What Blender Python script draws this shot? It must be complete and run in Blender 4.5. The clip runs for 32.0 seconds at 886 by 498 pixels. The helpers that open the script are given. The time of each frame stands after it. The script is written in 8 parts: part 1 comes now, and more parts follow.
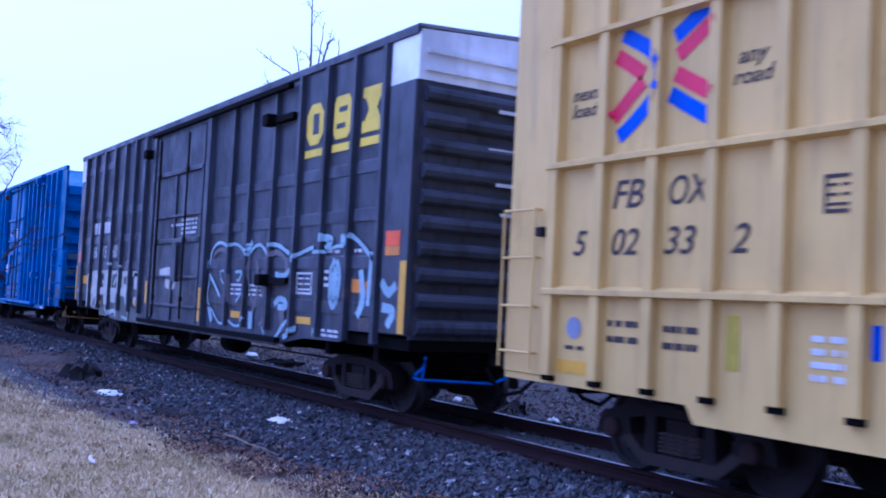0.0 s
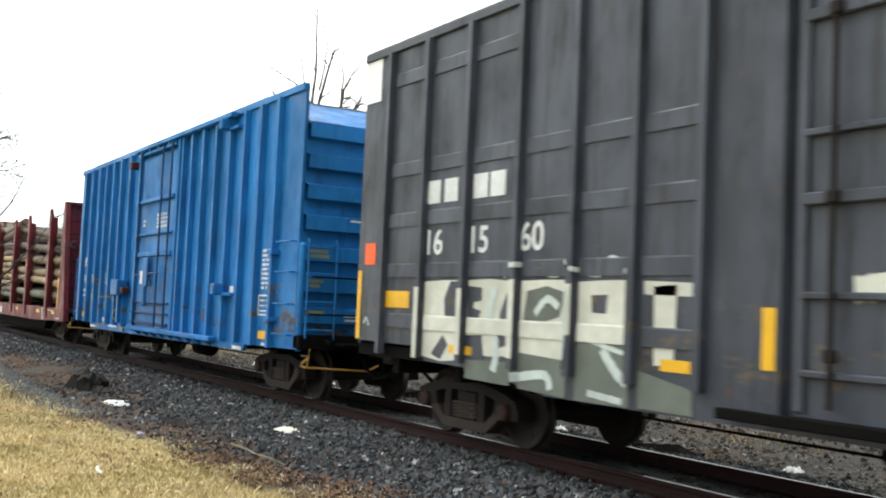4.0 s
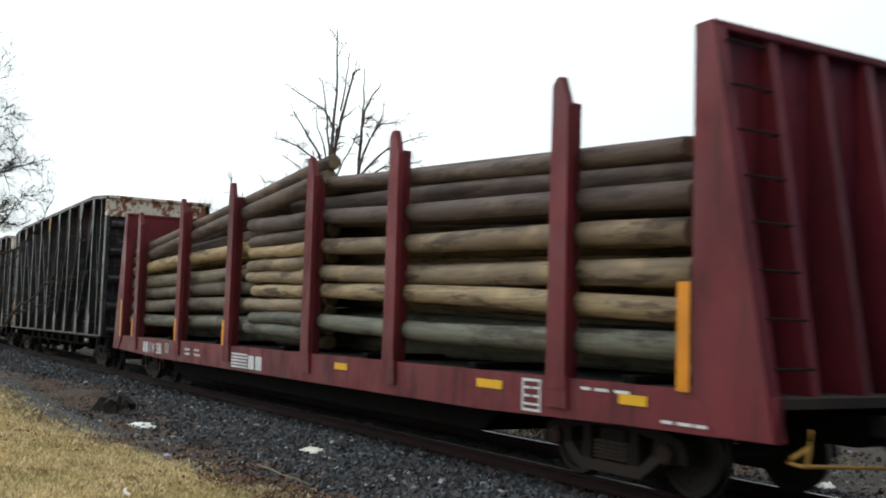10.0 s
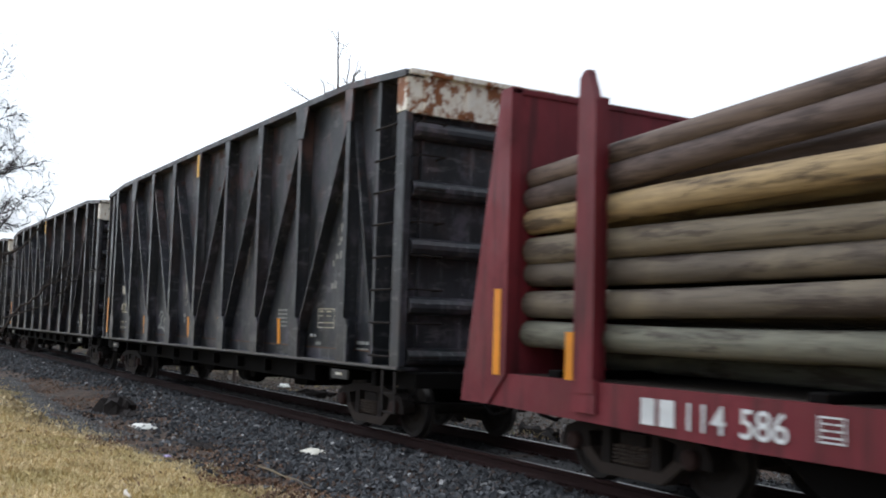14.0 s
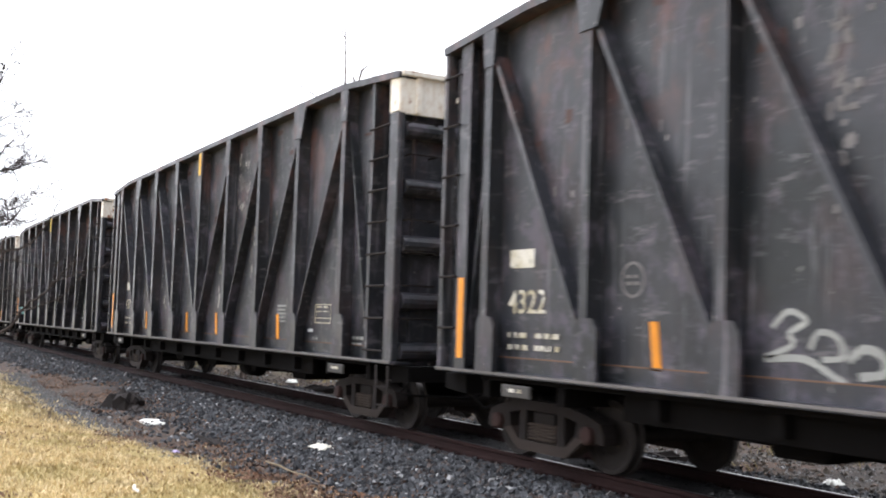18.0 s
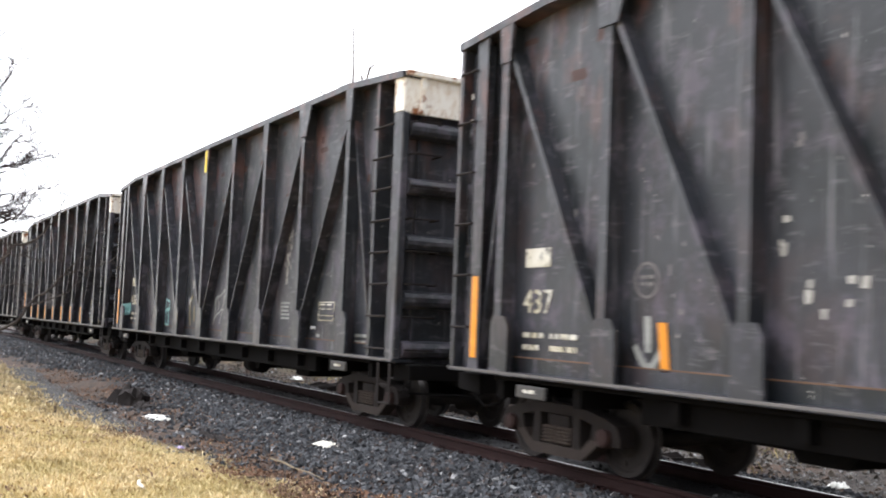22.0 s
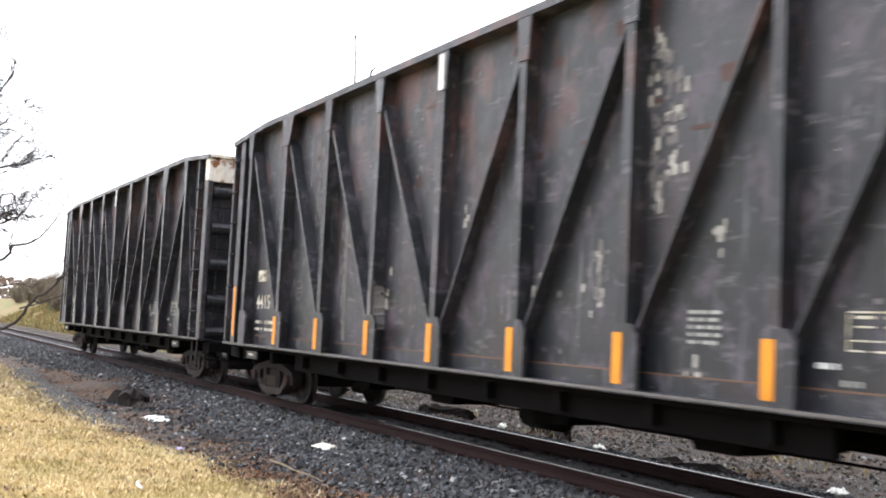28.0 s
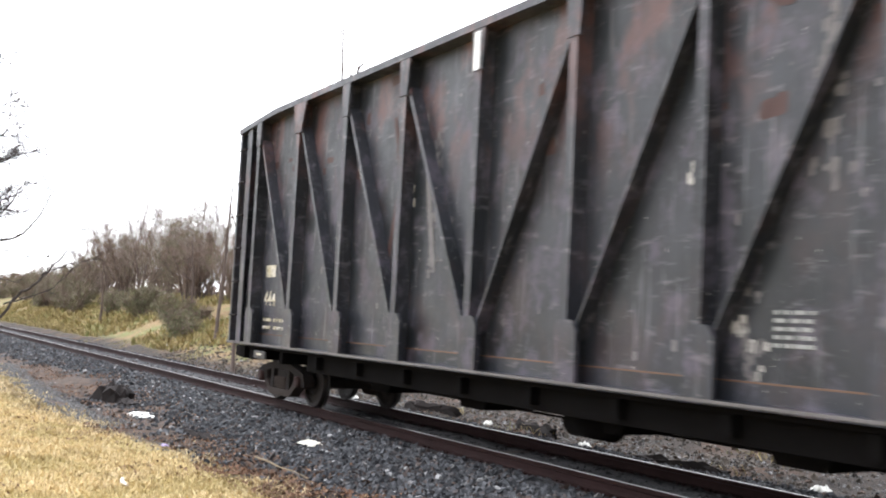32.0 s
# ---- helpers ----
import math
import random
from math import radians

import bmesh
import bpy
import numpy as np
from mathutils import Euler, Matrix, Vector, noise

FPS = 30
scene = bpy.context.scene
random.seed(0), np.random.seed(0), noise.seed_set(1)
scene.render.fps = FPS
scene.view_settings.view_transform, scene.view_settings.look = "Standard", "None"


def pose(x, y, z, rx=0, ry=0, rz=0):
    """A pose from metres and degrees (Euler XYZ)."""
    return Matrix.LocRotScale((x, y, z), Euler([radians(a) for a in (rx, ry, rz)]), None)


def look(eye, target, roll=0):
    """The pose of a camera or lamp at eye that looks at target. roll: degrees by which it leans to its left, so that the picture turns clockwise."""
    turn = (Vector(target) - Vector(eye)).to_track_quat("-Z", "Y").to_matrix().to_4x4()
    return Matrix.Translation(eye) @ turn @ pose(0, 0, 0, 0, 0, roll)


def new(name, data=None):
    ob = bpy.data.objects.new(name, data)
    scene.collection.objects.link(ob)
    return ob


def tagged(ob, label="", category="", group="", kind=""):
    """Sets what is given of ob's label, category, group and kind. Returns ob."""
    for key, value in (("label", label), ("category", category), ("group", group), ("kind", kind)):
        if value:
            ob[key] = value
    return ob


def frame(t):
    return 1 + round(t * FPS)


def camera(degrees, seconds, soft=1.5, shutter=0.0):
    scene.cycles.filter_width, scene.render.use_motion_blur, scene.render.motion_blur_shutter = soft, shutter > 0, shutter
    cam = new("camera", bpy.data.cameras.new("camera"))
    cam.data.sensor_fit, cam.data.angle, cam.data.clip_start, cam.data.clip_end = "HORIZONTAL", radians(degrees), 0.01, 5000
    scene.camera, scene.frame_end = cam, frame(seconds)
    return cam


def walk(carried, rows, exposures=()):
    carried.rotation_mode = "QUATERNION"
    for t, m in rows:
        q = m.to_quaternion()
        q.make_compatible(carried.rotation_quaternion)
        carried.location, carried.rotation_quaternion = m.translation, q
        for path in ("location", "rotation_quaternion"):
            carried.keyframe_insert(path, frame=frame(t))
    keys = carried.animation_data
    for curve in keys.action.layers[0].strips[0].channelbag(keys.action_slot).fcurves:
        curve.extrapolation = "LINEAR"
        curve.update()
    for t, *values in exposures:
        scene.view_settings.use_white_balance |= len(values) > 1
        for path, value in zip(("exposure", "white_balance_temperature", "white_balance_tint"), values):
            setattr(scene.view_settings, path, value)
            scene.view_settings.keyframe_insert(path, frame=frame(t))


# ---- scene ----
SKY_STRENGTH = 1.0
# seconds, stops, kelvin, tint: the film starts dark and blue, then finds its balance
EXPO = [(0, -0.56, 3940, 47), (0.8, -0.2, 4220, 37), (1.2, 0.05, 4700, 30), (1.6, 0.2, 5500, 18), (2.0, 0.33, 6100, 8), (6, 0.08, 6450, 5), (9, -0.3, 6300, 5), (11, -0.6, 6100, 8), (13, -0.52, 6000, 11), (14.2, -0.27, 5850, 13),
        (15.2, 0.62, 5350, 17), (18, 0.58, 6200, 17), (22, 0.7, 6250, 16), (32, 0.78, 6250, 16)]
# The camera: held by hand beside the track, turning slightly.
cam = camera(47.2, 32.0, soft=1.9, shutter=0.5)
walk(cam, [
    (0.0, pose(0, 0, 1.62, 92.95, -2.85, 57.72)),
    (0.5, pose(0, 0, 1.62, 93.21, -2.74, 57.72)),
    (1.0, pose(0, 0, 1.62, 93.13, -2.84, 57.68)),
    (1.5, pose(0, 0, 1.62, 93.20, -2.84, 57.86)),
    (2.0, pose(0, 0, 1.62, 93.29, -2.76, 58.05)),
    (2.5, pose(0, 0, 1.62, 93.32, -2.70, 58.11)),
    (4.5, pose(0, 0, 1.62, 93.49, -2.43, 58.10)),
    (5.0, pose(0, 0, 1.62, 93.68, -2.32, 58.24)),
    (5.5, pose(0, 0, 1.62, 93.87, -2.27, 58.35)),
    (6.0, pose(0, 0, 1.62, 94.00, -2.30, 58.32)),
    (6.5, pose(0, 0, 1.62, 93.95, -2.48, 58.25)),
    (7.0, pose(0, 0, 1.62, 94.31, -2.16, 58.48)),
    (7.5, pose(0, 0, 1.62, 94.19, -2.10, 58.85)),
    (8.0, pose(0, 0, 1.62, 94.39, -1.68, 59.12)),
    (8.5, pose(0, 0, 1.62, 94.44, -1.45, 59.33)),
    (9.0, pose(0, 0, 1.62, 94.37, -1.78, 59.43)),
    (9.5, pose(0, 0, 1.62, 94.37, -1.81, 59.34)),
    (10.0, pose(0, 0, 1.62, 94.39, -1.75, 59.42)),
    (10.5, pose(0, 0, 1.62, 94.44, -1.68, 59.47)),
    (11.0, pose(0, 0, 1.62, 94.47, -1.58, 59.45)),
    (11.5, pose(0, 0, 1.62, 94.40, -1.59, 59.52)),
    (12.0, pose(0, 0, 1.62, 94.27, -1.50, 59.61)),
    (12.5, pose(0, 0, 1.62, 94.29, -1.53, 59.55)),
    (13.0, pose(0, 0, 1.62, 94.31, -1.60, 59.51)),
    (13.5, pose(0, 0, 1.62, 94.25, -1.69, 59.40)),
    (14.0, pose(0, 0, 1.62, 94.46, -1.79, 59.46)),
    (14.5, pose(0, 0, 1.62, 94.40, -1.76, 59.56)),
    (15.0, pose(0, 0, 1.62, 94.55, -1.69, 59.56)),
    (15.5, pose(0, 0, 1.62, 94.38, -1.85, 59.55)),
    (17.5, pose(0, 0, 1.62, 94.18, -1.78, 59.86)),
    (18.0, pose(0, 0, 1.62, 94.20, -1.75, 59.88)),
    (18.5, pose(0, 0, 1.62, 94.22, -1.75, 59.86)),
    (19.0, pose(0, 0, 1.62, 94.38, -1.81, 59.76)),
    (19.5, pose(0, 0, 1.62, 94.23, -1.96, 59.61)),
    (20.0, pose(0, 0, 1.62, 94.23, -1.86, 59.78)),
    (20.5, pose(0, 0, 1.62, 94.29, -2.04, 59.93)),
    (21.0, pose(0, 0, 1.62, 94.21, -2.00, 59.90)),
    (21.5, pose(0, 0, 1.62, 94.19, -2.18, 60.01)),
    (22.0, pose(0, 0, 1.62, 94.12, -2.32, 60.19)),
    (22.5, pose(0, 0, 1.62, 93.96, -2.03, 60.22)),
    (23.0, pose(0, 0, 1.62, 93.94, -1.93, 60.31)),
    (23.5, pose(0, 0, 1.62, 94.10, -2.08, 60.25)),
    (24.0, pose(0, 0, 1.62, 94.06, -2.19, 60.34)),
    (24.5, pose(0, 0, 1.62, 94.01, -2.31, 60.17)),
    (26.5, pose(0, 0, 1.62, 94.49, -2.88, 60.33)),
    (27.0, pose(0, 0, 1.62, 94.48, -2.74, 60.25)),
    (27.5, pose(0, 0, 1.62, 94.37, -2.59, 60.24)),
    (28.0, pose(0, 0, 1.62, 94.28, -2.70, 60.20)),
    (28.5, pose(0, 0, 1.62, 94.28, -2.64, 60.07)),
    (29.0, pose(0, 0, 1.62, 94.19, -2.59, 60.02)),
    (29.5, pose(0, 0, 1.62, 94.14, -3.13, 59.99)),
    (30.0, pose(0, 0, 1.62, 94.15, -3.18, 59.99)),
    (30.5, pose(0, 0, 1.62, 93.98, -2.62, 59.96)),
    (31.0, pose(0, 0, 1.62, 93.95, -2.50, 60.11)),
    (31.5, pose(0, 0, 1.62, 93.96, -2.91, 60.00)),
    (32.0, pose(0, 0, 1.62, 94.16, -2.92, 59.42)),
], exposures=EXPO)

# How far the train has rolled along the track, in metres.
ROLLED = [(0, 0.00), (1, 4.22), (2, 8.51), (3, 12.84), (4, 17.19), (5, 21.56), (6, 25.98), (7, 30.44), (8, 34.86), (9, 39.33), (10, 43.85), (11, 48.39), (12, 53.03), (13, 57.74), (14, 62.51), (15, 67.29), (16, 72.09), (17, 76.95), (18, 81.87), (19, 86.80), (20, 91.82), (21, 96.86), (22, 101.87), (23, 106.83), (24, 111.93), (25, 116.96), (26, 122.03), (27, 127.20), (28, 132.45), (29, 137.77), (30, 143.16), (31, 148.56), (32, 153.96)]

# ---- world and light: a bright overcast sky ----
world = bpy.data.worlds.new("sky")
scene.world = world
world.use_nodes = True
wn, wl = world.node_tree.nodes, world.node_tree.links
bg = wn["Background"]
sky = wn.new("ShaderNodeTexSky")
sky.sky_type, sky.sun_disc = "NISHITA", False
sky.sun_elevation, sky.sun_rotation = radians(46), radians(-115)
sky_scale = wn.new("ShaderNodeVectorMath")
sky_scale.operation = "SCALE"
sky_scale.inputs["Scale"].default_value = 0.09
wl.new(sky.outputs[0], sky_scale.inputs[0])
clouds = wn.new("ShaderNodeTexNoise")
clouds.inputs["Scale"].default_value, clouds.inputs["Detail"].default_value = 1.6, 5
cloud_ramp = wn.new("ShaderNodeValToRGB")
cloud_ramp.color_ramp.elements[0].color = (0.97, 1.0, 0.985, 1)
cloud_ramp.color_ramp.elements[1].color = (1.12, 1.15, 1.13, 1)
wl.new(clouds.outputs[0], cloud_ramp.inputs[0])
# an overcast sky is brighter overhead than at the horizon
way = wn.new("ShaderNodeTexCoord")
apart = wn.new("ShaderNodeSeparateXYZ")
wl.new(way.outputs["Generated"], apart.inputs[0])
rise = wn.new("ShaderNodeMapRange")
for i, v in enumerate((0.0, 1.0, 1.4, 2.35)):
    rise.inputs[i + 1].default_value = v
wl.new(apart.outputs[2], rise.inputs[0])
deck = wn.new("ShaderNodeVectorMath")
deck.operation = "SCALE"
wl.new(cloud_ramp.outputs[0], deck.inputs[0])
# and brighter towards the hidden sun, which stands over the lawn
toward = wn.new("ShaderNodeVectorMath")
toward.operation = "DOT_PRODUCT"
toward.inputs[1].default_value = (-0.8, -0.3, 0.5)
wl.new(way.outputs["Generated"], toward.inputs[0])
side = wn.new("ShaderNodeMapRange")
for i, v in enumerate((-0.85, 0.95, 0.15, 1.25)):
    side.inputs[i + 1].default_value = v
wl.new(toward.outputs["Value"], side.inputs[0])
both = wn.new("ShaderNodeMath")
both.operation = "MULTIPLY"
wl.new(rise.outputs[0], both.inputs[0])
wl.new(side.outputs[0], both.inputs[1])
wl.new(both.outputs[0], deck.inputs["Scale"])
cover = wn.new("ShaderNodeMix")
cover.data_type = "RGBA"
cover.inputs[0].default_value = 0.9
wl.new(sky_scale.outputs[0], cover.inputs[6])
wl.new(deck.outputs[0], cover.inputs[7])
wl.new(cover.outputs[2], bg.inputs[0])
bg.inputs[1].default_value = SKY_STRENGTH

sun = new("sun", bpy.data.lights.new("sun", "SUN"))
sun.data.energy, sun.data.angle, sun.data.color = 0.75, radians(25), (1.0, 0.98, 0.95)
sun.matrix_world = look((-26, -12, 30), (0, 0, 0))

# ---- materials ----


class Nodes:
    """A small helper for node materials."""

    def __init__(self, name, rough=0.6, metal=0.0, gloss=0.3):
        self.mat = bpy.data.materials.new(name)
        self.mat.use_nodes = True
        self.t = self.mat.node_tree
        self.bsdf = self.t.nodes["Principled BSDF"]
        self.bsdf.inputs["Roughness"].default_value = rough
        self.bsdf.inputs["Metallic"].default_value = metal
        self.bsdf.inputs["Specular IOR Level"].default_value = gloss
        self.coord = self.t.nodes.new("ShaderNodeTexCoord")
        info = self.t.nodes.new("ShaderNodeObjectInfo")
        self.random = info.outputs["Random"]
        shift = self.t.nodes.new("ShaderNodeVectorMath")
        shift.operation = "SCALE"
        shift.inputs[0].default_value = (37.0, 11.0, 23.0)
        self.link(self.random, shift.inputs["Scale"])
        add = self.t.nodes.new("ShaderNodeVectorMath")
        self.link(self.coord.outputs["Object"], add.inputs[0])
        self.link(shift.outputs[0], add.inputs[1])
        self.place = add.outputs[0]

    def link(self, a, b):
        self.t.links.new(a, b)

    def noise(self, scale, detail=3.0, stretch=(1, 1, 1), rough=0.55, place=None):
        m = self.t.nodes.new("ShaderNodeMapping")
        m.inputs["Scale"].default_value = stretch
        self.link(place or self.place, m.inputs["Vector"])
        n = self.t.nodes.new("ShaderNodeTexNoise")
        n.inputs["Scale"].default_value = scale
        n.inputs["Detail"].default_value = detail
        n.inputs["Roughness"].default_value = rough
        self.link(m.outputs[0], n.inputs["Vector"])
        return n.outputs["Fac"]

    def band(self, value, low, high, a=0.0, b=1.0):
        n = self.t.nodes.new("ShaderNodeMapRange")
        n.interpolation_type = "SMOOTHSTEP"
        for i, v in enumerate((low, high, a, b)):
            n.inputs[i + 1].default_value = v
        self.link(value, n.inputs[0])
        return n.outputs[0]

    def math(self, op, a, b=None):
        n = self.t.nodes.new("ShaderNodeMath")
        n.operation = op
        for i, v in enumerate((a, b)):
            if v is None:
                continue
            if isinstance(v, (int, float)):
                n.inputs[i].default_value = v
            else:
                self.link(v, n.inputs[i])
        return n.outputs[0]

    def mix(self, fac, a, b):
        n = self.t.nodes.new("ShaderNodeMix")
        n.data_type = "RGBA"
        for k, v in ((0, fac), (6, a), (7, b)):
            if isinstance(v, tuple):
                n.inputs[k].default_value = (*v, 1)
            elif isinstance(v, (int, float)):
                n.inputs[k].default_value = v
            else:
                self.link(v, n.inputs[k])
        return n.outputs[2]

    def bump(self, height, strength=0.3, distance=0.01):
        n = self.t.nodes.new("ShaderNodeBump")
        n.inputs["Strength"].default_value = strength
        n.inputs["Distance"].default_value = distance
        self.link(height, n.inputs["Height"])
        self.link(n.outputs[0], self.bsdf.inputs["Normal"])

    def done(self, color):
        if isinstance(color, tuple):
            self.bsdf.inputs["Base Color"].default_value = (*color, 1)
        else:
            self.link(color, self.bsdf.inputs["Base Color"])
        return self.mat


def dim(c, k):
    return tuple(v * k for v in c)


def paint(name, base, rough=0.5, dirt=(0.05, 0.04, 0.035), dirty=0.5, rust=0.3, spread=0.25, scrape=0.0, gloss=0.3):
    """Weathered car paint: fading, vertical streaks of dirt, spots of rust."""
    n = Nodes(name, rough, 0.0, gloss)
    fade = n.noise(0.7, 4)
    c = n.mix(n.band(fade, 0.3, 0.7), dim(base, 1 - spread), dim(base, 1 + spread))
    streak = n.noise(3.0, 5, (2.2, 2.2, 0.22))
    c = n.mix(n.math("MULTIPLY", n.band(streak, 0.48, 0.75), dirty), c, dirt)
    patch = n.noise(1.6, 6, (1, 1, 0.7), 0.65)
    c = n.mix(n.math("MULTIPLY", n.band(patch, 0.52, 0.8), dirty), c, dirt)
    spots = n.noise(9.0, 6, (1, 1, 0.6), 0.7)
    c = n.mix(n.math("MULTIPLY", n.band(spots, 0.64, 0.72), rust), c, (0.16, 0.06, 0.028))
    if scrape:
        # long rubbed scrapes down to the rusted steel, low on the walls
        sep = n.t.nodes.new("ShaderNodeSeparateXYZ")
        n.link(n.coord.outputs["Object"], sep.inputs[0])
        rub = n.noise(1.5, 7, (0.9, 0.9, 2.6), 0.72)
        low = n.math("MULTIPLY", n.band(sep.outputs[2], 0.95, 1.15), n.band(sep.outputs[2], 1.3, 2.7, 1.0, 0.0))
        k = n.band(n.math("ADD", rub, n.math("MULTIPLY", low, 0.13)), 0.66, 0.72, 0, scrape)
        c = n.mix(k, c, n.mix(n.band(spots, 0.4, 0.6), (0.035, 0.04, 0.045), (0.15, 0.105, 0.06)))
    n.link(n.band(patch, 0.3, 0.7, rough - 0.1, rough + 0.2), n.bsdf.inputs["Roughness"])
    n.bump(n.noise(2.2, 3), 0.25, 0.02)
    return n.done(c)


def plain(name, base, rough=0.6, metal=0.0, spread=0.2, scale=12.0):
    n = Nodes(name, rough, metal)
    f = n.noise(scale, 4)
    g = n.noise(scale * 0.15, 3)
    c = n.mix(f, dim(base, 1 - spread), dim(base, 1 + spread))
    c = n.mix(n.band(g, 0.35, 0.7, 0, 0.5), c, dim(base, 0.6))
    n.bump(f, 0.2, 0.004)
    return n.done(c)


def hopper_paint():
    """Worn black paint: chalky grey fading, pale runs of rain, red-brown primer showing through."""
    n = Nodes("worn_black_paint", 0.45, 0.0, 0.36)
    fade = n.noise(0.6, 5, rough=0.6)
    c = n.mix(n.band(fade, 0.3, 0.7), (0.011, 0.014, 0.0165), (0.034, 0.036, 0.045))
    blot = n.noise(2.3, 7, (1, 1, 0.8), 0.7)
    c = n.mix(n.band(blot, 0.5, 0.66, 0, 0.75), c, (0.088, 0.078, 0.102))
    smear = n.noise(3.2, 5, (0.7, 0.7, 2.4), 0.65)
    c = n.mix(n.band(smear, 0.56, 0.7, 0, 0.5), c, (0.15, 0.14, 0.155))
    runs = n.noise(4.0, 6, (2.4, 2.4, 0.16), 0.65)
    c = n.mix(n.band(runs, 0.56, 0.72, 0, 0.5), c, (0.2, 0.195, 0.215))
    sep = n.t.nodes.new("ShaderNodeSeparateXYZ")
    n.link(n.coord.outputs["Object"], sep.inputs[0])
    primer = n.noise(1.3, 6, (1, 1, 0.6), 0.68)
    high = n.math("MULTIPLY", n.band(sep.outputs[2], 3.0, 5.0, 0.15, 0.8), n.band(primer, 0.5, 0.66))
    c = n.mix(high, c, (0.11, 0.055, 0.05))
    chips = n.noise(14.0, 5, (1, 1, 0.6), 0.7)
    c = n.mix(n.band(chips, 0.66, 0.71, 0, 0.9), c, (0.33, 0.315, 0.3))
    n.link(n.band(blot, 0.3, 0.7, 0.3, 0.6), n.bsdf.inputs["Roughness"])
    n.bump(n.noise(1.7, 4), 0.35, 0.03)
    return n.done(c)


def flaking_white(name, bare):
    """White paint that flakes off rusted steel."""
    n = Nodes(name, 0.55)
    big = n.noise(2.6, 6, (1, 1, 1), 0.7)
    fine = n.noise(11.0, 5, (1, 1, 0.5), 0.7)
    rust = n.mix(fine, (0.1, 0.03, 0.018), (0.36, 0.15, 0.06))
    white = n.mix(n.band(fine, 0.4, 0.75), (0.78, 0.75, 0.7), (0.6, 0.5, 0.4))
    c = n.mix(n.band(n.math("ADD", big, n.math("MULTIPLY", fine, 0.35)), bare, bare + 0.06), white, rust)
    n.bump(big, 0.4, 0.01)
    return n.done(c)


def worn_stencil():
    """Off-white stencil paint, rubbed through to the dark steel in places."""
    n = Nodes("worn_stencil_paint", 0.6)
    rub = n.noise(9.0, 6, (1, 1, 0.7), 0.7)
    c = n.mix(n.band(n.noise(3.0, 3), 0.35, 0.65), (0.4, 0.36, 0.25), (0.6, 0.58, 0.52))
    c = n.mix(n.band(rub, 0.53, 0.6, 0, 0.85), c, (0.05, 0.048, 0.05))
    return n.done(c)


M_TAN = paint("tan_paint", (0.66, 0.46, 0.125), 0.45, (0.22, 0.15, 0.07), 0.3, 0.15, 0.08)
M_NAVY = paint("faded_dark_blue_paint", (0.05, 0.056, 0.076), 0.42, (0.02, 0.02, 0.022), 0.8, 0.45, 0.3, 0.5, 0.25)
M_BLUE = paint("bright_blue_paint", (0.018, 0.152, 0.425), 0.45, (0.008, 0.05, 0.15), 0.55, 0.25, 0.22, 0.85, 0.15)
M_RED = paint("oxide_red_paint", (0.14, 0.0185, 0.027), 0.5, (0.035, 0.01, 0.012), 0.75, 0.3)
M_BLACK = hopper_paint()
M_WHITE_RUST = flaking_white("flaking_white_paint", 0.75)
M_WHITE_BARE = flaking_white("badly_flaked_white_paint", 0.65)
M_WHITE = paint("white_band_paint", (0.8, 0.83, 0.86), 0.45, (0.4, 0.4, 0.4), 0.25, 0.15)
M_ROOF = plain("galvanised_roof", (0.28, 0.28, 0.28), 0.45, 0.5)
M_YELLOW = plain("yellow_reflector", (0.75, 0.42, 0.015), 0.4, 0.0, 0.12)
M_ORANGE = plain("orange_reflector", (0.72, 0.27, 0.015), 0.4, 0.0, 0.15)
M_LETTER_YELLOW = plain("yellow_lettering_paint", (0.8, 0.6, 0.01), 0.45, 0.0, 0.06)
M_LETTER_WHITE = plain("white_lettering_paint", (0.66, 0.68, 0.7), 0.5, 0.0, 0.2)
M_LETTER_DARK = plain("dark_lettering_paint", (0.05, 0.035, 0.035), 0.5, 0.0, 0.2)
M_LOGO_BLUE = plain("blue_emblem_paint", (0.015, 0.08, 0.6), 0.45, 0.0, 0.1)
M_FADED_BLUE = plain("faded_blue_emblem_paint", (0.25, 0.27, 0.36), 0.5, 0.0, 0.3, 14)
M_LOGO_RED = plain("red_emblem_paint", (0.68, 0.02, 0.08), 0.45, 0.0, 0.1)
M_WARN = plain("red_orange_sticker", (0.85, 0.12, 0.02), 0.5, 0.0, 0.1)
M_GRAFFITI = plain("pale_blue_spray_paint", (0.36, 0.5, 0.57), 0.6, 0.0, 0.4, 5)
M_GRAFFITI_WHITE = plain("white_spray_paint", (0.58, 0.58, 0.52), 0.6, 0.0, 0.25, 6)
M_GRAFFITI_RUST = plain("rusty_orange_spray_paint", (0.3, 0.2, 0.09), 0.6, 0.0, 0.3, 6)
M_GRAFFITI_OCHRE = plain("ochre_spray_paint", (0.27, 0.23, 0.13), 0.6, 0.0, 0.25, 6)
# base darker than real grime: the shade under the cars is in the colour
M_UNDER = plain("grimy_shade_black_steel", (0.004, 0.0034, 0.0034), 0.95, 0.0)
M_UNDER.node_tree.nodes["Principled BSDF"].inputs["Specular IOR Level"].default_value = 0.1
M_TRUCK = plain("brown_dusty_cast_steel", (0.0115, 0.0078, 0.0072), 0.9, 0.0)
M_DUST = plain("tan_dusty_cast_steel", (0.034, 0.025, 0.021), 0.9)
M_CAP = plain("red_brown_bearing_steel", (0.032, 0.015, 0.013), 0.85)
M_SPRING = plain("dust_grey_spring_steel", (0.065, 0.05, 0.042), 0.9)
M_WHEEL = plain("dark_wheel_steel", (0.02, 0.016, 0.015), 0.8, 0.0)
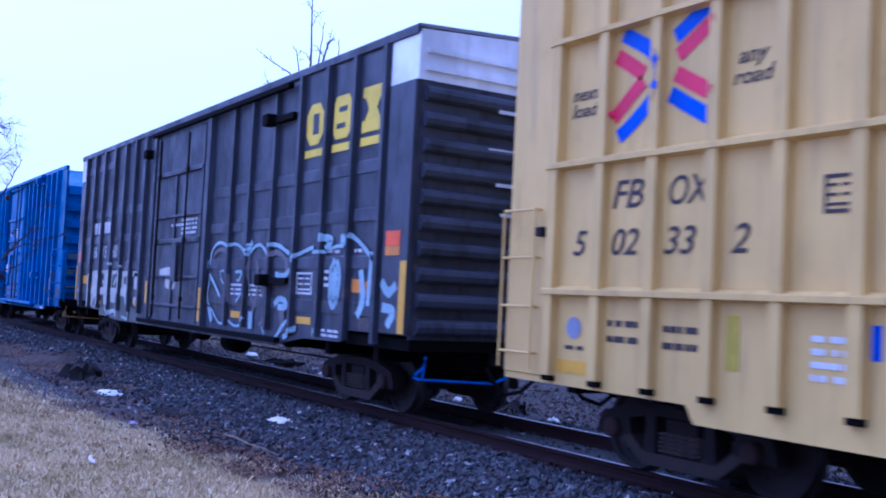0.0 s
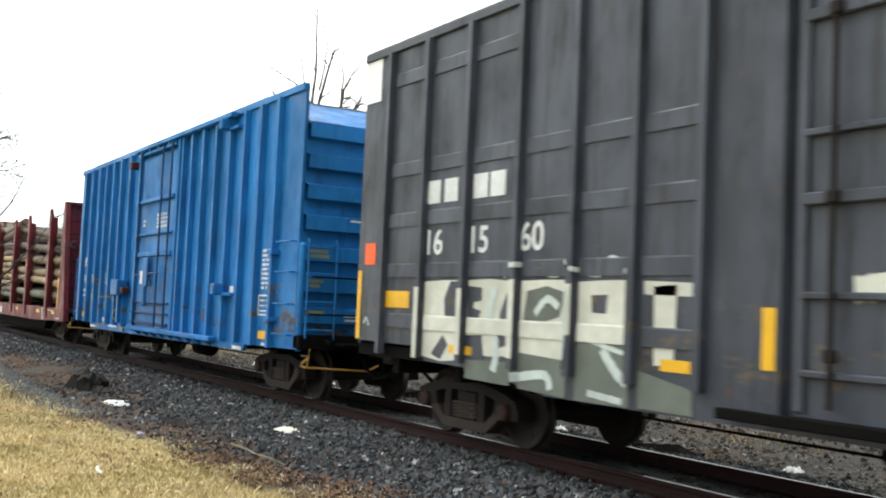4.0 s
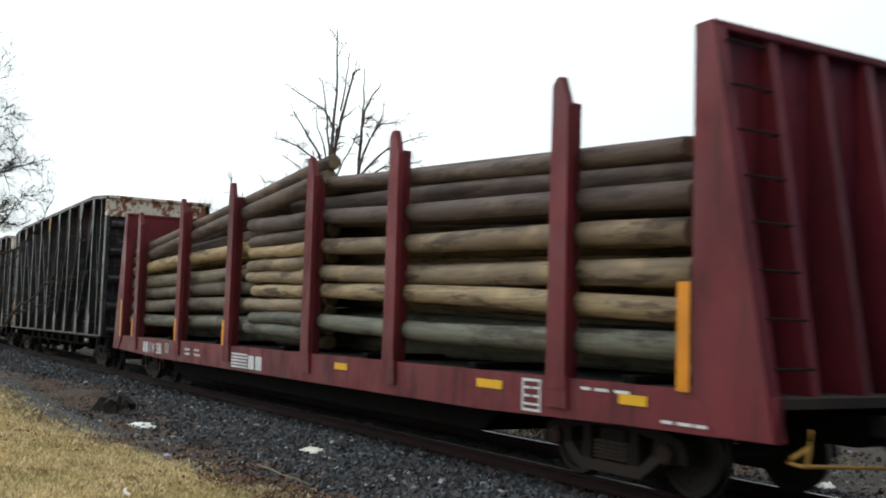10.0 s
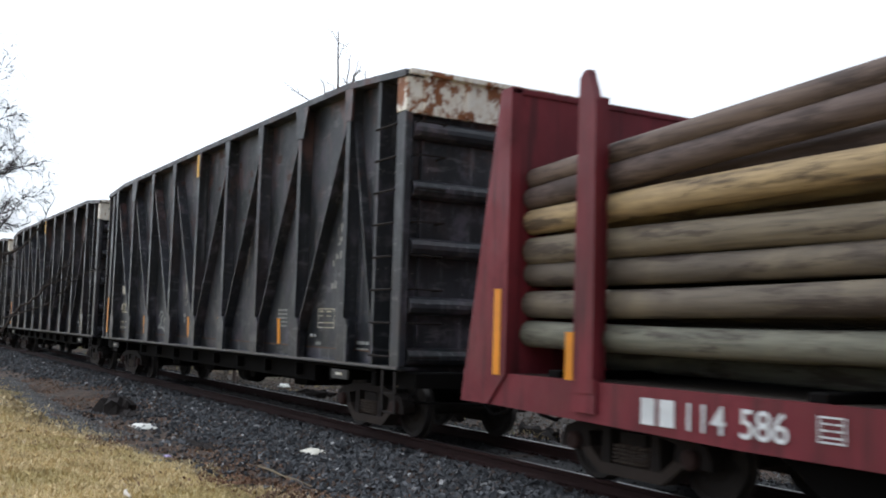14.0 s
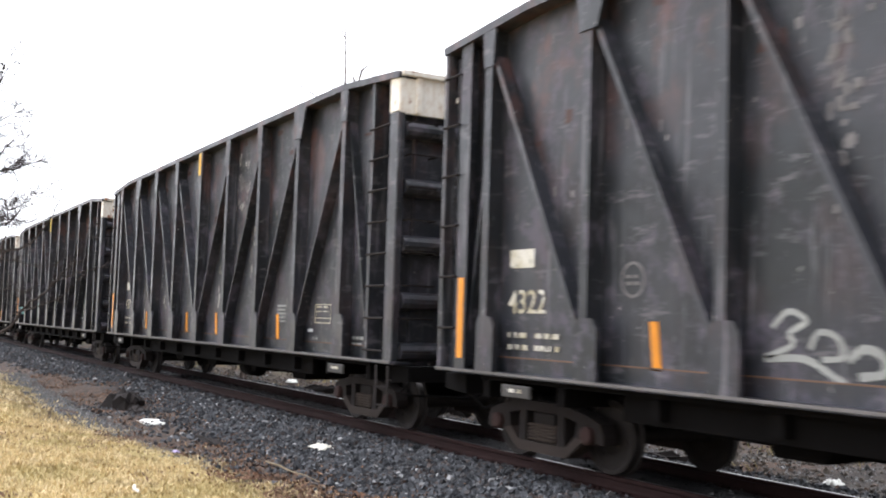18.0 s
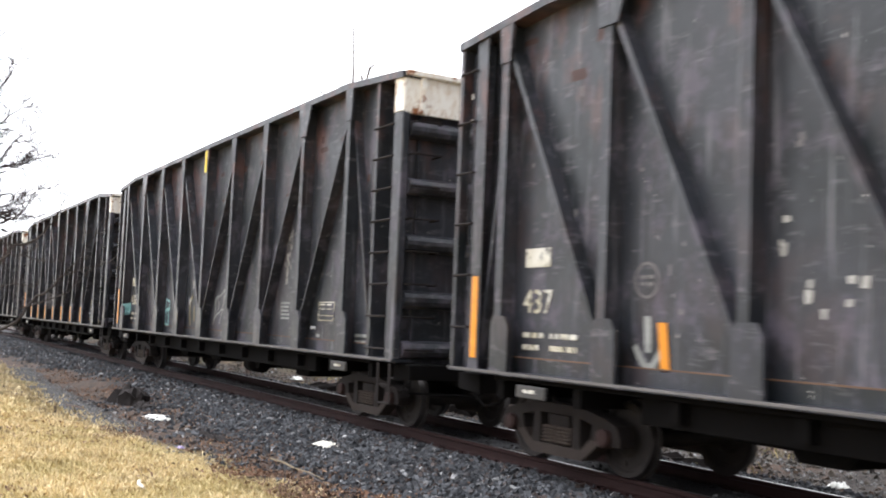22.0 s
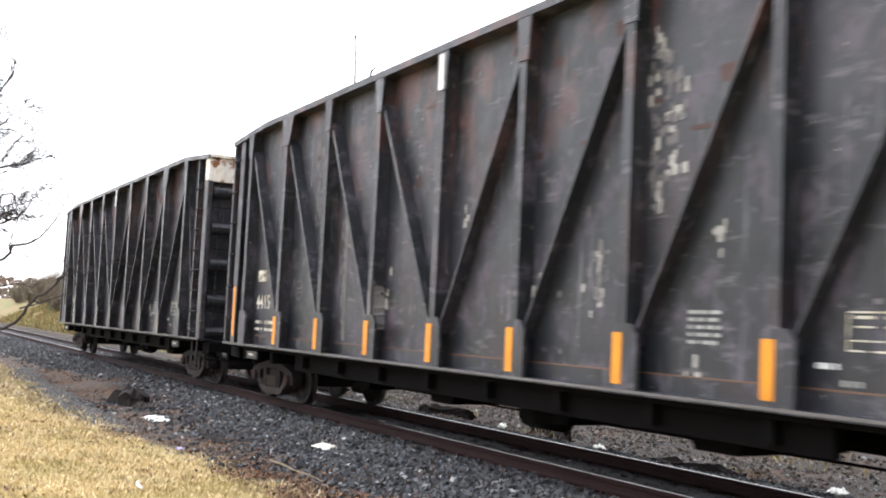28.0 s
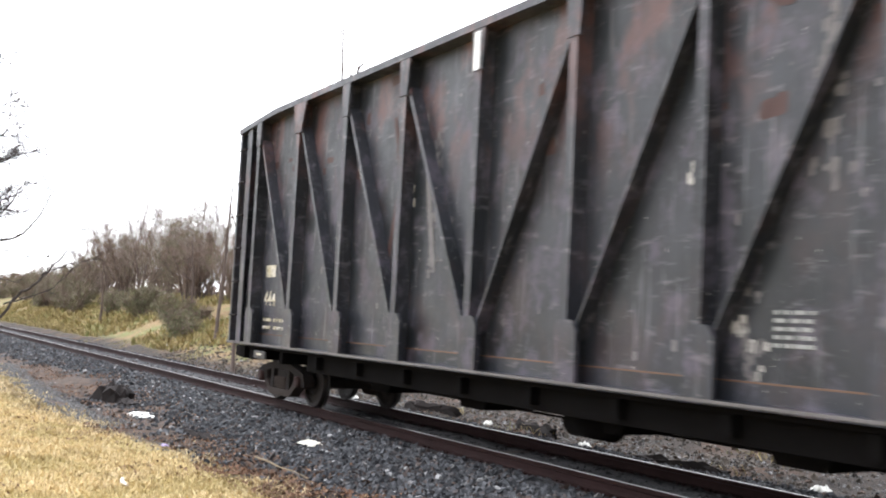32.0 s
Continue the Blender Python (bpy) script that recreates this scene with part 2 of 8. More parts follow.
M_TREAD = plain("polished_tread_steel", (0.14, 0.13, 0.125), 0.45, 1.0)
M_RAIL = plain("rusty_rail_steel", (0.023, 0.011, 0.0105), 0.75, 0.0)
M_RAIL.node_tree.nodes["Principled BSDF"].inputs["Specular IOR Level"].default_value = 0.1
M_RAILHEAD = plain("worn_rail_head", (0.2, 0.185, 0.18), 0.32, 0.9)
M_TIE = plain("creosoted_weathered_wood", (0.055, 0.042, 0.035), 0.9)
M_LOCK = plain("grimy_blue_black_lock_steel", (0.01, 0.05, 0.15), 0.6)
M_RED_CAP = plain("faded_red_casting", (0.06, 0.014, 0.014), 0.6)
M_BLUE_ROD = plain("blue_painted_rod", (0.015, 0.12, 0.5), 0.5)
M_ROD_YELLOW = plain("yellowed_rod", (0.42, 0.24, 0.06), 0.6)
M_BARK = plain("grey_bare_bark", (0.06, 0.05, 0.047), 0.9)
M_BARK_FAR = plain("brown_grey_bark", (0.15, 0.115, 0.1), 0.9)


def log_material(name, low, high, between):
    """Peeled poles, weathered: each pole takes its own tone between three."""
    n = Nodes(name, 0.8)
    tone = n.t.nodes.new("ShaderNodeValToRGB")
    r = tone.color_ramp
    r.elements[0].color, r.elements[1].color = (*low, 1), (*high, 1)
    e = r.elements.new(0.5)
    e.color = (*between, 1)
    n.link(n.random, tone.inputs[0])
    grain = n.noise(5.0, 6, (0.35, 4, 4))
    blot = n.noise(1.8, 4, (0.6, 1, 1))
    c = n.mix(n.band(grain, 0.3, 0.7, 0, 0.55), tone.outputs[0], dim(low, 0.7))
    c = n.mix(n.band(blot, 0.5, 0.72, 0, 0.45), c, dim(high, 1.25))
    bark = n.noise(2.6, 6, (0.3, 1.6, 1.6), 0.7)
    c = n.mix(n.band(bark, 0.5, 0.62, 0, 0.75), c, (0.04, 0.028, 0.026))
    n.bump(grain, 0.5, 0.015)
    return n.done(c)


M_LOG = log_material("tan_weathered_log_wood", (0.17, 0.122, 0.088), (0.42, 0.31, 0.17), (0.27, 0.215, 0.15))
M_LOG_GREY = log_material("grey_brown_log_wood", (0.08, 0.056, 0.054), (0.17, 0.126, 0.104), (0.115, 0.085, 0.079))
M_LOG_DULL = log_material("dull_olive_grey_log_wood", (0.115, 0.095, 0.078), (0.23, 0.19, 0.132), (0.165, 0.138, 0.106))
M_LOG_GREEN = log_material("green_treated_log_wood", (0.105, 0.104, 0.086), (0.2, 0.19, 0.145), (0.145, 0.15, 0.126))
M_LOG_END = plain("sawn_log_end", (0.2, 0.155, 0.1), 0.85, 0.0, 0.3, 9)

# ---- mesh building ----


class Shape:
    """Collects vertices and faces of one mesh."""

    def __init__(self):
        self.v, self.f, self.k = [], [], []

    def add(self, verts, faces, slot=0):
        o = len(self.v)
        self.v += [tuple(p) for p in verts]
        self.f += [tuple(o + i for i in f) for f in faces]
        self.k += [slot] * len(faces)
        return self

    def box(self, x0, x1, y0, y1, z0, z1, slot=0, cut=0.0):
        """A box with its long edges cut by a small chamfer."""
        x0, x1, y0, y1, z0, z1 = min(x0, x1), max(x0, x1), min(y0, y1), max(y0, y1), min(z0, z1), max(z0, z1)
        c = min(cut, 0.3 * min(x1 - x0, y1 - y0, z1 - z0))
        if c <= 0:
            v = [(x, y, z) for x in (x0, x1) for y in (y0, y1) for z in (z0, z1)]
            return self.add(v, [(0, 1, 3, 2), (4, 6, 7, 5), (0, 4, 5, 1), (2, 3, 7, 6), (0, 2, 6, 4), (1, 5, 7, 3)], slot)
        v, key = [], {}
        for i, x in enumerate((x0, x1)):
            for j, y in enumerate((y0, y1)):
                for k, z in enumerate((z0, z1)):
                    sx, sy, sz = (c, -c)[i], (c, -c)[j], (c, -c)[k]
                    key[i, j, k] = len(v)
                    v += [(x, y + sy, z + sz), (x + sx, y, z + sz), (x + sx, y + sy, z)]
        f = []
        for a in (0, 1):
            q = [key[a, 0, 0], key[a, 1, 0], key[a, 1, 1], key[a, 0, 1]]
            f.append(q if a else q[::-1])
            q = [key[0, a, 0] + 1, key[1, a, 0] + 1, key[1, a, 1] + 1, key[0, a, 1] + 1]
            f.append(q if not a else q[::-1])
            q = [key[0, 0, a] + 2, key[1, 0, a] + 2, key[1, 1, a] + 2, key[0, 1, a] + 2]
            f.append(q if a else q[::-1])
            for b in (0, 1):
                f.append([key[a, b, 0] + 0, key[a, b, 1] + 0, key[a, b, 1] + 1, key[a, b, 0] + 1])
                f.append([key[a, 0, b] + 0, key[a, 1, b] + 0, key[a, 1, b] + 2, key[a, 0, b] + 2])
                f.append([key[0, a, b] + 1, key[1, a, b] + 1, key[1, a, b] + 2, key[0, a, b] + 2])
        f += [[key[i, j, k], key[i, j, k] + 1, key[i, j, k] + 2] for i in (0, 1) for j in (0, 1) for k in (0, 1)]
        return self.add(v, f, slot)

    def prism(self, outline, axis, a, b, slot=0):
        """A flat outline of (u, w) pushed from a to b along x, y or z."""
        n = len(outline)
        put = {"x": lambda u, w, s: (s, u, w), "y": lambda u, w, s: (u, s, w), "z": lambda u, w, s: (u, w, s)}[axis]
        v = [put(u, w, s) for s in (a, b) for u, w in outline]
        f = [tuple(range(n)), tuple(range(2 * n - 1, n - 1, -1))]
        f += [(i, i + n, (i + 1) % n + n, (i + 1) % n) for i in range(n)]
        return self.add(v, f, slot)

    def tube(self, points, radii, sides=8, slot=0, cap=True, squash=None):
        """A round bar along points."""
        pts = [Vector(p) for p in points]
        if isinstance(radii, (int, float)):
            radii = [radii] * len(pts)
        o = len(self.v)
        for i, p in enumerate(pts):
            d = (pts[min(i + 1, len(pts) - 1)] - pts[max(i - 1, 0)]).normalized()
            u = d.cross(Vector((0.13, 0.31, 0.94)) if abs(d.z) < 0.9 else Vector((1, 0.1, 0))).normalized()
            w = d.cross(u)
            for k in range(sides):
                a = 2 * math.pi * k / sides
                self.v.append(tuple(p + radii[i] * (math.cos(a) * u + math.sin(a) * w)))
        for i in range(len(pts) - 1):
            for k in range(sides):
                a, b = o + i * sides + k, o + i * sides + (k + 1) % sides
                self.f.append((a, b, b + sides, a + sides))
                self.k.append(slot)
        if cap:
            self.f += [tuple(o + k for k in range(sides))[::-1], tuple(o + (len(pts) - 1) * sides + k for k in range(sides))]
            self.k += [slot, slot]
        return self

    def lathe(self, profile, sides=28, slots=None):
        """Rings (y, radius) turned round the y axis."""
        o, n = len(self.v), len(profile)
        for y, r in profile:
            for k in range(sides):
                a = 2 * math.pi * k / sides
                self.v.append((r * math.cos(a), y, r * math.sin(a)))
        for i in range(n - 1):
            for k in range(sides):
                a, b = o + i * sides + k, o + i * sides + (k + 1) % sides
                self.f.append((a, a + sides, b + sides, b))
                self.k.append(slots[i] if slots else 0)
        return self

    def mesh(self, name, *mats, smooth=False):
        me = bpy.data.meshes.new(name)
        me.from_pydata(self.v, [], self.f)
        for m in mats:
            me.materials.append(m)
        if any(self.k):
            me.polygons.foreach_set("material_index", self.k)
        bm = bmesh.new()
        bm.from_mesh(me)
        bmesh.ops.recalc_face_normals(bm, faces=bm.faces)
        bm.to_mesh(me)
        bm.free()
        if smooth:
            me.polygons.foreach_set("use_smooth", [True] * len(me.polygons))
        me.update()
        return me


def raw_mesh(name, verts, faces, mat, smooth=False):
    """A large mesh from arrays, with no clean-up."""
    me = bpy.data.meshes.new(name)
    me.from_pydata(verts, [], faces)
    me.materials.append(mat)
    if smooth:
        me.polygons.foreach_set("use_smooth", [True] * len(me.polygons))
    me.update()
    return me


def piece(name, me, parent, at=(0, 0, 0), turn=(0, 0, 0), label=""):
    """One mesh object under a thing or a part."""
    ob = new(name, me)
    ob.parent = parent
    ob.location = at
    ob.rotation_euler = [radians(a) for a in turn]
    return tagged(ob, label)


def thing(name, label, category, at=(0, 0, 0), group="", kind=""):
    return_ob = new(name)
    return_ob.location = at
    return tagged(return_ob, label, category, group, kind)


# ---- the ground ----
TRACK_Y = 8.135
rng = np.random.default_rng(5)


def grass_edge(x):
    return float(np.interp(x, [-70, -36, -27, -20, -14, -12, -10, -7, -3, 6], [4.4, 4.1, 3.7, 3.55, 4.0, 4.4, 4.8, 5.1, 5.2, 5.2]))


def ballast_edge(x):
    return float(np.interp(x, [-60, -38, -33, -29, -23, -18, -12, -6, 0], [5.1, 5.25, 5.6, 6.15, 5.95, 5.2, 5.2, 5.4, 5.5]))


def ground_height(x, y):
    z = float(np.interp(y, [-80, -8, 0, 3.2, 4.3, 5.0, 6.55, 9.75, 11.3, 14, 17, 21, 27, 60, 200],
                        [0.3, 0.0, -0.15, -0.36, -0.44, -0.42, -0.17, -0.17, -0.5, -0.45, -0.35, 0.15, 0.5, 0.7, 1.0]))
    rough = 0.05 if y < 6 else (0.015 if y < 9.9 else 0.11)
    z += rough * noise.noise((x * 0.7, y * 0.7, 0.3)) + 0.4 * rough * noise.noise((x * 2.3, y * 2.3, 4.1))
    if y > 11.8 and x < -33:
        # the grassy bank under the far wood
        z += min(1, (-33 - x) / 9) * float(np.interp(y, [11.8, 13.2, 15.5, 18.5, 24, 60], [0, 0.35, 1.35, 1.9, 2.0, 1.2]))
    if y > 16 and x < -25:
        z += 0.5 * min(1, (y - 16) / 4) * (0.5 + noise.noise((x * 0.08, y * 0.1, 9)))
    return z


def ground_material():
    n = Nodes("lawn_dirt_and_gravel_ground", 0.95)
    place = n.coord.outputs["Object"]
    sep = n.t.nodes.new("ShaderNodeSeparateXYZ")
    n.link(place, sep.inputs[0])
    x, y = sep.outputs[0], sep.outputs[1]
    wob = n.noise(0.9, 5, place=place)
    fine = n.noise(30, 5, place=place)
    mid = n.noise(5.5, 5, place=place)
    wide = n.noise(0.5, 4, place=place)
    yy = n.math("ADD", y, n.math("MULTIPLY", n.math("SUBTRACT", wob, 0.5), 1.3))
    # the lawn's edge bends away from the track farther off
    edge = n.t.nodes.new("ShaderNodeFloatCurve")
    cu = edge.mapping.curves[0]
    cu.points[0].location, cu.points[1].location = (0.0, 0.44), (1.0, 0.52)
    for px, py in ((0.44, 0.41), (0.57, 0.37), (0.714, 0.355), (0.8, 0.40), (0.857, 0.48), (0.9, 0.51)):
        cu.points.new(px, py)
    edge.mapping.update()
    n.link(n.band(x, -70, 0), edge.inputs["Value"])
    e = n.math("MULTIPLY", edge.outputs[0], 10.0)
    e = n.math("SUBTRACT", yy, e)
    straw = n.mix(n.band(fine, 0.3, 0.7), (0.3, 0.22, 0.09), (0.55, 0.43, 0.19))
    straw = n.mix(n.band(wide, 0.4, 0.7, 0, 0.5), straw, (0.2, 0.17, 0.06))
    dirt = n.mix(n.band(mid, 0.3, 0.7), (0.028, 0.022, 0.019), (0.095, 0.06, 0.042))
    dirt = n.mix(n.band(fine, 0.5, 0.75, 0, 0.6), dirt, (0.14, 0.12, 0.1))
    stone = n.mix(n.band(fine, 0.3, 0.7), (0.015, 0.015, 0.016), (0.07, 0.07, 0.074))
    c = n.mix(n.band(e, -1.3, -0.5), straw, dirt)
    c = n.mix(n.band(yy, 5.3, 5.9), c, stone)
    litter = n.mix(n.band(fine, 0.35, 0.7), (0.014, 0.012, 0.011), (0.075, 0.06, 0.05))
    litter = n.mix(n.band(wide, 0.5, 0.66, 0, 0.7), litter, (0.085, 0.05, 0.032))
    bank = n.mix(n.band(fine, 0.3, 0.7), (0.15, 0.1, 0.05), (0.3, 0.21, 0.11))
    bank = n.mix(n.band(wide, 0.42, 0.6), bank, (0.15, 0.16, 0.06))
    c = n.mix(n.band(yy, 10.2, 11.2), c, litter)
    c = n.mix(n.math("MULTIPLY", n.band(yy, 12.2, 13.6), n.band(x, -42, -32, 1.0, 0.0)), c, bank)
    n.bump(n.math("ADD", fine, mid), 0.6, 0.04)
    return n.done(c)


M_GROUND = ground_material()


def build_ground():
    xs = np.unique(np.concatenate([np.linspace(-700, -120, 30), np.linspace(-120, -40, 100), np.linspace(-40, 4, 180), np.linspace(4, 40, 40), np.linspace(40, 400, 20)]))
    ys = np.unique(np.concatenate([np.linspace(-300, -8, 20), np.linspace(-8, 2, 30), np.linspace(2, 12, 75), np.linspace(12, 30, 50), np.linspace(30, 500, 25)]))
    verts = [(float(x), float(y), ground_height(x, y)) for x in xs for y in ys]
    m = len(ys)
    faces = [(i * m + j, (i + 1) * m + j, (i + 1) * m + j + 1, i * m + j + 1) for i in range(len(xs) - 1) for j in range(m - 1)]
    ob = new("ground", raw_mesh("ground", verts, faces, M_GROUND, True))
    return tagged(ob, "yellowed winter lawn falling to bare dirt and a ballast bank", "ground", kind="structure")


ground = build_ground()

# ---- the track ----


def build_rail(name, y, label):
    # rail section: foot, web, head
    half = [(0.07, -0.175), (0.07, -0.163), (0.016, -0.145), (0.009, -0.12), (0.009, -0.055), (0.034, -0.042), (0.036, -0.008), (0.026, 0.0)]
    outline = [(u, w) for u, w in half] + [(-u, w) for u, w in half[::-1]]
    s = Shape()
    s.prism(outline, "x", -700, 300)
    # the bright running band on the head
    s.add([(-700, -0.022, 0.0015), (300, -0.022, 0.0015), (300, 0.022, 0.0015), (-700, 0.022, 0.0015)], [(0, 1, 2, 3)], 1)
    ob = new(name, s.mesh(name, M_RAIL, M_RAILHEAD))
    ob.location = (0, y, 0)
    return tagged(ob, label, "rail", "rails of the track", "structure")


build_rail("rail", TRACK_Y - 0.725, "rusty brown steel rail with a worn shiny head, on wooden ties")
build_rail("rail", TRACK_Y + 0.725, "rusty brown steel rail with a worn shiny head, on wooden ties")

track_bed = thing("track", "wooden ties with steel tie plates sunk in grey ballast", "railway track", (0, TRACK_Y, 0), kind="structure")
tie_meshes = []
for i in range(5):
    s = Shape().box(-0.115, 0.115, -1.3, 1.3, -0.34, -0.178 - 0.004 * i, cut=0.012)
    tie_meshes.append(s.mesh("tie", M_TIE))
plate_mesh = Shape().box(-0.09, 0.09, -0.17, 0.17, -0.182, -0.172, cut=0.003).mesh("tie_plate", M_RAIL)
spike = Shape()
for a, b in ((-0.05, -0.085), (0.05, -0.085), (-0.05, 0.085), (0.05, 0.085)):
    spike.box(a - 0.014, a + 0.014, b - 0.014, b + 0.014, -0.18, -0.145)
spike_mesh = spike.mesh("spikes", M_RAIL)
for i in range(150):
    x = 6 - 0.52 * i
    tie = piece("tie", tie_meshes[i % 5], track_bed, (x + float(rng.normal(0, 0.02)), float(rng.normal(0, 0.02)), 0), (0, 0, float(rng.normal(0, 0.8))))
    if i < 75:
        for side in (-0.725, 0.725):
            piece("tie_plate", plate_mesh, tie, (0, side, 0.0))
            piece("spikes", spike_mesh, tie, (0, side, 0.0))


def stones(name, count, area, size, mat, label, lift=0.0, shape=None):
    """Broken stones lying on the ground, as one sheet of loose pieces."""
    verts, faces = [], []
    cube = np.array([(x, y, z) for x in (-1, 1) for y in (-1, 1) for z in (-1, 1)], float) * 0.62
    quads = [(0, 1, 3, 2), (4, 6, 7, 5), (0, 4, 5, 1), (2, 3, 7, 6), (0, 2, 6, 4), (1, 5, 7, 3)]
    x0, x1, y0, y1 = area
    for i in range(count):
        x, y = rng.uniform(x0, x1), rng.uniform(y0, y1)
        if shape and not shape(x, y):
            continue
        if 6.9 < y < 9.4 and abs(((6 - x) / 0.52 + 0.5) % 1 - 0.5) < 0.27 and rng.random() < 0.85:
            continue
        r = rng.uniform(*size)
        q, _ = np.linalg.qr(rng.normal(size=(3, 3)))
        p = (cube + rng.normal(0, 0.22, (8, 3))) * r * np.array([1.2, 1.0, 0.8]) @ q
        z = ground_height(x, y) + lift
        if 7.2 < y < 9.1:
            z -= 0.035
        p += (x, y, z + r * 0.2)
        o = len(verts)
        verts += [tuple(a) for a in p.tolist()]
        faces += [tuple(o + k for k in f) for f in quads]
    ob = new(name, raw_mesh(name, verts, faces, mat))
    return tagged(ob, label, "ballast", kind="stuff")


def stone_material(name, dark, light, brown):
    n = Nodes(name, 0.75)
    geo = n.t.nodes.new("ShaderNodeNewGeometry")
    isl = geo.outputs["Random Per Island"]
    c = n.mix(isl, dark, light)
    c = n.mix(n.band(n.math("FRACT", n.math("MULTIPLY", isl, 17.3)), 0.8, 0.95, 0, 0.7), c, brown)
    c = n.mix(n.band(n.math("FRACT", n.math("MULTIPLY", isl, 41.7)), 0.95, 0.98), c, (0.36, 0.36, 0.36))
    f = n.noise(40, 3, place=n.coord.outputs["Object"])
    c = n.mix(n.band(f, 0.3, 0.7, 0, 0.4), c, dark)
    n.bump(f, 0.4, 0.006)
    return n.done(c)


M_STONE = stone_material("crushed_grey_stone", (0.017, 0.018, 0.021), (0.102, 0.107, 0.117), (0.07, 0.042, 0.03))
M_RUBBLE = stone_material("brown_grey_rubble", (0.03, 0.026, 0.023), (0.15, 0.125, 0.1), (0.1, 0.055, 0.035))
# darker copy of the stone: the train's shade between the rails, in the colour
M_STONE_SHADED = stone_material("shaded_grey_stone", (0.008, 0.008, 0.009), (0.05, 0.05, 0.053), (0.03, 0.02, 0.016))
M_PALE = stone_material("pale_gravel", (0.08, 0.08, 0.08), (0.26, 0.26, 0.26), (0.12, 0.09, 0.07))
stones("ballast", 26000, (-24, -1, 4.3, 7.45), (0.022, 0.048), M_STONE, "crushed dark grey stone ballast banked beside the rail",
       shape=lambda x, y: y > ballast_edge(x) + 0.5 * noise.noise((x * 0.8, y * 0.8, 0)) + 0.2 * rng.normal() or (y > grass_edge(x) + 0.2 and rng.random() < 0.1))
stones("ballast", 9000, (-60, -24, 4.4, 7.4), (0.03, 0.06), M_STONE, "crushed dark grey stone ballast banked beside the rail",
       shape=lambda x, y: y > ballast_edge(x) + 0.5 * noise.noise((x * 0.8, y * 0.8, 0)) + 0.2 * rng.normal())
stones("ballast", 9000, (-26, 3, 7.3, 9.0), (0.024, 0.05), M_STONE_SHADED, "dark stone ballast between the rails, the train's shade in its colour")
stones("ballast", 8000, (-26, 3, 9.0, 10.9), (0.024, 0.05), M_STONE, "crushed dark grey stone ballast behind the rails")
stones("ballast", 6000, (-60, -26, 7.3, 10.9), (0.03, 0.06), M_STONE, "crushed dark grey stone ballast between and behind the rails")
stones("gravel", 22000, (-36, -13, 3.4, 5.2), (0.01, 0.022), M_PALE, "pale fine gravel spilled along the lawn's edge",
       shape=lambda x, y: grass_edge(x) + 0.05 * rng.normal() < y < grass_edge(x) + 0.75 + 0.15 * rng.normal() and (x < -17.5 or rng.random() < 0.1) and noise.noise((x * 0.3, y, 5)) > -0.35)
stones("gravel", 12000, (-30, 0, 10.2, 13.6), (0.01, 0.024), M_PALE, "pale fine gravel strewn behind the track")
stones("rubble", 9000, (-45, 3, 10.3, 15.5), (0.015, 0.055), M_RUBBLE, "scattered stones on bare ground behind the track")


def blade_material(name, a, b, c2):
    n = Nodes(name, 0.8)
    geo = n.t.nodes.new("ShaderNodeNewGeometry")
    isl = geo.outputs["Random Per Island"]
    wide = n.noise(0.8, 3, place=n.coord.outputs["Object"])
    c = n.mix(isl, a, b)
    c = n.mix(n.band(wide, 0.48, 0.64, 0, 0.75), c, c2)
    tuft = n.noise(2.6, 4, place=n.coord.outputs["Object"])
    c = n.mix(n.band(tuft, 0.52, 0.66, 0, 0.7), c, dim(a, 0.55))
    # matted clumps a hand wide, some bleached and some brown
    clump = n.noise(8.5, 3, place=n.coord.outputs["Object"], rough=0.6)
    c = n.mix(n.band(clump, 0.53, 0.66, 0, 0.6), c, dim(b, 1.05))
    c = n.mix(n.band(clump, 0.3, 0.43, 0.75, 0), c, dim(c2, 0.62))
    n.bsdf.inputs["Specular IOR Level"].default_value = 0.2
    return n.done(c)


M_STRAW = blade_material("dry_straw_grass", (0.46, 0.34, 0.175), (0.82, 0.68, 0.42), (0.4, 0.33, 0.15))
M_LEAF = blade_material("dead_brown_leaves", (0.09, 0.05, 0.034), (0.24, 0.15, 0.095), (0.15, 0.075, 0.045))
M_WEED = blade_material("rough_winter_weeds", (0.24, 0.18, 0.085), (0.4, 0.32, 0.15), (0.15, 0.18, 0.06))


def blades(name, count, area, high, mat, label, keep, lean=0.9, wide=0.004):
    verts, faces = [], []
    x0, x1, y0, y1 = area
    for i in range(count):
        x, y = rng.uniform(x0, x1), rng.uniform(y0, y1)
        if not keep(x, y):
            continue
        h = rng.uniform(*high)
        a, b = rng.uniform(0, 6.28), rng.uniform(0, 6.28)
        l = abs(rng.normal(0, lean)) * h
        z = ground_height(x, y) - 0.004
        w = wide * rng.uniform(0.7, 1.6)
        dx, dy, wx, wy = l * math.cos(a), l * math.sin(a), w * math.cos(b), w * math.sin(b)
        o = len(verts)
        verts += [(x - wx, y - wy, z), (x + wx, y + wy, z), (x + 0.45 * dx - 0.8 * wx, y + 0.45 * dy - 0.8 * wy, z + 0.7 * h),
                  (x + 0.45 * dx + 0.8 * wx, y + 0.45 * dy + 0.8 * wy, z + 0.7 * h), (x + dx, y + dy, z + h)]
        faces += [(o, o + 1, o + 3, o + 2), (o + 2, o + 3, o + 4)]
    ob = new(name, raw_mesh(name, verts, faces, mat))
    return tagged(ob, label, "grass", kind="stuff")


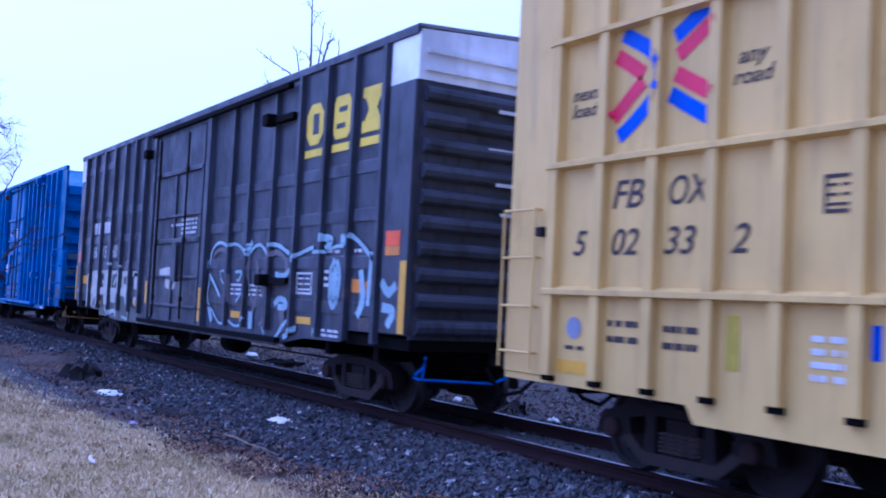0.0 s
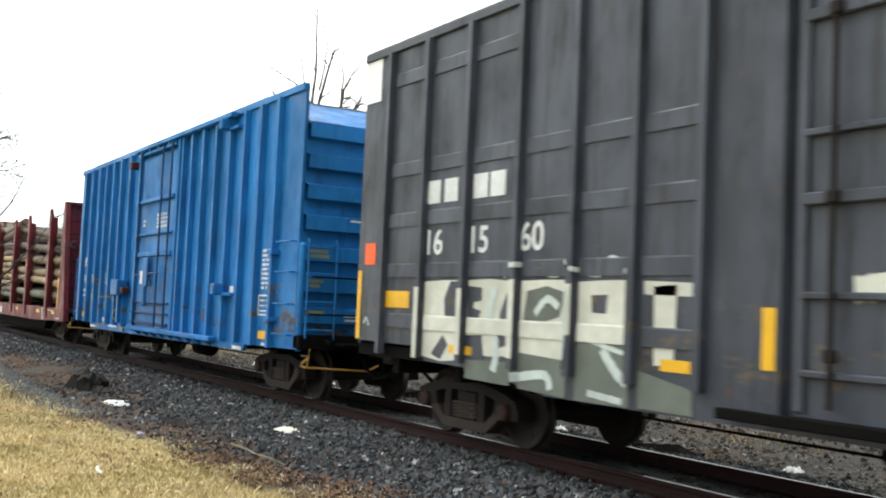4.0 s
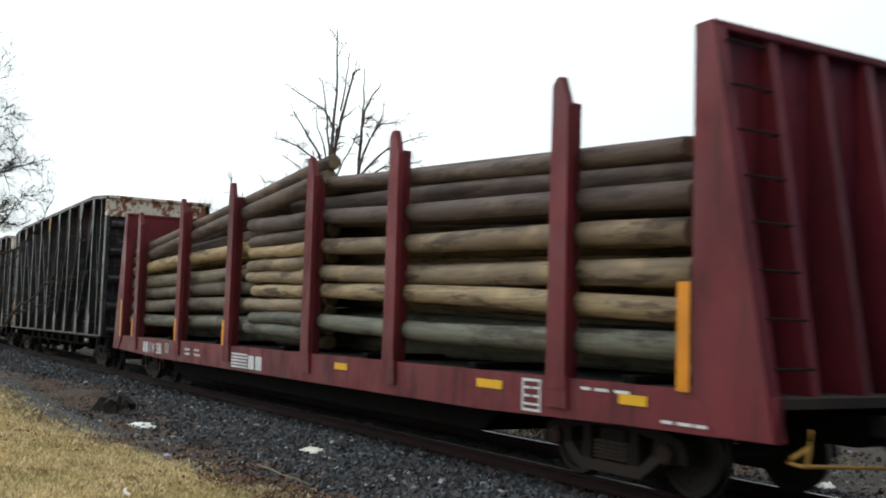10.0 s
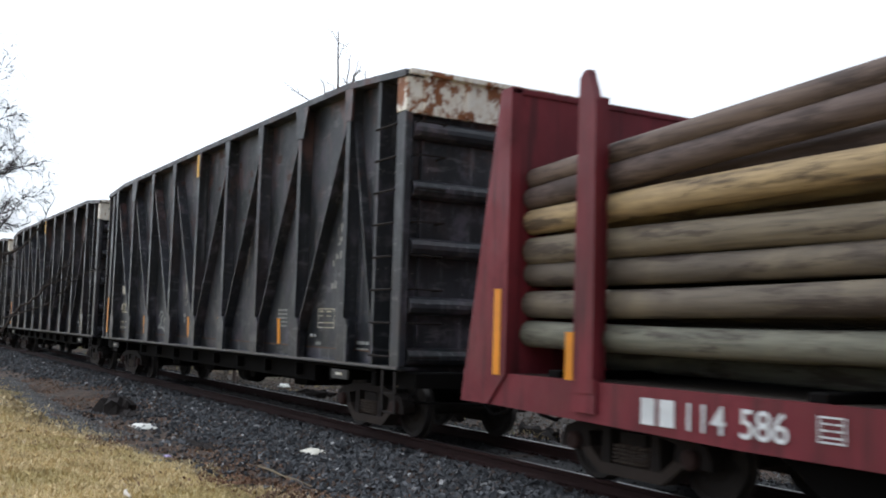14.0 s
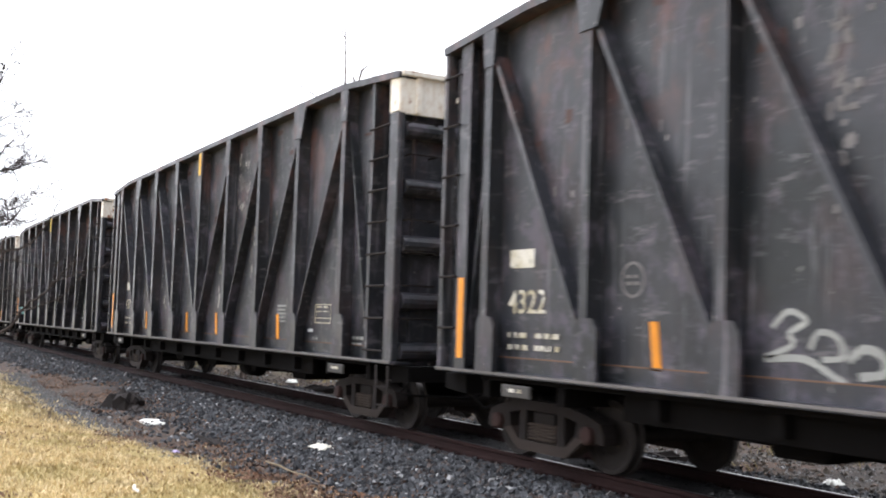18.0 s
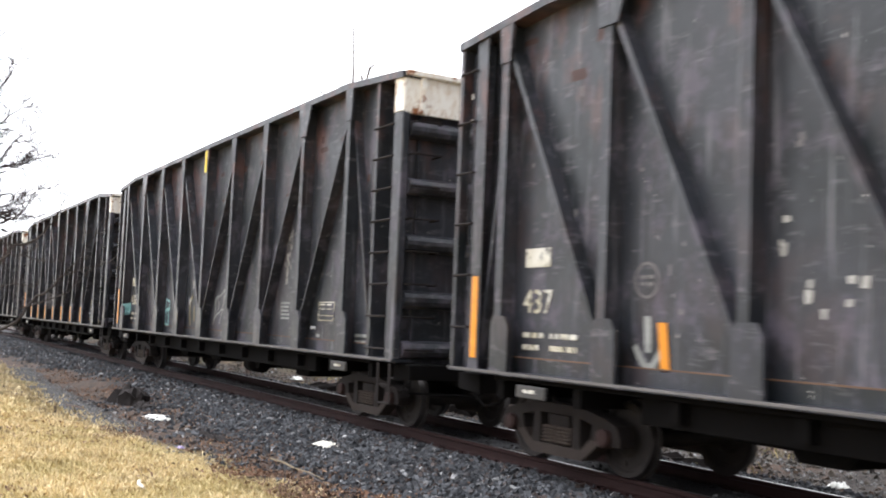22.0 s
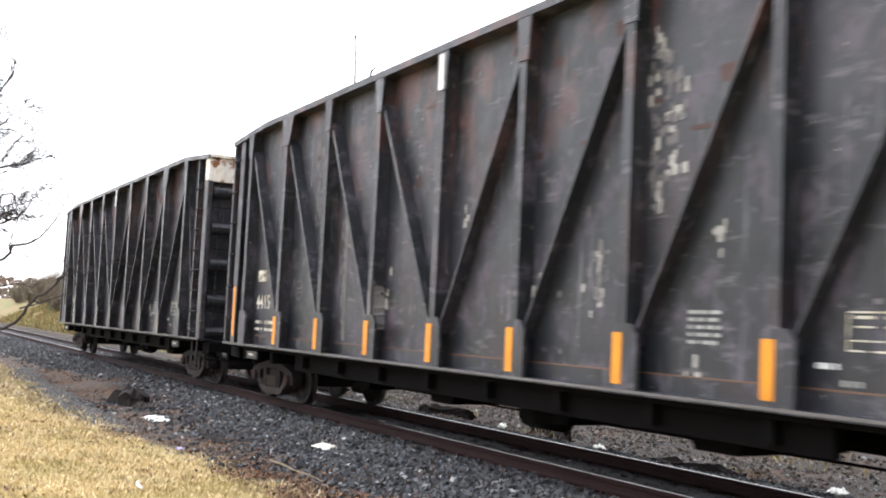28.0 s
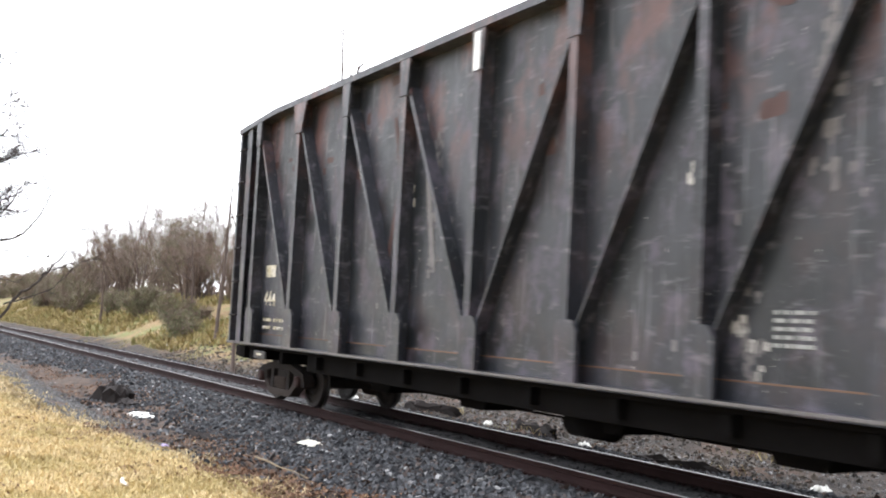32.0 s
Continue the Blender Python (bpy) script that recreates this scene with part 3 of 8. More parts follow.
blades("grass", 70000, (-19, -3.0, 0.6, 5.3), (0.02, 0.07), M_STRAW, "short yellowed winter lawn grass",
       lambda x, y: y < grass_edge(x) + 0.7 * noise.noise((x * 0.9, y * 0.9, 2)) + 0.25 * rng.normal() and y > -x * 0.1 - 0.9, wide=0.006)
blades("grass", 26000, (-42, -19, 0.5, 4.6), (0.03, 0.09), M_STRAW, "short yellowed winter lawn grass",
       lambda x, y: y < grass_edge(x) + 0.6 * noise.noise((x * 0.9, y * 0.9, 2)) + 0.2 * rng.normal(), wide=0.011)
blades("weeds", 16000, (-60, 2, 10.8, 17), (0.03, 0.18), M_WEED, "sparse dry weeds behind the track", lambda x, y: noise.noise((x * 0.4, y * 0.6, 7)) > 0.28, wide=0.008)
blades("weeds", 30000, (-120, -37, 12.6, 22), (0.12, 0.45), M_WEED, "rough yellow-green grass on the bank", lambda x, y: noise.noise((x * 0.1, y * 0.2, 3)) > -0.25, wide=0.03)


def leaves(name, count, area, keep, label):
    verts, faces = [], []
    x0, x1, y0, y1 = area
    for i in range(count):
        x, y = rng.uniform(x0, x1), rng.uniform(y0, y1)
        if not keep(x, y):
            continue
        q, _ = np.linalg.qr(np.eye(3) + rng.normal(0, 0.45, (3, 3)))
        r = rng.uniform(0.014, 0.034)
        p = np.array([(-1.3, 0, 0), (0, -0.6, 0.2), (1.3, 0, 0), (0, 0.6, 0.2)]) * r @ q
        p += (x, y, ground_height(x, y) + 0.035)
        o = len(verts)
        verts += [tuple(a) for a in p.tolist()]
        faces += [(o, o + 1, o + 2), (o, o + 2, o + 3)]
    ob = new(name, raw_mesh(name, verts, faces, M_LEAF))
    return tagged(ob, label, "leaves", kind="stuff")


leaves("fallen_leaves", 15000, (-34, -4, 3.2, 6.6), lambda x, y: noise.noise((x * 0.8, y * 0.9, 1)) > -0.05 and grass_edge(x) - 0.3 + 0.2 * rng.normal() < y < ballast_edge(x) + 0.2 + 0.3 * rng.normal() and (x > -18 or y > grass_edge(x) + 0.8),
       "brown dead leaves along the edge of the ballast")
leaves("fallen_leaves", 5000, (-13.6, -7.5, 4.1, 5.5), lambda x, y: abs(y - grass_edge(x) - 0.1) < 0.5 and noise.noise((x * 1.3, y * 1.3, 4)) > -0.2, "brown dead leaves along the lawn's edge")
leaves("fallen_leaves", 2500, (-20, -4, 1.0, 5.0), lambda x, y: y < grass_edge(x) and noise.noise((x * 0.6, y * 0.6, 8)) > 0.1, "brown dead leaves lying in the lawn")
leaves("fallen_leaves", 5000, (-50, 0, 10.4, 15), lambda x, y: noise.noise((x * 0.5, y * 0.5, 6)) > 0, "brown dead leaves behind the track")
blades("grass", 45000, (-19, 9, -7, 5.0), (0.02, 0.06), M_STRAW, "short yellowed winter lawn grass", lambda x, y: (x > -3 or y < 0.6 or y < -x * 0.1 - 0.7) and y < grass_edge(x), wide=0.008)

# ---- shared train parts ----
W = 1.535          # half the width of a car


def build_wheel_mesh():
    s = Shape()
    for side in (-1, 1):
        prof = [(0.80, 0.10), (0.80, 0.16), (0.775, 0.2), (0.765, 0.33), (0.80, 0.36), (0.80, 0.405), (0.79, 0.415), (0.70, 0.42), (0.685, 0.447), (0.665, 0.445),
                (0.66, 0.36), (0.70, 0.32), (0.72, 0.2), (0.66, 0.15), (0.64, 0.1)]
        s.lathe([(side * y, r) for y, r in prof], 32, [0, 0, 0, 0, 0, 0, 1, 0, 0, 0, 0, 0, 0, 0])
        # marks on the wheel's plate that show it turning
        for k in range(3):
            a = 2.1 * k
            s.tube([(0.26 * math.cos(a), side * 0.768, 0.26 * math.sin(a)), (0.26 * math.cos(a), side * 0.785, 0.26 * math.sin(a))], 0.03, 8)
    s.tube([(0, -1.06, 0), (0, 1.06, 0)], 0.085, 14)
    return s.mesh("wheelset", M_WHEEL, M_TREAD)


WHEEL_MESH = build_wheel_mesh()


def build_sideframe():
    """One casting: top chord, jaws over the bearings, slanting ties, columns and the spring seat."""
    half = {"t0": (1.14, 0.46), "t1": (1.08, 0.58), "t2": (0.9, 0.64), "tb": (0.66, 0.69), "t3": (0.42, 0.73), "t4": (0.31, 0.735),
            "i0": (1.0, 0.46), "i1": (0.98, 0.53), "i2": (0.82, 0.53), "ib": (0.67, 0.56), "i3": (0.44, 0.61), "i4": (0.31, 0.62),
            "j0": (1.14, 0.36), "j1": (1.0, 0.36), "k0": (0.8, 0.37), "k1": (0.64, 0.4), "b0": (0.48, 0.14), "b1": (0.31, 0.14), "c3": (0.46, 0.26), "c4": (0.31, 0.26)}
    quads = ["j0 j1 i0 t0", "t0 i0 i1 t1", "t1 i1 i2 t2", "t2 i2 ib tb", "tb ib i3 t3", "t3 i3 i4 t4", "i2 k0 k1 ib", "k0 b0 c3 k1", "i3 c3 c4 i4", "c3 b0 b1 c4"]
    flat, at, faces = [], {}, []
    for side in (-1, 1):
        for n, (x, z) in half.items():
            at[side, n] = len(flat)
            flat.append((side * x, z))
        faces += [([at[side, n] for n in q.split()], 1 if q[:2] in ("k0", "c3") else 0) for q in quads]
    for a, b in (("t4", "i4"), ("c4", "b1")):
        faces.append(([at[-1, a], at[-1, b], at[1, b], at[1, a]], 1 if a == "c4" else 0))
    n = len(flat)
    s = Shape()
    s.v = [(x, y, z) for y in (-0.1, 0.1) for x, z in flat]
    edges = {}
    for q, _ in faces:
        for i in range(4):
            e = frozenset((q[i], q[(i + 1) % 4]))
            edges[e] = edges.get(e, 0) + 1
    for q, k in faces:
        s.f += [tuple(q), tuple(n + i for i in q)]
        s.k += [k, k]
        for i in range(4):
            a, b = q[i], q[(i + 1) % 4]
            if edges[frozenset((a, b))] == 1:
                s.f.append((a, b, n + b, n + a))
                s.k.append(k)
    return s.mesh("sideframe", M_TRUCK, M_DUST)


SIDEFRAME = build_sideframe()
coil = Shape()
pts = [(0.055 * math.cos(a), 0.055 * math.sin(a), 0.27 + 0.2 * a / (2 * math.pi * 5)) for a in np.linspace(0, 2 * math.pi * 5, 50)]
coil.tube(pts, 0.016, 5)
SPRING = coil.mesh("spring", M_SPRING)
BOLSTER = Shape().prism([(-1.05, 0.47), (-1.05, 0.6), (-0.4, 0.68), (0.4, 0.68), (1.05, 0.6), (1.05, 0.47)], "x", -0.2, 0.2).mesh("bogie", M_TRUCK)
BEARING = Shape().lathe([(-0.17, 0.0), (-0.17, 0.07), (-0.15, 0.1), (0.1, 0.12), (0.14, 0.11), (0.14, 0.0)], 16).mesh("bearing_cap", M_CAP)
BRAKE = Shape().box(-0.06, 0.06, -0.9, 0.9, 0.33, 0.43, cut=0.01).mesh("brake_beam", M_UNDER)
WHEELS = []        # every wheelset, keyed in motions()


def add_bogie(car, x):
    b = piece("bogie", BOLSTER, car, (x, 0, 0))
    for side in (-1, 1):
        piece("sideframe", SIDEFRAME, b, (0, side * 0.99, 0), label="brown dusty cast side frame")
        for k in (-0.2, -0.07, 0.07, 0.2):
            piece("spring", SPRING, b, (k, side * 1.05, 0))
        for k in (-0.89, 0.89):
            piece("bearing_cap", BEARING, b, (k, side * 0.99, 0.44), (0, 0, 0 if side < 0 else 180))
    for k in (-0.89, 0.89):
        WHEELS.append(piece("wheelset", WHEEL_MESH, b, (k, 0, 0.42), label="steel wheels on one axle, running on the rails"))
        piece("brake_beam", BRAKE, b, (k * 0.46, 0, 0.0))


def add_couplers(car, length, rods=(None, None), z=0.86):
    s = Shape()
    s.box(-0.35, 0.62, -0.09, 0.09, z - 0.1, z + 0.1, cut=0.02)
    s.prism([(0.55, -0.2), (0.86, -0.22), (0.9, -0.06), (0.74, 0.0), (0.8, 0.13), (0.58, 0.17)], "z", z - 0.15, z + 0.15)
    me = s.mesh("coupler", M_TRUCK)
    h = Shape()
    h.tube([(0.15, -0.35, z - 0.1), (0.3, -0.36, z - 0.25), (0.5, -0.3, z - 0.42), (0.72, -0.2, z - 0.36), (0.85, -0.1, z - 0.2)], 0.028, 8)
    hose = h.mesh("air_hose", M_UNDER)
    for x, turn, rod in ((0, 0, rods[0]), (-length, 180, rods[1])):
        piece("coupler", me, car, (x, 0, 0), (0, 0, turn))
        piece("air_hose", hose, car, (x, 0, 0), (0, 0, turn))
        r = Shape()
        r.tube([(0.2, -1.34, z + 0.04), (0.2, -1.36, z - 0.1), (0.06, -1.4, z - 0.2), (0.02, -1.4, z - 0.24), (0.12, -1.37, z - 0.26), (0.3, -0.35, z - 0.3), (0.42, -0.2, z - 0.2)], 0.018, 6)
        r.tube([(0.2, -1.36, z - 0.1), (0.17, -1.36, z - 0.26)], 0.016, 6)
        piece("uncoupling_lever", r.mesh("uncoupling_lever", rod or M_UNDER), car, (x, 0, 0), (0, 0, turn))


CROSS_BEARER = Shape().box(-0.07, 0.07, -W + 0.12, W - 0.12, -0.2, 0).mesh("cross_bearer", M_UNDER)


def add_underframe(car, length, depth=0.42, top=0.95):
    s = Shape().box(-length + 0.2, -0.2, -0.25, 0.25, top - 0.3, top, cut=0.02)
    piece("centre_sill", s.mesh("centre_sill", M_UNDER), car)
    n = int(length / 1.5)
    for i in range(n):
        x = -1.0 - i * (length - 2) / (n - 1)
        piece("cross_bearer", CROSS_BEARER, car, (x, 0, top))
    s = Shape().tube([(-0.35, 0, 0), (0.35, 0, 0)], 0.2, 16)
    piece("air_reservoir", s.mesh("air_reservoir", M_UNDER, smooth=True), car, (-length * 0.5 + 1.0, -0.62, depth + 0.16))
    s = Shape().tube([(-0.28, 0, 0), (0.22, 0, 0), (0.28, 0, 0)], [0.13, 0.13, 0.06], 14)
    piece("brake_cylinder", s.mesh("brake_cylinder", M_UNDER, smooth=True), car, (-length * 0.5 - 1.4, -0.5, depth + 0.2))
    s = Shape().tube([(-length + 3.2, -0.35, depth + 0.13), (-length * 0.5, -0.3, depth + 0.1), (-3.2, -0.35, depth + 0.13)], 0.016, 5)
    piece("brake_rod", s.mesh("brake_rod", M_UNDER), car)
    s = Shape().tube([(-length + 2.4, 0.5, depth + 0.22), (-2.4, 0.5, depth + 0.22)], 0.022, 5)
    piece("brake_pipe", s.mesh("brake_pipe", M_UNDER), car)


def lettering(car, text, x, z, size, mat, y=-W - 0.006, name="lettering", slant=0.0, label="", stretch=1.0, bold=0.012):
    """Painted letters with their lower left corner at x, z on the near side."""
    cu = bpy.data.curves.new("lettering", "FONT")
    cu.body, cu.size, cu.shear, cu.extrude = text, size / 0.7, slant, 0.0015
    cu.offset = bold * size
    tmp = bpy.data.objects.new("lettering", cu)
    scene.collection.objects.link(tmp)
    bpy.context.view_layer.update()
    me = bpy.data.meshes.new_from_object(tmp.evaluated_get(bpy.context.evaluated_depsgraph_get()))
    bpy.data.objects.remove(tmp)
    me.materials.clear()
    me.materials.append(mat)
    ob = piece(name, me, car, (x, y, z), (90, 0, 0), label or "painted characters")
    ob.scale = (stretch, 1, 1)
    return ob


def decal(car, name, rects, mat, y=-W - 0.005, label=""):
    """Flat painted or glued plates (x0, x1, z0, z1) on the near side, as one part."""
    s = Shape()
    for x0, x1, z0, z1 in rects:
        s.box(x0, x1, y - 0.003, y + 0.002, z0, z1)
    return piece(name, s.mesh(name, mat), car, label=label)


def flecks(car, name, rects, mat, y, label, r):
    """Ragged flakes of worn paint, one for each x0, x1, z0, z1."""
    s = Shape()
    for m, (x0, x1, z0, z1) in enumerate(rects):
        n = 8
        cx, cz, hx, hz = (x0 + x1) / 2, (z0 + z1) / 2, (x1 - x0) / 2, (z1 - z0) / 2
        ring = []
        for i in range(n):
            a = 2 * math.pi * (i + 0.5) / n
            k = r.uniform(0.75, 1.15)
            ca, sa = math.copysign(abs(math.cos(a)) ** 0.4, math.cos(a)), math.copysign(abs(math.sin(a)) ** 0.4, math.sin(a))
            ring.append((cx + hx * k * ca, y - 0.00003 * m, cz + hz * k * sa))
        s.add(ring, [tuple(range(n))])
    return piece(name, s.mesh(name, mat), car, label=label)


def text_bars(car, x, z, width, rows, mat, pitch=0.075, high=0.04, y=-W - 0.005, seed=1, name="stencilled_text", gap=0.35):
    """Small stencilled text that cannot be read: short bars."""
    r = random.Random(seed)
    rects = []
    for i in range(rows):
        a = x
        while a < x + width - 0.03:
            b = min(x + width, a + r.uniform(0.08, 0.3) * max(0.5, width))
            rects.append((a, b, z - i * pitch - high, z - i * pitch))
            a = b + r.uniform(0.01, 0.05 + 0.2 * gap * width)
    ob = decal(car, name, rects, mat, y)
    ob["kind"] = "stuff"
    return ob


def framed(car, x0, x1, z0, z1, mat, name="data_panel", y=-W - 0.005, t=0.03, rows=3):
    rects = [(x0, x1, z0, z0 + t), (x0, x1, z1 - t, z1), (x0, x0 + t, z0 + t, z1 - t), (x1 - t, x1, z0 + t, z1 - t)]
    h = (z1 - z0) / (rows + 1)
    for i in range(rows):
        z = z0 + h * (i + 0.75)
        for a, b in (((0.1, 0.9),) if i == 0 else ((0.12, 0.42), (0.55, 0.88))):
            rects.append((x0 + a * (x1 - x0), x0 + b * (x1 - x0), z, z + 0.3 * h))
    return decal(car, name, rects, mat, y)


def ladder(car, x0, x1, zs, mat, y=-W - 0.07, end_x=None):
    """Round rungs, each with bent ends, on the near side."""
    out = -0.03
    for z in zs:
        s = Shape().tube([(x0, y + 0.08, z), (x0, y + out, z), (x1, y + out, z), (x1, y + 0.08, z)], 0.014, 6)
        piece("rung", s.mesh("rung", mat), car)


def post_mesh(z0, z1, wide=0.13, deep=0.09, mat=None, name="side_post"):
    """A pressed hat-section post, standing on the near side at x = 0."""
    o = [(-wide / 2, -W), (-wide * 0.42, -W - deep), (wide * 0.42, -W - deep), (wide / 2, -W)]
    return Shape().prism(o, "z", z0, z1).mesh(name, mat)


def ribbed_end(car, x, z0, z1, lows, face, mat, sign=1, deep=0.07):
    """An end wall with level pressed ribs, each undercut below, facing along sign; lows are the ribs' lower edges."""
    prof = [(x - sign * 0.06, z0), (x, z0)]
    for a in lows:
        prof += [(x, a), (x + sign * deep, a + 0.012), (x + sign * deep, min(z1, a + face)), (x + sign * deep * 0.15, min(z1, a + face) + 0.03 if a + face + 0.03 < z1 else z1)]
    prof += [(x, z1), (x - sign * 0.06, z1)]
    s = Shape()
    n = len(prof)
    v = [(a, y, z) for y in (-W + 0.05, W - 0.05) for a, z in prof]
    f = [(i, i + 1, n + i + 1, n + i) for i in range(n - 1)] + [(n - 1, 0, n, 2 * n - 1)]
    s.add(v, f)
    return piece("end_wall", s.mesh("end_wall", mat), car)


def barred_end(car, x, z0, z1, bars, mat, sign=1):
    """An end wall stiffened by rounded horizontal bars with gaps between them."""
    s = Shape().box(min(x, x - sign * 0.06), max(x, x - sign * 0.06), -W + 0.05, W - 0.05, z0, z1)
    end = piece("end_wall", s.mesh("end_wall", mat), car)
    h = (z1 - z0) / bars
    prof = [(0, -0.3), (0.05, -0.3), (0.09, -0.2), (0.105, 0.0), (0.09, 0.17), (0.05, 0.27), (0, 0.3)]
    me = Shape().prism([(x + sign * a, b * h) for a, b in prof], "y", -W + 0.1, W - 0.1).mesh("end_bar", mat)
    for i in range(bars):
        piece("end_bar", me, end, (0, 0, z0 + (i + 0.5) * h))
    return end


def stroke(points, wide, posts=(), half=0.07, deep=0.09, y=-W - 0.004, step=0.03, seed=0, uneven=0.15):
    """A sprayed line on the near side, which climbs over the posts."""
    r = random.Random(seed)
    # round the line off
    pts = [Vector((a, b)) for a, b in points]
    line = []
    for i in range(len(pts) - 1):
        p0, p1, p2, p3 = pts[max(i - 1, 0)], pts[i], pts[i + 1], pts[min(i + 2, len(pts) - 1)]
        n = max(2, int((p2 - p1).length / step))
        for k in range(n):
            t = k / n
            line.append(0.5 * ((2 * p1) + (p2 - p0) * t + (2 * p0 - 5 * p1 + 4 * p2 - p3) * t * t + (3 * p1 - p0 - 3 * p2 + p3) * t ** 3))
    line.append(pts[-1])
    foot = half + 0.028

    def lift(x):
        d = min((abs(x - q) for q in posts), default=9.0)
        return (deep + 0.002) * min(1.0, max(0.0, (foot - d) / (foot - half)))

    v, f = [], []
    for i, p in enumerate(line):
        d = (line[min(i + 1, len(line) - 1)] - line[max(i - 1, 0)]).normalized()
        nrm = Vector((-d.y, d.x)) * wide * 0.5 * (1 - uneven + 2 * uneven * r.random())
        for q in (p + nrm, p, p - nrm):
            v.append((q.x, y - lift(q.x), q.y))
        if i:
            o = 3 * i
            f += [(o - 3, o - 2, o + 1, o), (o - 2, o - 1, o + 2, o + 1)]
    return Shape().add(v, f)


CARS = []          # (thing, place of its front end at the start)


def new_car(name, label, category, front, group="cars of the freight train"):
    car = thing(name, label, category, (front, TRACK_Y, 0), group)
    CARS.append((car, front))
    return car


def car_shell(car, outline, top, mat, roof_mat, inset=0.0, ridge=0.1):
    """Two side walls, floor, roof with a low ridge."""
    s = Shape().prism(outline, "y", -W, -W + 0.06)
    piece("side_wall", s.mesh("side_wall", mat), car)
    s = Shape().prism(outline, "y", W - 0.06, W)
    piece("side_wall", s.mesh("side_wall", mat), car)
    x0, x1 = max(p[0] for p in outline), min(p[0] for p in outline)
    s = Shape().box(x1 + 0.02, x0 - 0.02, -W + 0.06, W - 0.06, 0.95, 1.1)
    piece("floor", s.mesh("floor", M_UNDER), car)
    n = 12
    for i in range(n):
        r = Shape()
        a = x1 + inset + i * (x0 - x1 - 2 * inset) / n
        b = a + (x0 - x1 - 2 * inset) / n
        lift = 0.012 * (i % 2)
        r.prism([(-W - 0.03, top - 0.03), (-W - 0.03, top + 0.015), (0, top + ridge + lift), (W + 0.03, top + 0.015), (W + 0.03, top - 0.03), (0, top + ridge - 0.04)], "x", a, b)
        piece("roof_panel", r.mesh("roof_panel", roof_mat), car, label="low ridged metal roof panel")
    for side in (-1, 1):
        e = Shape().box(x1, x0, side * W, side * (W + 0.045), top - 0.12, top + 0.0, cut=0.01)
        piece("top_rail", e.mesh("top_rail", mat), car)

# ---- the tan boxcar ----


def build_tan_boxcar():
    F, L = 6.7, 15.8
    car = new_car("boxcar", "tan high-sided boxcar with dark lettering and a crossed-arms emblem", "boxcar", F)
    g = lambda x: x - F
    out = [(0, 0.83), (-2.7, 0.83), (-2.8, 0.66), (-13.0, 0.66), (-13.1, 0.82), (-L, 0.83), (-L, 5.25), (0, 5.25)]
    car_shell(car, out, 5.25, M_TAN, M_ROOF)
    posts = [-8.3 + 0.725 * i for i in range(6)] + [-0.9 + 0.725 * i for i in range(9)]
    me = post_mesh(0.92, 5.2, 0.15, 0.09, M_TAN)
    foot = Shape().box(-0.07, 0.07, -W - 0.07, -W - 0.005, 0.86, 0.915).mesh("post_foot", M_UNDER)
    for x in posts:
        p = piece("side_post", me, car, (g(x), 0, 0))
        piece("post_foot", foot, p)
    for z in (1.78, 3.08, 4.38):
        for x0, x1 in ((-8.4, -4.4), (-1.0, 5.8)):
            s = Shape().prism([(-W, z - 0.05), (-W - 0.11, z - 0.03), (-W - 0.11, z + 0.02), (-W, z + 0.06)], "x", g(x0), g(x1))
            piece("side_belt", s.mesh("side_belt", M_TAN), car, label="pressed tan horizontal belt across the posts")
    # wide plug door
    d = Shape().box(g(-4.3), g(-1.1), -W - 0.07, -W, 0.95, 5.1, cut=0.02)
    door = piece("door", d.mesh("door", M_TAN), car, label="tan sliding door")
    for x in (-3.4, -2.0):
        piece("lock_rod", Shape().tube([(g(x), -W - 0.1, 1.0), (g(x), -W - 0.1, 5.0)], 0.025, 6).mesh("lock_rod", M_TAN), door)
    s = Shape().box(g(-9.1), g(-8.42), -W - 0.02, -W + 0.0, 0.9, 5.2, cut=0.01)
    piece("corner_plate", s.mesh("corner_plate", M_TAN), car)
    ladder(car, g(-9.1), g(-8.54), (1.12, 1.61, 2.13, 2.64), M_TAN)
    for x in (-9.1, -8.54):
        piece("ladder_stile", Shape().tube([(g(x), -W - 0.1, 0.95), (g(x), -W - 0.1, 2.62), (g(x) + (0.03 if x < -9 else -0.03), -W - 0.1, 2.66)], 0.016, 6).mesh("ladder_stile", M_TAN), car)
    b = Shape().box(g(-8.52), g(-8.4), -W - 0.12, -W - 0.02, 2.35, 2.45, cut=0.01)
    piece("bracket", b.mesh("bracket", M_TRUCK), car)
    for x, sg in ((0, 1), (-L, -1)):
        ribbed_end(car, x, 0.85, 5.2, [0.95 + 0.48 * i for i in range(9)], 0.2, M_TAN, sg)
    add_underframe(car, L)
    add_couplers(car, L)
    add_bogie(car, -2.2)
    add_bogie(car, -L + 2.2)
    # lettering between the posts
    for text, x, z, h in (("FB", -7.47, 2.6, 0.27), ("OX", -6.72, 2.6, 0.26), ("5", -8.03, 2.15, 0.25), ("02", -7.47, 2.15, 0.25), ("33", -6.75, 2.15, 0.25), ("2", -5.95, 2.15, 0.25)):
        lettering(car, text, g(x), z, h, M_LETTER_DARK, slant=0.25, stretch=0.84 if text == "OX" else 1.08, label="dark slanted painted characters")
    for text, x, z in (("next", -8.12, 3.73), ("load", -8.12, 3.56), ("any", -5.93, 3.76), ("road", -5.98, 3.58)):
        lettering(car, text, g(x), z, 0.14, M_LETTER_DARK, slant=0.25, stretch=1.1, label="dark slanted painted words")
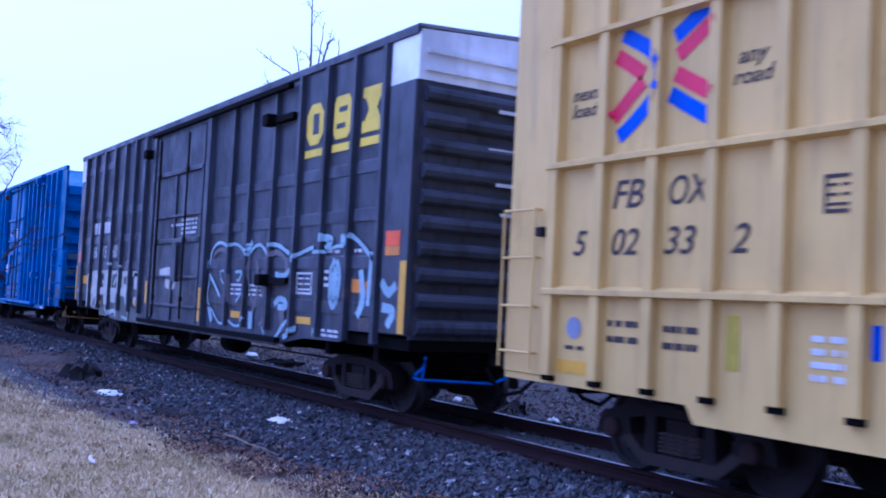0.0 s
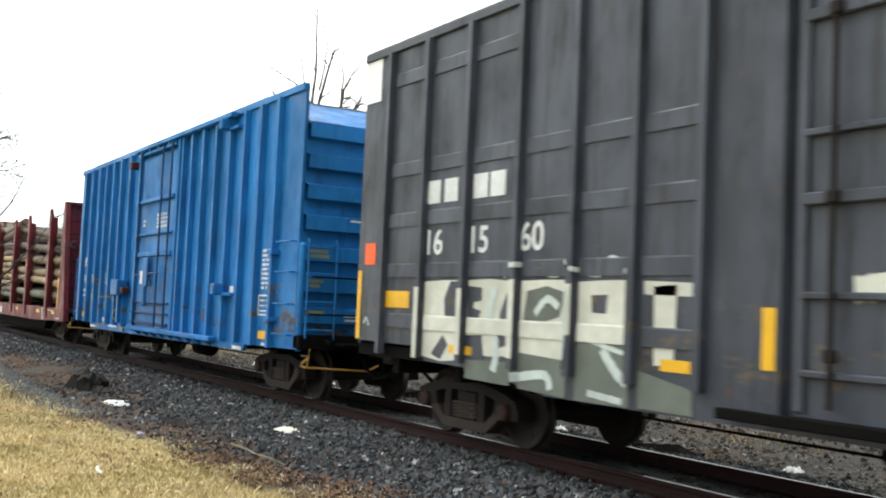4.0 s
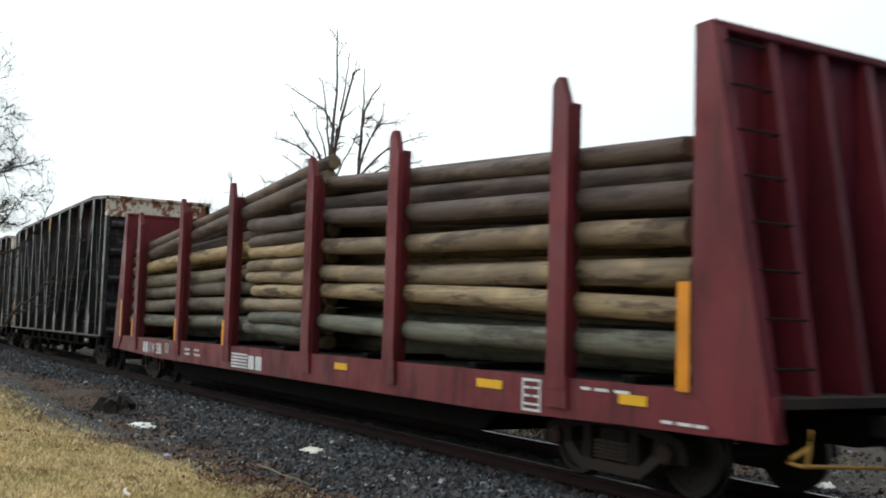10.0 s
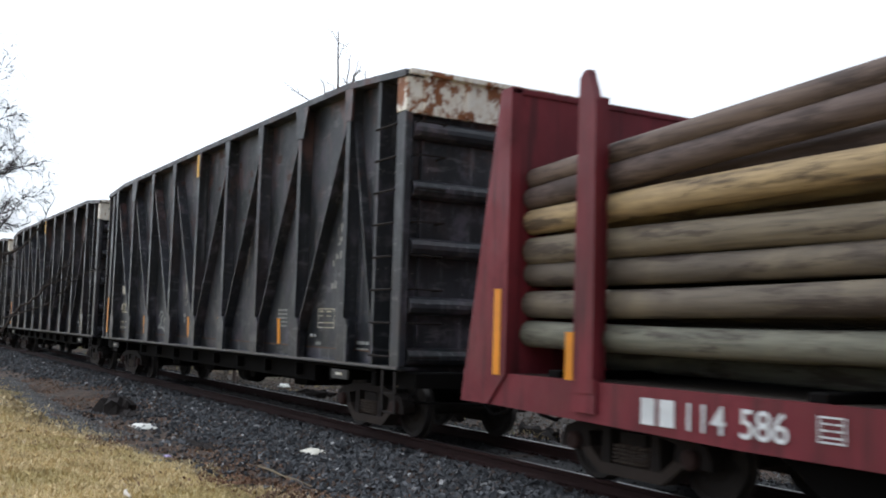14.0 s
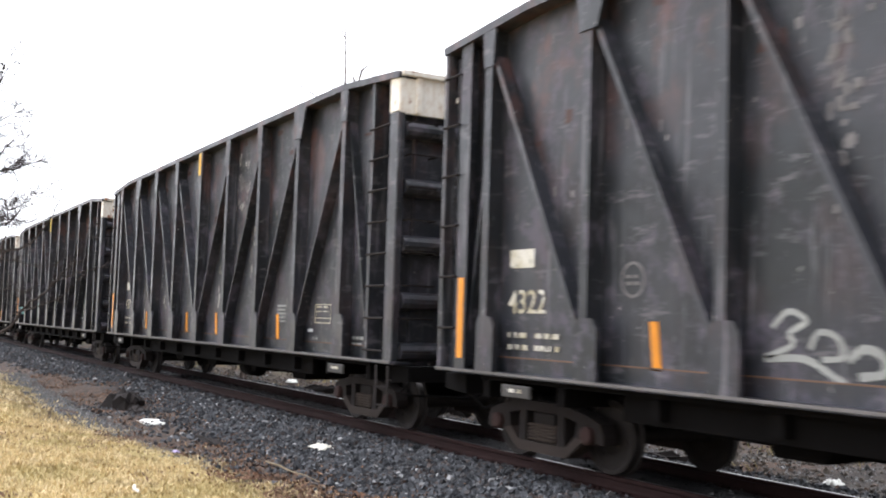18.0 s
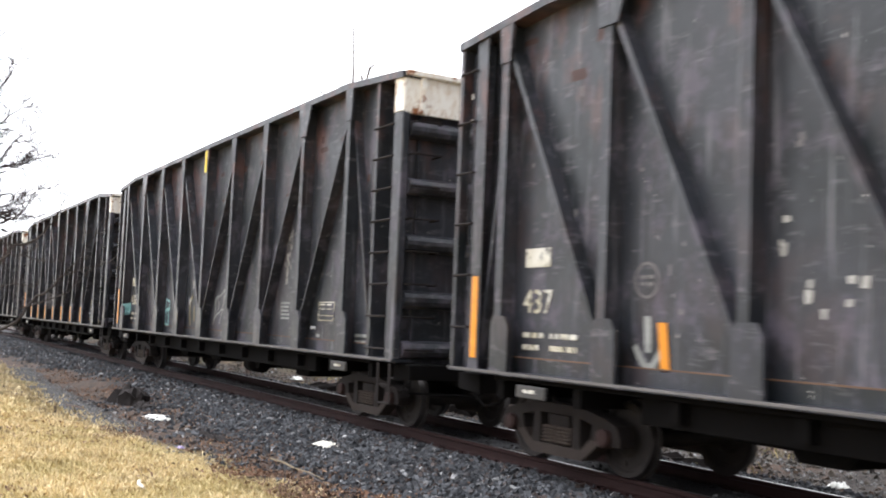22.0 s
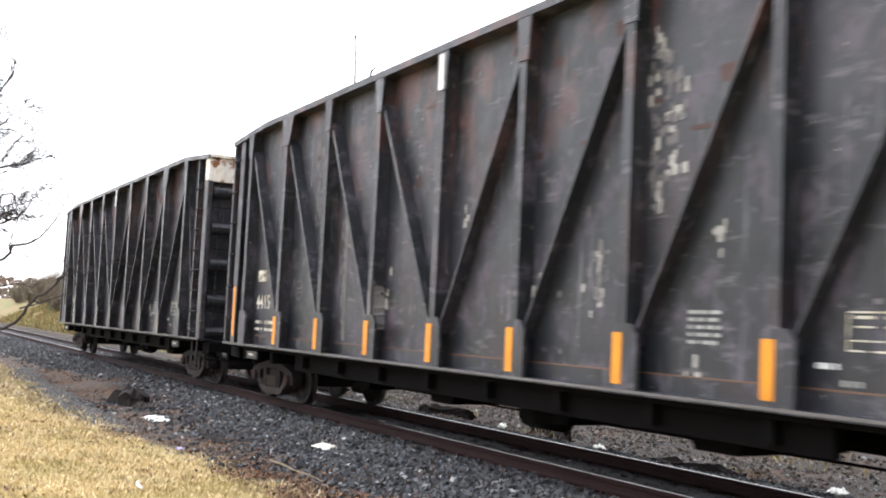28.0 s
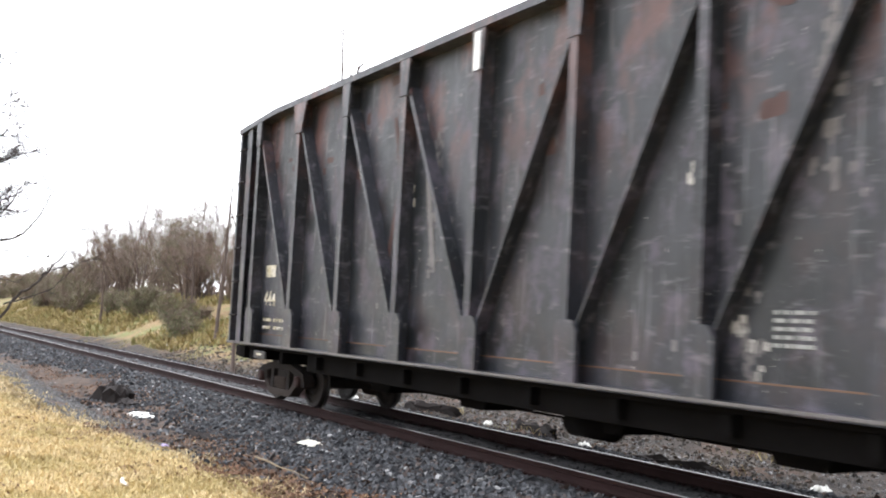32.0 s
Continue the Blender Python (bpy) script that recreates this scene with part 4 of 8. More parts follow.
    # emblem of crossed arms: blue and red bars, over posts and panels
    ps = [g(x) for x in posts]
    for k, (pts, m) in enumerate((
            ([(-7.38, 4.3), (-7.16, 4.18), (-6.97, 4.05), (-6.85, 3.84), (-6.95, 3.62), (-7.16, 3.44), (-7.4, 3.29)], M_LOGO_BLUE),
            ([(-7.46, 4.1), (-7.26, 3.98), (-7.08, 3.86)], M_LOGO_RED), ([(-7.08, 3.8), (-7.26, 3.66), (-7.48, 3.48)], M_LOGO_RED),
            ([(-6.68, 4.14), (-6.46, 4.26), (-6.2, 4.4)], M_LOGO_BLUE), ([(-6.64, 3.96), (-6.42, 4.09), (-6.16, 4.24)], M_LOGO_RED),
            ([(-6.66, 3.8), (-6.44, 3.68), (-6.16, 3.53)], M_LOGO_RED), ([(-6.72, 3.62), (-6.48, 3.48), (-6.22, 3.34)], M_LOGO_BLUE))):
        s = stroke([(g(a), b) for a, b in pts], 0.15, ps, 0.05, 0.09, -W - 0.006, seed=k, uneven=0.0)
        piece("emblem_arm", s.mesh("emblem_arm", m), car, label="blue painted bar" if m is M_LOGO_BLUE else "red painted bar")
    framed(car, g(-5.03), g(-4.74), 2.44, 2.74, M_LETTER_DARK)
    decal(car, "reflector", [(g(-8.2), g(-7.72), 0.96, 1.09)], M_YELLOW, label="yellow reflector")
    decal(car, "reflector", [(g(-5.95), g(-5.82), 1.16, 1.62)], plain("olive_reflector", (0.5, 0.4, 0.02), 0.5), label="faded yellow upright reflector")
    text_bars(car, g(-7.45), 1.52, 0.45, 2, M_LETTER_DARK, 0.15, 0.06, seed=3)
    text_bars(car, g(-6.7), 1.5, 0.45, 2, M_LETTER_DARK, 0.15, 0.06, seed=4)
    text_bars(car, g(-5.1), 1.5, 0.4, 4, M_LETTER_WHITE, 0.1, 0.05, seed=5)
    decal(car, "blue_patch", [(g(-4.58), g(-4.5), 1.34, 1.6)], M_LOGO_BLUE)
    s = Shape().tube([(0, 0, 0), (0, -0.004, 0)], 0.11, 18)
    piece("round_emblem", s.mesh("round_emblem", M_FADED_BLUE), car, (g(-7.95), -W - 0.006, 1.42))
    text_bars(car, g(-8.08), 1.24, 0.3, 1, M_LETTER_DARK, seed=6)


build_tan_boxcar()

# ---- the dark blue boxcar with graffiti ----


def build_navy_boxcar():
    F, L = -11.3, 18.8
    car = new_car("boxcar", "grimy dark blue boxcar with yellow letter shapes and pale graffiti", "boxcar", F)
    g = lambda x: x - F
    out = [(0, 1.15), (-1.78, 1.14), (-1.9, 0.96), (-3.2, 0.94), (-4.4, 0.76), (-L + 4.4, 0.76), (-L + 3.2, 0.94), (-L + 1.9, 0.97), (-L + 1.78, 1.14), (-L, 1.15), (-L, 5.2), (0, 5.2)]
    car_shell(car, out, 5.22, M_NAVY, M_ROOF)
    posts = [-12.1, -13.0, -13.9, -14.87, -15.85, -16.9, -17.8, -23.5, -24.36, -25.27, -26.25, -27.3, -28.3, -29.3]
    me = post_mesh(1.0, 5.1, 0.11, 0.09, M_NAVY)
    for x in posts:
        piece("side_post", me, car, (g(x), 0, 0))
    wide = post_mesh(0.85, 5.1, 0.24, 0.11, M_NAVY, "door_post")
    for x in (-19.08, -22.68):
        piece("door_post", wide, car, (g(x), 0, 0))
    # pressed ribs between the posts
    bays = list(zip(sorted(posts)[:-1], sorted(posts)[1:])) + [(-12.1, -11.95), (-19.0, -17.8)]
    rib = {}
    for a, b in bays:
        if b - a > 1.5 or b - a < 0.3:
            continue
        for z in (3.41, 2.73, 2.06, 1.4) + ((4.65,) if a < -27 else ()):
            s = Shape().prism([(-W, z - 0.035), (-W - 0.022, z - 0.04), (-W - 0.018, z + 0.125), (-W - 0.01, z + 0.142), (-W, z + 0.145)], "x", g(a) + 0.08, g(b) - 0.08)
            piece("panel_rib", s.mesh("panel_rib", M_GRAFFITI_WHITE if z == 1.4 and -28.5 < a < -25.0 else M_NAVY), car)
    # sliding door in its frame
    d = Shape().box(g(-22.45), g(-19.3), -W - 0.05, -W, 0.9, 4.95, cut=0.015)
    door = piece("door", d.mesh("door", M_NAVY), car, label="dark weathered sliding door with lock rods")
    for z, h in ((4.05, 0.05), (3.12, 0.03), (2.6, 0.05), (1.85, 0.03), (1.25, 0.03)):
        piece("door_beam", Shape().box(g(-22.4), g(-19.35), -W - 0.11, -W - 0.05, z - h, z + h, cut=0.012).mesh("door_beam", M_NAVY), door)
    for x in (-22.42, -21.05, -19.38):
        piece("door_stile", Shape().box(g(x) - 0.05, g(x) + 0.05, -W - 0.09, -W - 0.05, 0.95, 4.9 if x != -21.05 else 4.02, cut=0.01).mesh("door_stile", M_NAVY), door)
    for x in (-22.1, -20.2):
        piece("lock_rod", Shape().tube([(g(x), -W - 0.13, 1.0), (g(x), -W - 0.13, 4.8)], 0.024, 6).mesh("lock_rod", M_TRUCK), door)
        for z in (1.4, 2.6, 4.05):
            piece("rod_bracket", Shape().box(g(x) - 0.05, g(x) + 0.05, -W - 0.16, -W - 0.1, z - 0.05, z + 0.05, cut=0.01).mesh("rod_bracket", M_TRUCK), door)
    piece("door_handle", Shape().prism([(g(-20.85), 1.75), (g(-20.85), 2.5), (g(-20.78), 2.56), (g(-20.62), 2.56), (g(-20.55), 2.5), (g(-20.55), 1.75)], "y", -W - 0.17, -W - 0.1).mesh("door_handle", M_NAVY), door, label="dark upright lock lever")
    for z in (5.0, 0.86):
        s = Shape().box(g(-22.8 if z > 2 else -23.2), g(-15.2), -W - 0.16, -W - 0.06, z - 0.04, z + 0.05, cut=0.01)
        piece("door_track", s.mesh("door_track", M_UNDER), car, label="rusty steel door track")
    for x, z in ((-15.9, 4.5), (-15.85, 1.82), (-22.95, 4.6)):
        s = Shape().box(g(x) - 0.12, g(x) + 0.12, -W - 0.26, -W - 0.08, z - 0.1, z + 0.1, cut=0.02)
        s.box(g(x) + 0.1, g(x) + (0.85 if x > -20 else 0.1), -W - 0.12, -W, z - 0.05, z + 0.05)
        piece("door_stop", s.mesh("door_stop", M_UNDER), car)
    # white upper corners and end band
    for x0, x1 in ((-0.72, 0.012), (-L - 0.012, -L + 0.45)):
        for side in (-1, 1):
            s = Shape().box(x0, x1, side * (W + 0.012), side * W, 4.5, 5.12)
            piece("white_corner", s.mesh("white_corner", M_WHITE), car, label="white painted upper corner")
    barred_end(car, 0, 1.1, 4.5, 10, M_NAVY, 1)
    barred_end(car, -L, 1.1, 4.5, 10, M_NAVY, -1)
    for x, sg in ((0, 1), (-L, -1)):
        e = Shape()
        e.prism([(-W, 4.5), (W, 4.5), (W, 5.16), (0, 5.26), (-W, 5.16)], "x", x - sg * 0.05, x + sg * 0.02)
        e.box(x, x + sg * 0.06, -W + 0.1, W - 0.1, 4.62, 4.68)
        e.box(x, x + sg * 0.06, -W + 0.1, W - 0.1, 4.86, 4.92)
        piece("end_band", e.mesh("end_band", M_WHITE), car, label="white painted upper end wall")
    s = Shape()
    for i, (z, a, b) in enumerate(((4.2, -0.3, 0.5), (3.66, -0.45, 0.5), (3.2, -0.3, 0.5), (2.8, -0.2, 0.2))):
        s.box(0.085, 0.095, a, b, z, z + 0.05)
    piece("stencilled_text", s.mesh("stencilled_text", M_LETTER_WHITE), car)["kind"] = "stuff"
    s = Shape().box(g(-11.98), g(-11.3), -W - 0.04, -W, 1.16, 4.5, cut=0.01)
    piece("corner_plate", s.mesh("corner_plate", M_NAVY), car)
    add_underframe(car, L)
    add_couplers(car, L, (M_BLUE_ROD, None))
    add_bogie(car, -2.2)
    add_bogie(car, -L + 2.2)
    # large yellow shapes with bars under them
    y = -W - 0.008
    for x0, x1, z0, z1, kind in ((-14.72, -14.12, 3.95, 4.6, 0), (-13.75, -13.2, 3.95, 4.6, 1), (-12.83, -12.2, 3.95, 4.6, 2)):
        s = Shape()
        X = lambda u: g(x0 + (x1 - x0) * u)
        Z = lambda u: z0 + (z1 - z0) * u
        gaps = []
        if kind == 0:      # a rounded block with an upright slot
            ol = [(0.0, 0.25), (0.25, 0.0), (0.75, 0.0), (1, 0.25), (1, 0.75), (0.75, 1), (0.25, 1), (0.0, 0.75)]
            gaps = [(0.4, 0.75, 0.25, 0.75)]
        elif kind == 1:    # a rounded block with two level slots
            ol = [(0.0, 0.15), (0.15, 0.0), (0.85, 0.0), (1, 0.15), (1, 0.85), (0.85, 1), (0.15, 1), (0.0, 0.85)]
            gaps = [(0.2, 0.7, 0.24, 0.36), (0.3, 0.8, 0.62, 0.74)]
        else:              # an hourglass
            ol = [(0, 0), (1, 0), (1, 0.25), (0.85, 0.27), (0.68, 0.5), (0.85, 0.75), (1, 0.78), (1, 1), (0, 1), (0, 0.78), (0.15, 0.75), (0.32, 0.5), (0.15, 0.27), (0, 0.25)]
        s.prism([(X(u), Z(w)) for u, w in ol], "y", y - 0.003, y)
        s.box(g(x0 - 0.02), g(x1), y - 0.003, y, 3.76, 3.88)
        piece("yellow_shape", s.mesh("yellow_shape", M_LETTER_YELLOW), car, label="large yellow painted shape over a bar")
        for u0, u1, w0, w1 in gaps:
            decal(car, "dark_slot", [(X(u0), X(u1), Z(w0), Z(w1))], M_NAVY, y - 0.005)
    for a in (-28.25, -27.85, -27.2, -26.85):
        decal(car, "owner_mark", [(g(a), g(a) + 0.3, 2.95, 3.24)], M_LETTER_WHITE, label="white painted bar")
    for text, a in (("16", -28.23), ("15", -27.22), ("60", -26.18)):
        lettering(car, text, g(a) - 0.06, 2.31, 0.31, M_LETTER_WHITE, bold=0.02, label="white painted figures")
    # stickers and reflectors
    s = decal(car, "warning_sticker", [(g(-11.88), g(-11.5), 2.32, 2.52)], M_WARN, -W - 0.045, "red and orange sticker")
    decal(car, "warning_sticker", [(g(-11.88), g(-11.5), 2.19, 2.315)], M_ORANGE, -W - 0.045, "orange sticker")
    decal(car, "reflector", [(g(-11.46), g(-11.3), 1.17, 2.12)], M_YELLOW, -W - 0.048, "tall yellow reflector strip")
    decal(car, "reflector", [(g(-30.08), g(-29.97), 1.17, 2.12)], M_YELLOW, -W - 0.008, "tall yellow reflector strip")
    decal(car, "warning_sticker", [(g(-29.9), g(-29.6), 2.2, 2.5)], M_WARN, label="red and orange sticker")
    for a, b, c, d in ((-17.62, -17.06, 1.14, 1.26), (-14.72, -14.2, 1.16, 1.27), (-24.0, -23.6, 1.15, 1.26), (-27.6, -27.1, 1.1, 1.2), (-29.25, -28.62, 1.62, 1.84)):
        decal(car, "reflector", [(g(a), g(b), c, d)], M_YELLOW, label="yellow reflector")
    decal(car, "reflector", [(g(-19.15), g(-19.02), 1.25, 1.65), (g(-19.15), g(-19.02), 1.0, 1.22)], M_YELLOW, -W - 0.116, "upright yellow reflector")
    decal(car, "reflector", [(g(-22.75), g(-22.62), 1.25, 1.75)], M_YELLOW, -W - 0.116, "upright yellow reflector")
    decal(car, "faded_placard", [(g(-12.88), g(-12.6), 1.68, 1.87), (g(-12.5), g(-12.25), 1.66, 1.84)], M_ORANGE, label="faded orange placards")
    framed(car, g(-14.8), g(-14.23), 1.62, 1.96, M_LETTER_WHITE)
    text_bars(car, g(-21.3), 2.96, 0.7, 1, M_LETTER_WHITE, 0.09, 0.05, -W - 0.056, 11)
    text_bars(car, g(-20.6), 3.05, 0.95, 4, M_LETTER_WHITE, 0.09, 0.05, -W - 0.056, 12)
    text_bars(car, g(-13.8), 2.3, 0.5, 6, M_LETTER_WHITE, 0.1, 0.05, seed=13)
    text_bars(car, g(-12.85), 2.3, 0.35, 2, M_LETTER_WHITE, 0.1, 0.05, seed=14)
    text_bars(car, g(-17.7), 1.75, 0.6, 3, M_LETTER_WHITE, 0.08, 0.04, seed=15)
    text_bars(car, g(-16.8), 1.75, 0.6, 3, M_LETTER_WHITE, 0.08, 0.04, seed=16)
    text_bars(car, g(-13.8), 1.12, 0.6, 2, M_LETTER_WHITE, 0.07, 0.04, seed=17)
    # sprayed outlines
    ps = [g(x) for x in posts]
    grey = plain("grey_mauve_spray_paint", (0.16, 0.15, 0.165), 0.6, 0.0, 0.3, 6)
    lines = [([(-18.83, 2.1), (-18.76, 2.33), (-18.53, 2.48), (-18.21, 2.5), (-17.9, 2.41)], 0.06), ([(-17.9, 2.41), (-17.61, 2.47), (-17.26, 2.41), (-17.01, 2.26)], 0.06),
             ([(-16.85, 2.26), (-16.61, 2.39), (-16.37, 2.43), (-16.17, 2.36), (-16.05, 2.28)], 0.06), ([(-16.05, 2.36), (-15.81, 2.42), (-15.5, 2.39), (-15.25, 2.31), (-15.1, 2.26)], 0.07),
             ([(-14.87, 2.22), (-14.57, 2.28), (-14.2, 2.35)], 0.06), ([(-14.24, 2.28), (-13.93, 2.27), (-13.71, 2.28), (-13.51, 2.33), (-13.28, 2.35), (-13.04, 2.33)], 0.055),
             ([(-14.83, 2.23), (-15.0, 2.04), (-15.18, 1.93), (-15.37, 1.9), (-15.63, 1.93)], 0.09), ([(-16.71, 2.49), (-16.92, 2.28)], 0.13), ([(-18.96, 2.19), (-18.98, 2.03)], 0.08),
             ([(-18.81, 1.91), (-18.46, 1.69), (-18.2, 1.5)], 0.07), ([(-18.0, 1.87), (-18.05, 1.98), (-18.24, 1.96), (-18.19, 1.83), (-17.95, 1.72), (-17.85, 1.79)], 0.035),
             ([(-18.76, 1.32), (-18.57, 1.02)], 0.14), ([(-18.76, 1.87), (-18.86, 1.45), (-18.58, 1.24), (-18.17, 1.02), (-17.79, 1.03)], 0.045),
             ([(-17.46, 1.96), (-17.16, 1.96), (-17.25, 1.82), (-17.38, 1.82)], 0.05), ([(-17.05, 1.84), (-17.07, 1.64), (-17.36, 1.43)], 0.05), ([(-17.68, 1.08), (-17.36, 1.0), (-17.03, 1.04), (-16.84, 1.17)], 0.045),
             ([(-16.63, 1.28), (-16.61, 0.98)], 0.19), ([(-15.6, 1.43), (-15.4, 1.53), (-15.16, 1.49), (-15.11, 1.41), (-15.45, 1.39)], 0.1),
             ([(-16.09, 1.04), (-15.89, 0.88), (-15.52, 0.88), (-15.24, 1.09), (-14.96, 1.23)], 0.06), ([(-15.18, 0.91), (-14.95, 1.0), (-14.69, 1.09)], 0.09), ([(-14.11, 1.02), (-13.89, 1.1)], 0.07),
             ([(-13.43, 2.16), (-13.55, 1.97), (-13.55, 1.65), (-13.45, 1.46), (-13.3, 1.6), (-13.26, 1.92), (-13.37, 2.14)], 0.1), ([(-13.42, 2.05), (-13.42, 1.55)], 0.2),
             ([(-13.9, 2.49), (-13.58, 2.44), (-13.79, 2.3)], 0.12), ([(-13.28, 2.45), (-13.04, 2.44), (-13.14, 2.17)], 0.12),
             ([(-12.95, 2.5), (-12.6, 2.35), (-12.2, 2.1)], 0.07), ([(-12.6, 2.0), (-12.5, 1.6), (-12.65, 1.35)], 0.14), ([(-12.3, 2.25), (-12.35, 1.5)], 0.1),
             ([(-11.95, 1.85), (-11.75, 1.7), (-11.55, 1.8)], 0.14), ([(-11.9, 1.5), (-11.6, 1.45), (-11.75, 1.25)], 0.13)]
    dull = [([(-18.7, 2.14), (-18.59, 2.3), (-18.28, 2.38), (-17.96, 2.31), (-17.87, 2.09), (-18.01, 1.92)], 0.07), ([(-17.75, 1.92), (-17.71, 1.41)], 0.05), ([(-16.79, 2.32), (-16.79, 1.81), (-16.55, 1.42)], 0.06),
            ([(-16.05, 2.28), (-16.02, 1.27), (-16.23, 1.07)], 0.07), ([(-15.96, 2.22), (-15.6, 2.29), (-15.24, 2.17), (-15.18, 1.97)], 0.09), ([(-15.3, 1.35), (-15.2, 1.0)], 0.2), ([(-16.5, 2.2), (-16.35, 1.7), (-16.6, 1.2)], 0.08)]
    for k, (pts, w) in enumerate(dull):
        s = stroke([(g(a), b) for a, b in pts], w, ps, 0.052, 0.07, -W - 0.0235, seed=60 + k)
        piece("graffiti_stroke", s.mesh("graffiti_stroke", grey), car, label="faded grey sprayed line")
    for k, (pts, w) in enumerate(lines):
        yy = -W - (0.044 if pts[0][0] > -11.99 else 0.0245)
        s = stroke([(g(a), b) for a, b in pts], w, ps, 0.052, 0.07, yy, seed=k)
        piece("graffiti_stroke", s.mesh("graffiti_stroke", M_GRAFFITI), car, label="pale blue sprayed line")
    # the off-white piece on the rear bays: a filled ground, open dark shapes in it, a green-grey fade below
    r = random.Random(4)
    fade = plain("green_grey_spray_paint", (0.12, 0.135, 0.12), 0.6, 0.0, 0.35, 4)
    pale = plain("mint_white_spray_paint", (0.5, 0.56, 0.55), 0.6, 0.0, 0.3, 7)

    def patch(name, pts, mat, depth, label=""):
        s = Shape().prism([(g(a) + r.uniform(-0.015, 0.015), b + r.uniform(-0.015, 0.015)) for a, b in pts], "y", -W - 0.003 - depth, -W - 0.002)
        return piece(name, s.mesh(name, mat), car, label=label)

    for a, b, low in ((-28.3, -27.3, 1.0), (-27.3, -26.25, 1.1), (-26.25, -25.27, 1.12), (-25.27, -24.36, 1.42)):
        u, w = a + 0.07, b - 0.07
        m = (u + w) / 2
        patch("graffiti_block", [(u, low + 0.04), (m, low), (w, low + 0.03), (w, 1.97), (m, 1.99), (u, 1.97)], M_GRAFFITI_WHITE, 0.002, "off-white sprayed ground")
        # paint on the face of the post as well
        s = Shape().box(g(a) - 0.05, g(a) + 0.05, -W - 0.096, -W - 0.091, low, 1.95 + r.uniform(-0.08, 0.05))
        piece("graffiti_block", s.mesh("graffiti_block", M_GRAFFITI_WHITE), car)
    for pts in (((-27.72, 1.5), (-27.6, 1.52), (-27.38, 1.5), (-27.38, 1.97), (-27.62, 1.96), (-27.75, 1.75)),
                ((-27.23, 1.5), (-27.0, 1.48), (-26.95, 1.62), (-27.1, 1.66), (-27.08, 1.72), (-26.92, 1.74), (-26.95, 1.88), (-27.23, 1.9)),
                ((-26.62, 1.2), (-26.4, 1.25), (-26.33, 1.6), (-26.4, 1.9), (-26.55, 1.62)),
                ((-27.23, 1.08), (-26.85, 1.05), (-26.9, 1.36), (-27.23, 1.34)),
                ((-24.98, 1.66), (-24.76, 1.66), (-24.76, 1.84), (-24.98, 1.84)),
                ((-28.0, 1.08), (-27.8, 1.02), (-27.62, 1.2), (-27.75, 1.3))):
        patch("graffiti_gap", pts, M_NAVY, 0.005)
    for pts in (((-26.1, 1.55), (-25.9, 1.5), (-25.5, 1.6), (-25.38, 1.85), (-25.7, 1.92), (-26.05, 1.85)), ((-26.18, 0.8), (-25.34, 0.78), (-25.34, 1.16), (-26.18, 1.18)),
                ((-25.2, 0.78), (-24.43, 0.77), (-24.43, 1.36), (-24.8, 1.44), (-25.2, 1.38)), ((-27.23, 0.84), (-26.33, 0.8), (-26.33, 1.06), (-27.23, 1.04)), ((-24.29, 0.78), (-23.6, 0.78), (-23.6, 1.0), (-24.29, 1.12))):
        patch("graffiti_fade", pts, fade, 0.006, "green-grey sprayed fade")
    for pts, wd in (([(-26.5, 2.02), (-26.3, 2.14), (-25.9, 2.12), (-25.6, 2.03), (-25.3, 2.16)], 0.06), ([(-25.25, 2.1), (-24.9, 2.03), (-24.7, 2.2), (-24.4, 2.05)], 0.05), ([(-25.9, 1.62), (-25.7, 1.78), (-25.5, 1.7)], 0.08),
                    ([(-26.65, 1.9), (-26.75, 1.6), (-26.6, 1.2), (-26.65, 0.95)], 0.12), ([(-25.3, 1.9), (-25.33, 1.2), (-25.4, 1.05)], 0.07), ([(-24.8, 1.3), (-24.6, 1.1), (-24.45, 1.0)], 0.1), ([(-25.0, 1.38), (-24.5, 1.28)], 0.05),
                    ([(-26.2, 0.92), (-25.7, 0.98), (-25.6, 0.84)], 0.1), ([(-25.0, 0.86), (-24.5, 0.82)], 0.07), ([(-27.9, 1.5), (-27.5, 1.46)], 0.04), ([(-29.15, 1.44), (-28.85, 1.42), (-28.75, 1.37)], 0.06), ([(-29.85, 1.38), (-29.78, 1.46), (-29.7, 1.36)], 0.04)):
        s = stroke([(g(a), b) for a, b in pts], wd, ps, 0.06, 0.09, -W - 0.0115, seed=int(-100 * pts[0][0]))
        piece("graffiti_stroke", s.mesh("graffiti_stroke", pale), car, label="pale sprayed line")
    patch("graffiti_block", [(-24.1, 1.2), (-23.85, 1.22), (-23.82, 1.95), (-24.12, 1.93)], M_GRAFFITI_WHITE, 0.004)
    patch("graffiti_block", [(-24.25, 1.84), (-23.6, 1.84), (-23.6, 1.95), (-24.25, 1.96)], M_GRAFFITI_WHITE, 0.004)
    s = stroke([(g(-21.95), 1.9), (g(-21.2), 1.95), (g(-20.9), 1.7), (g(-21.5), 1.72)], 0.2, seed=8, y=-W - 0.058)
    piece("graffiti_block", s.mesh("graffiti_block", M_GRAFFITI_WHITE), car)


build_navy_boxcar()

# ---- the bright blue boxcar ----


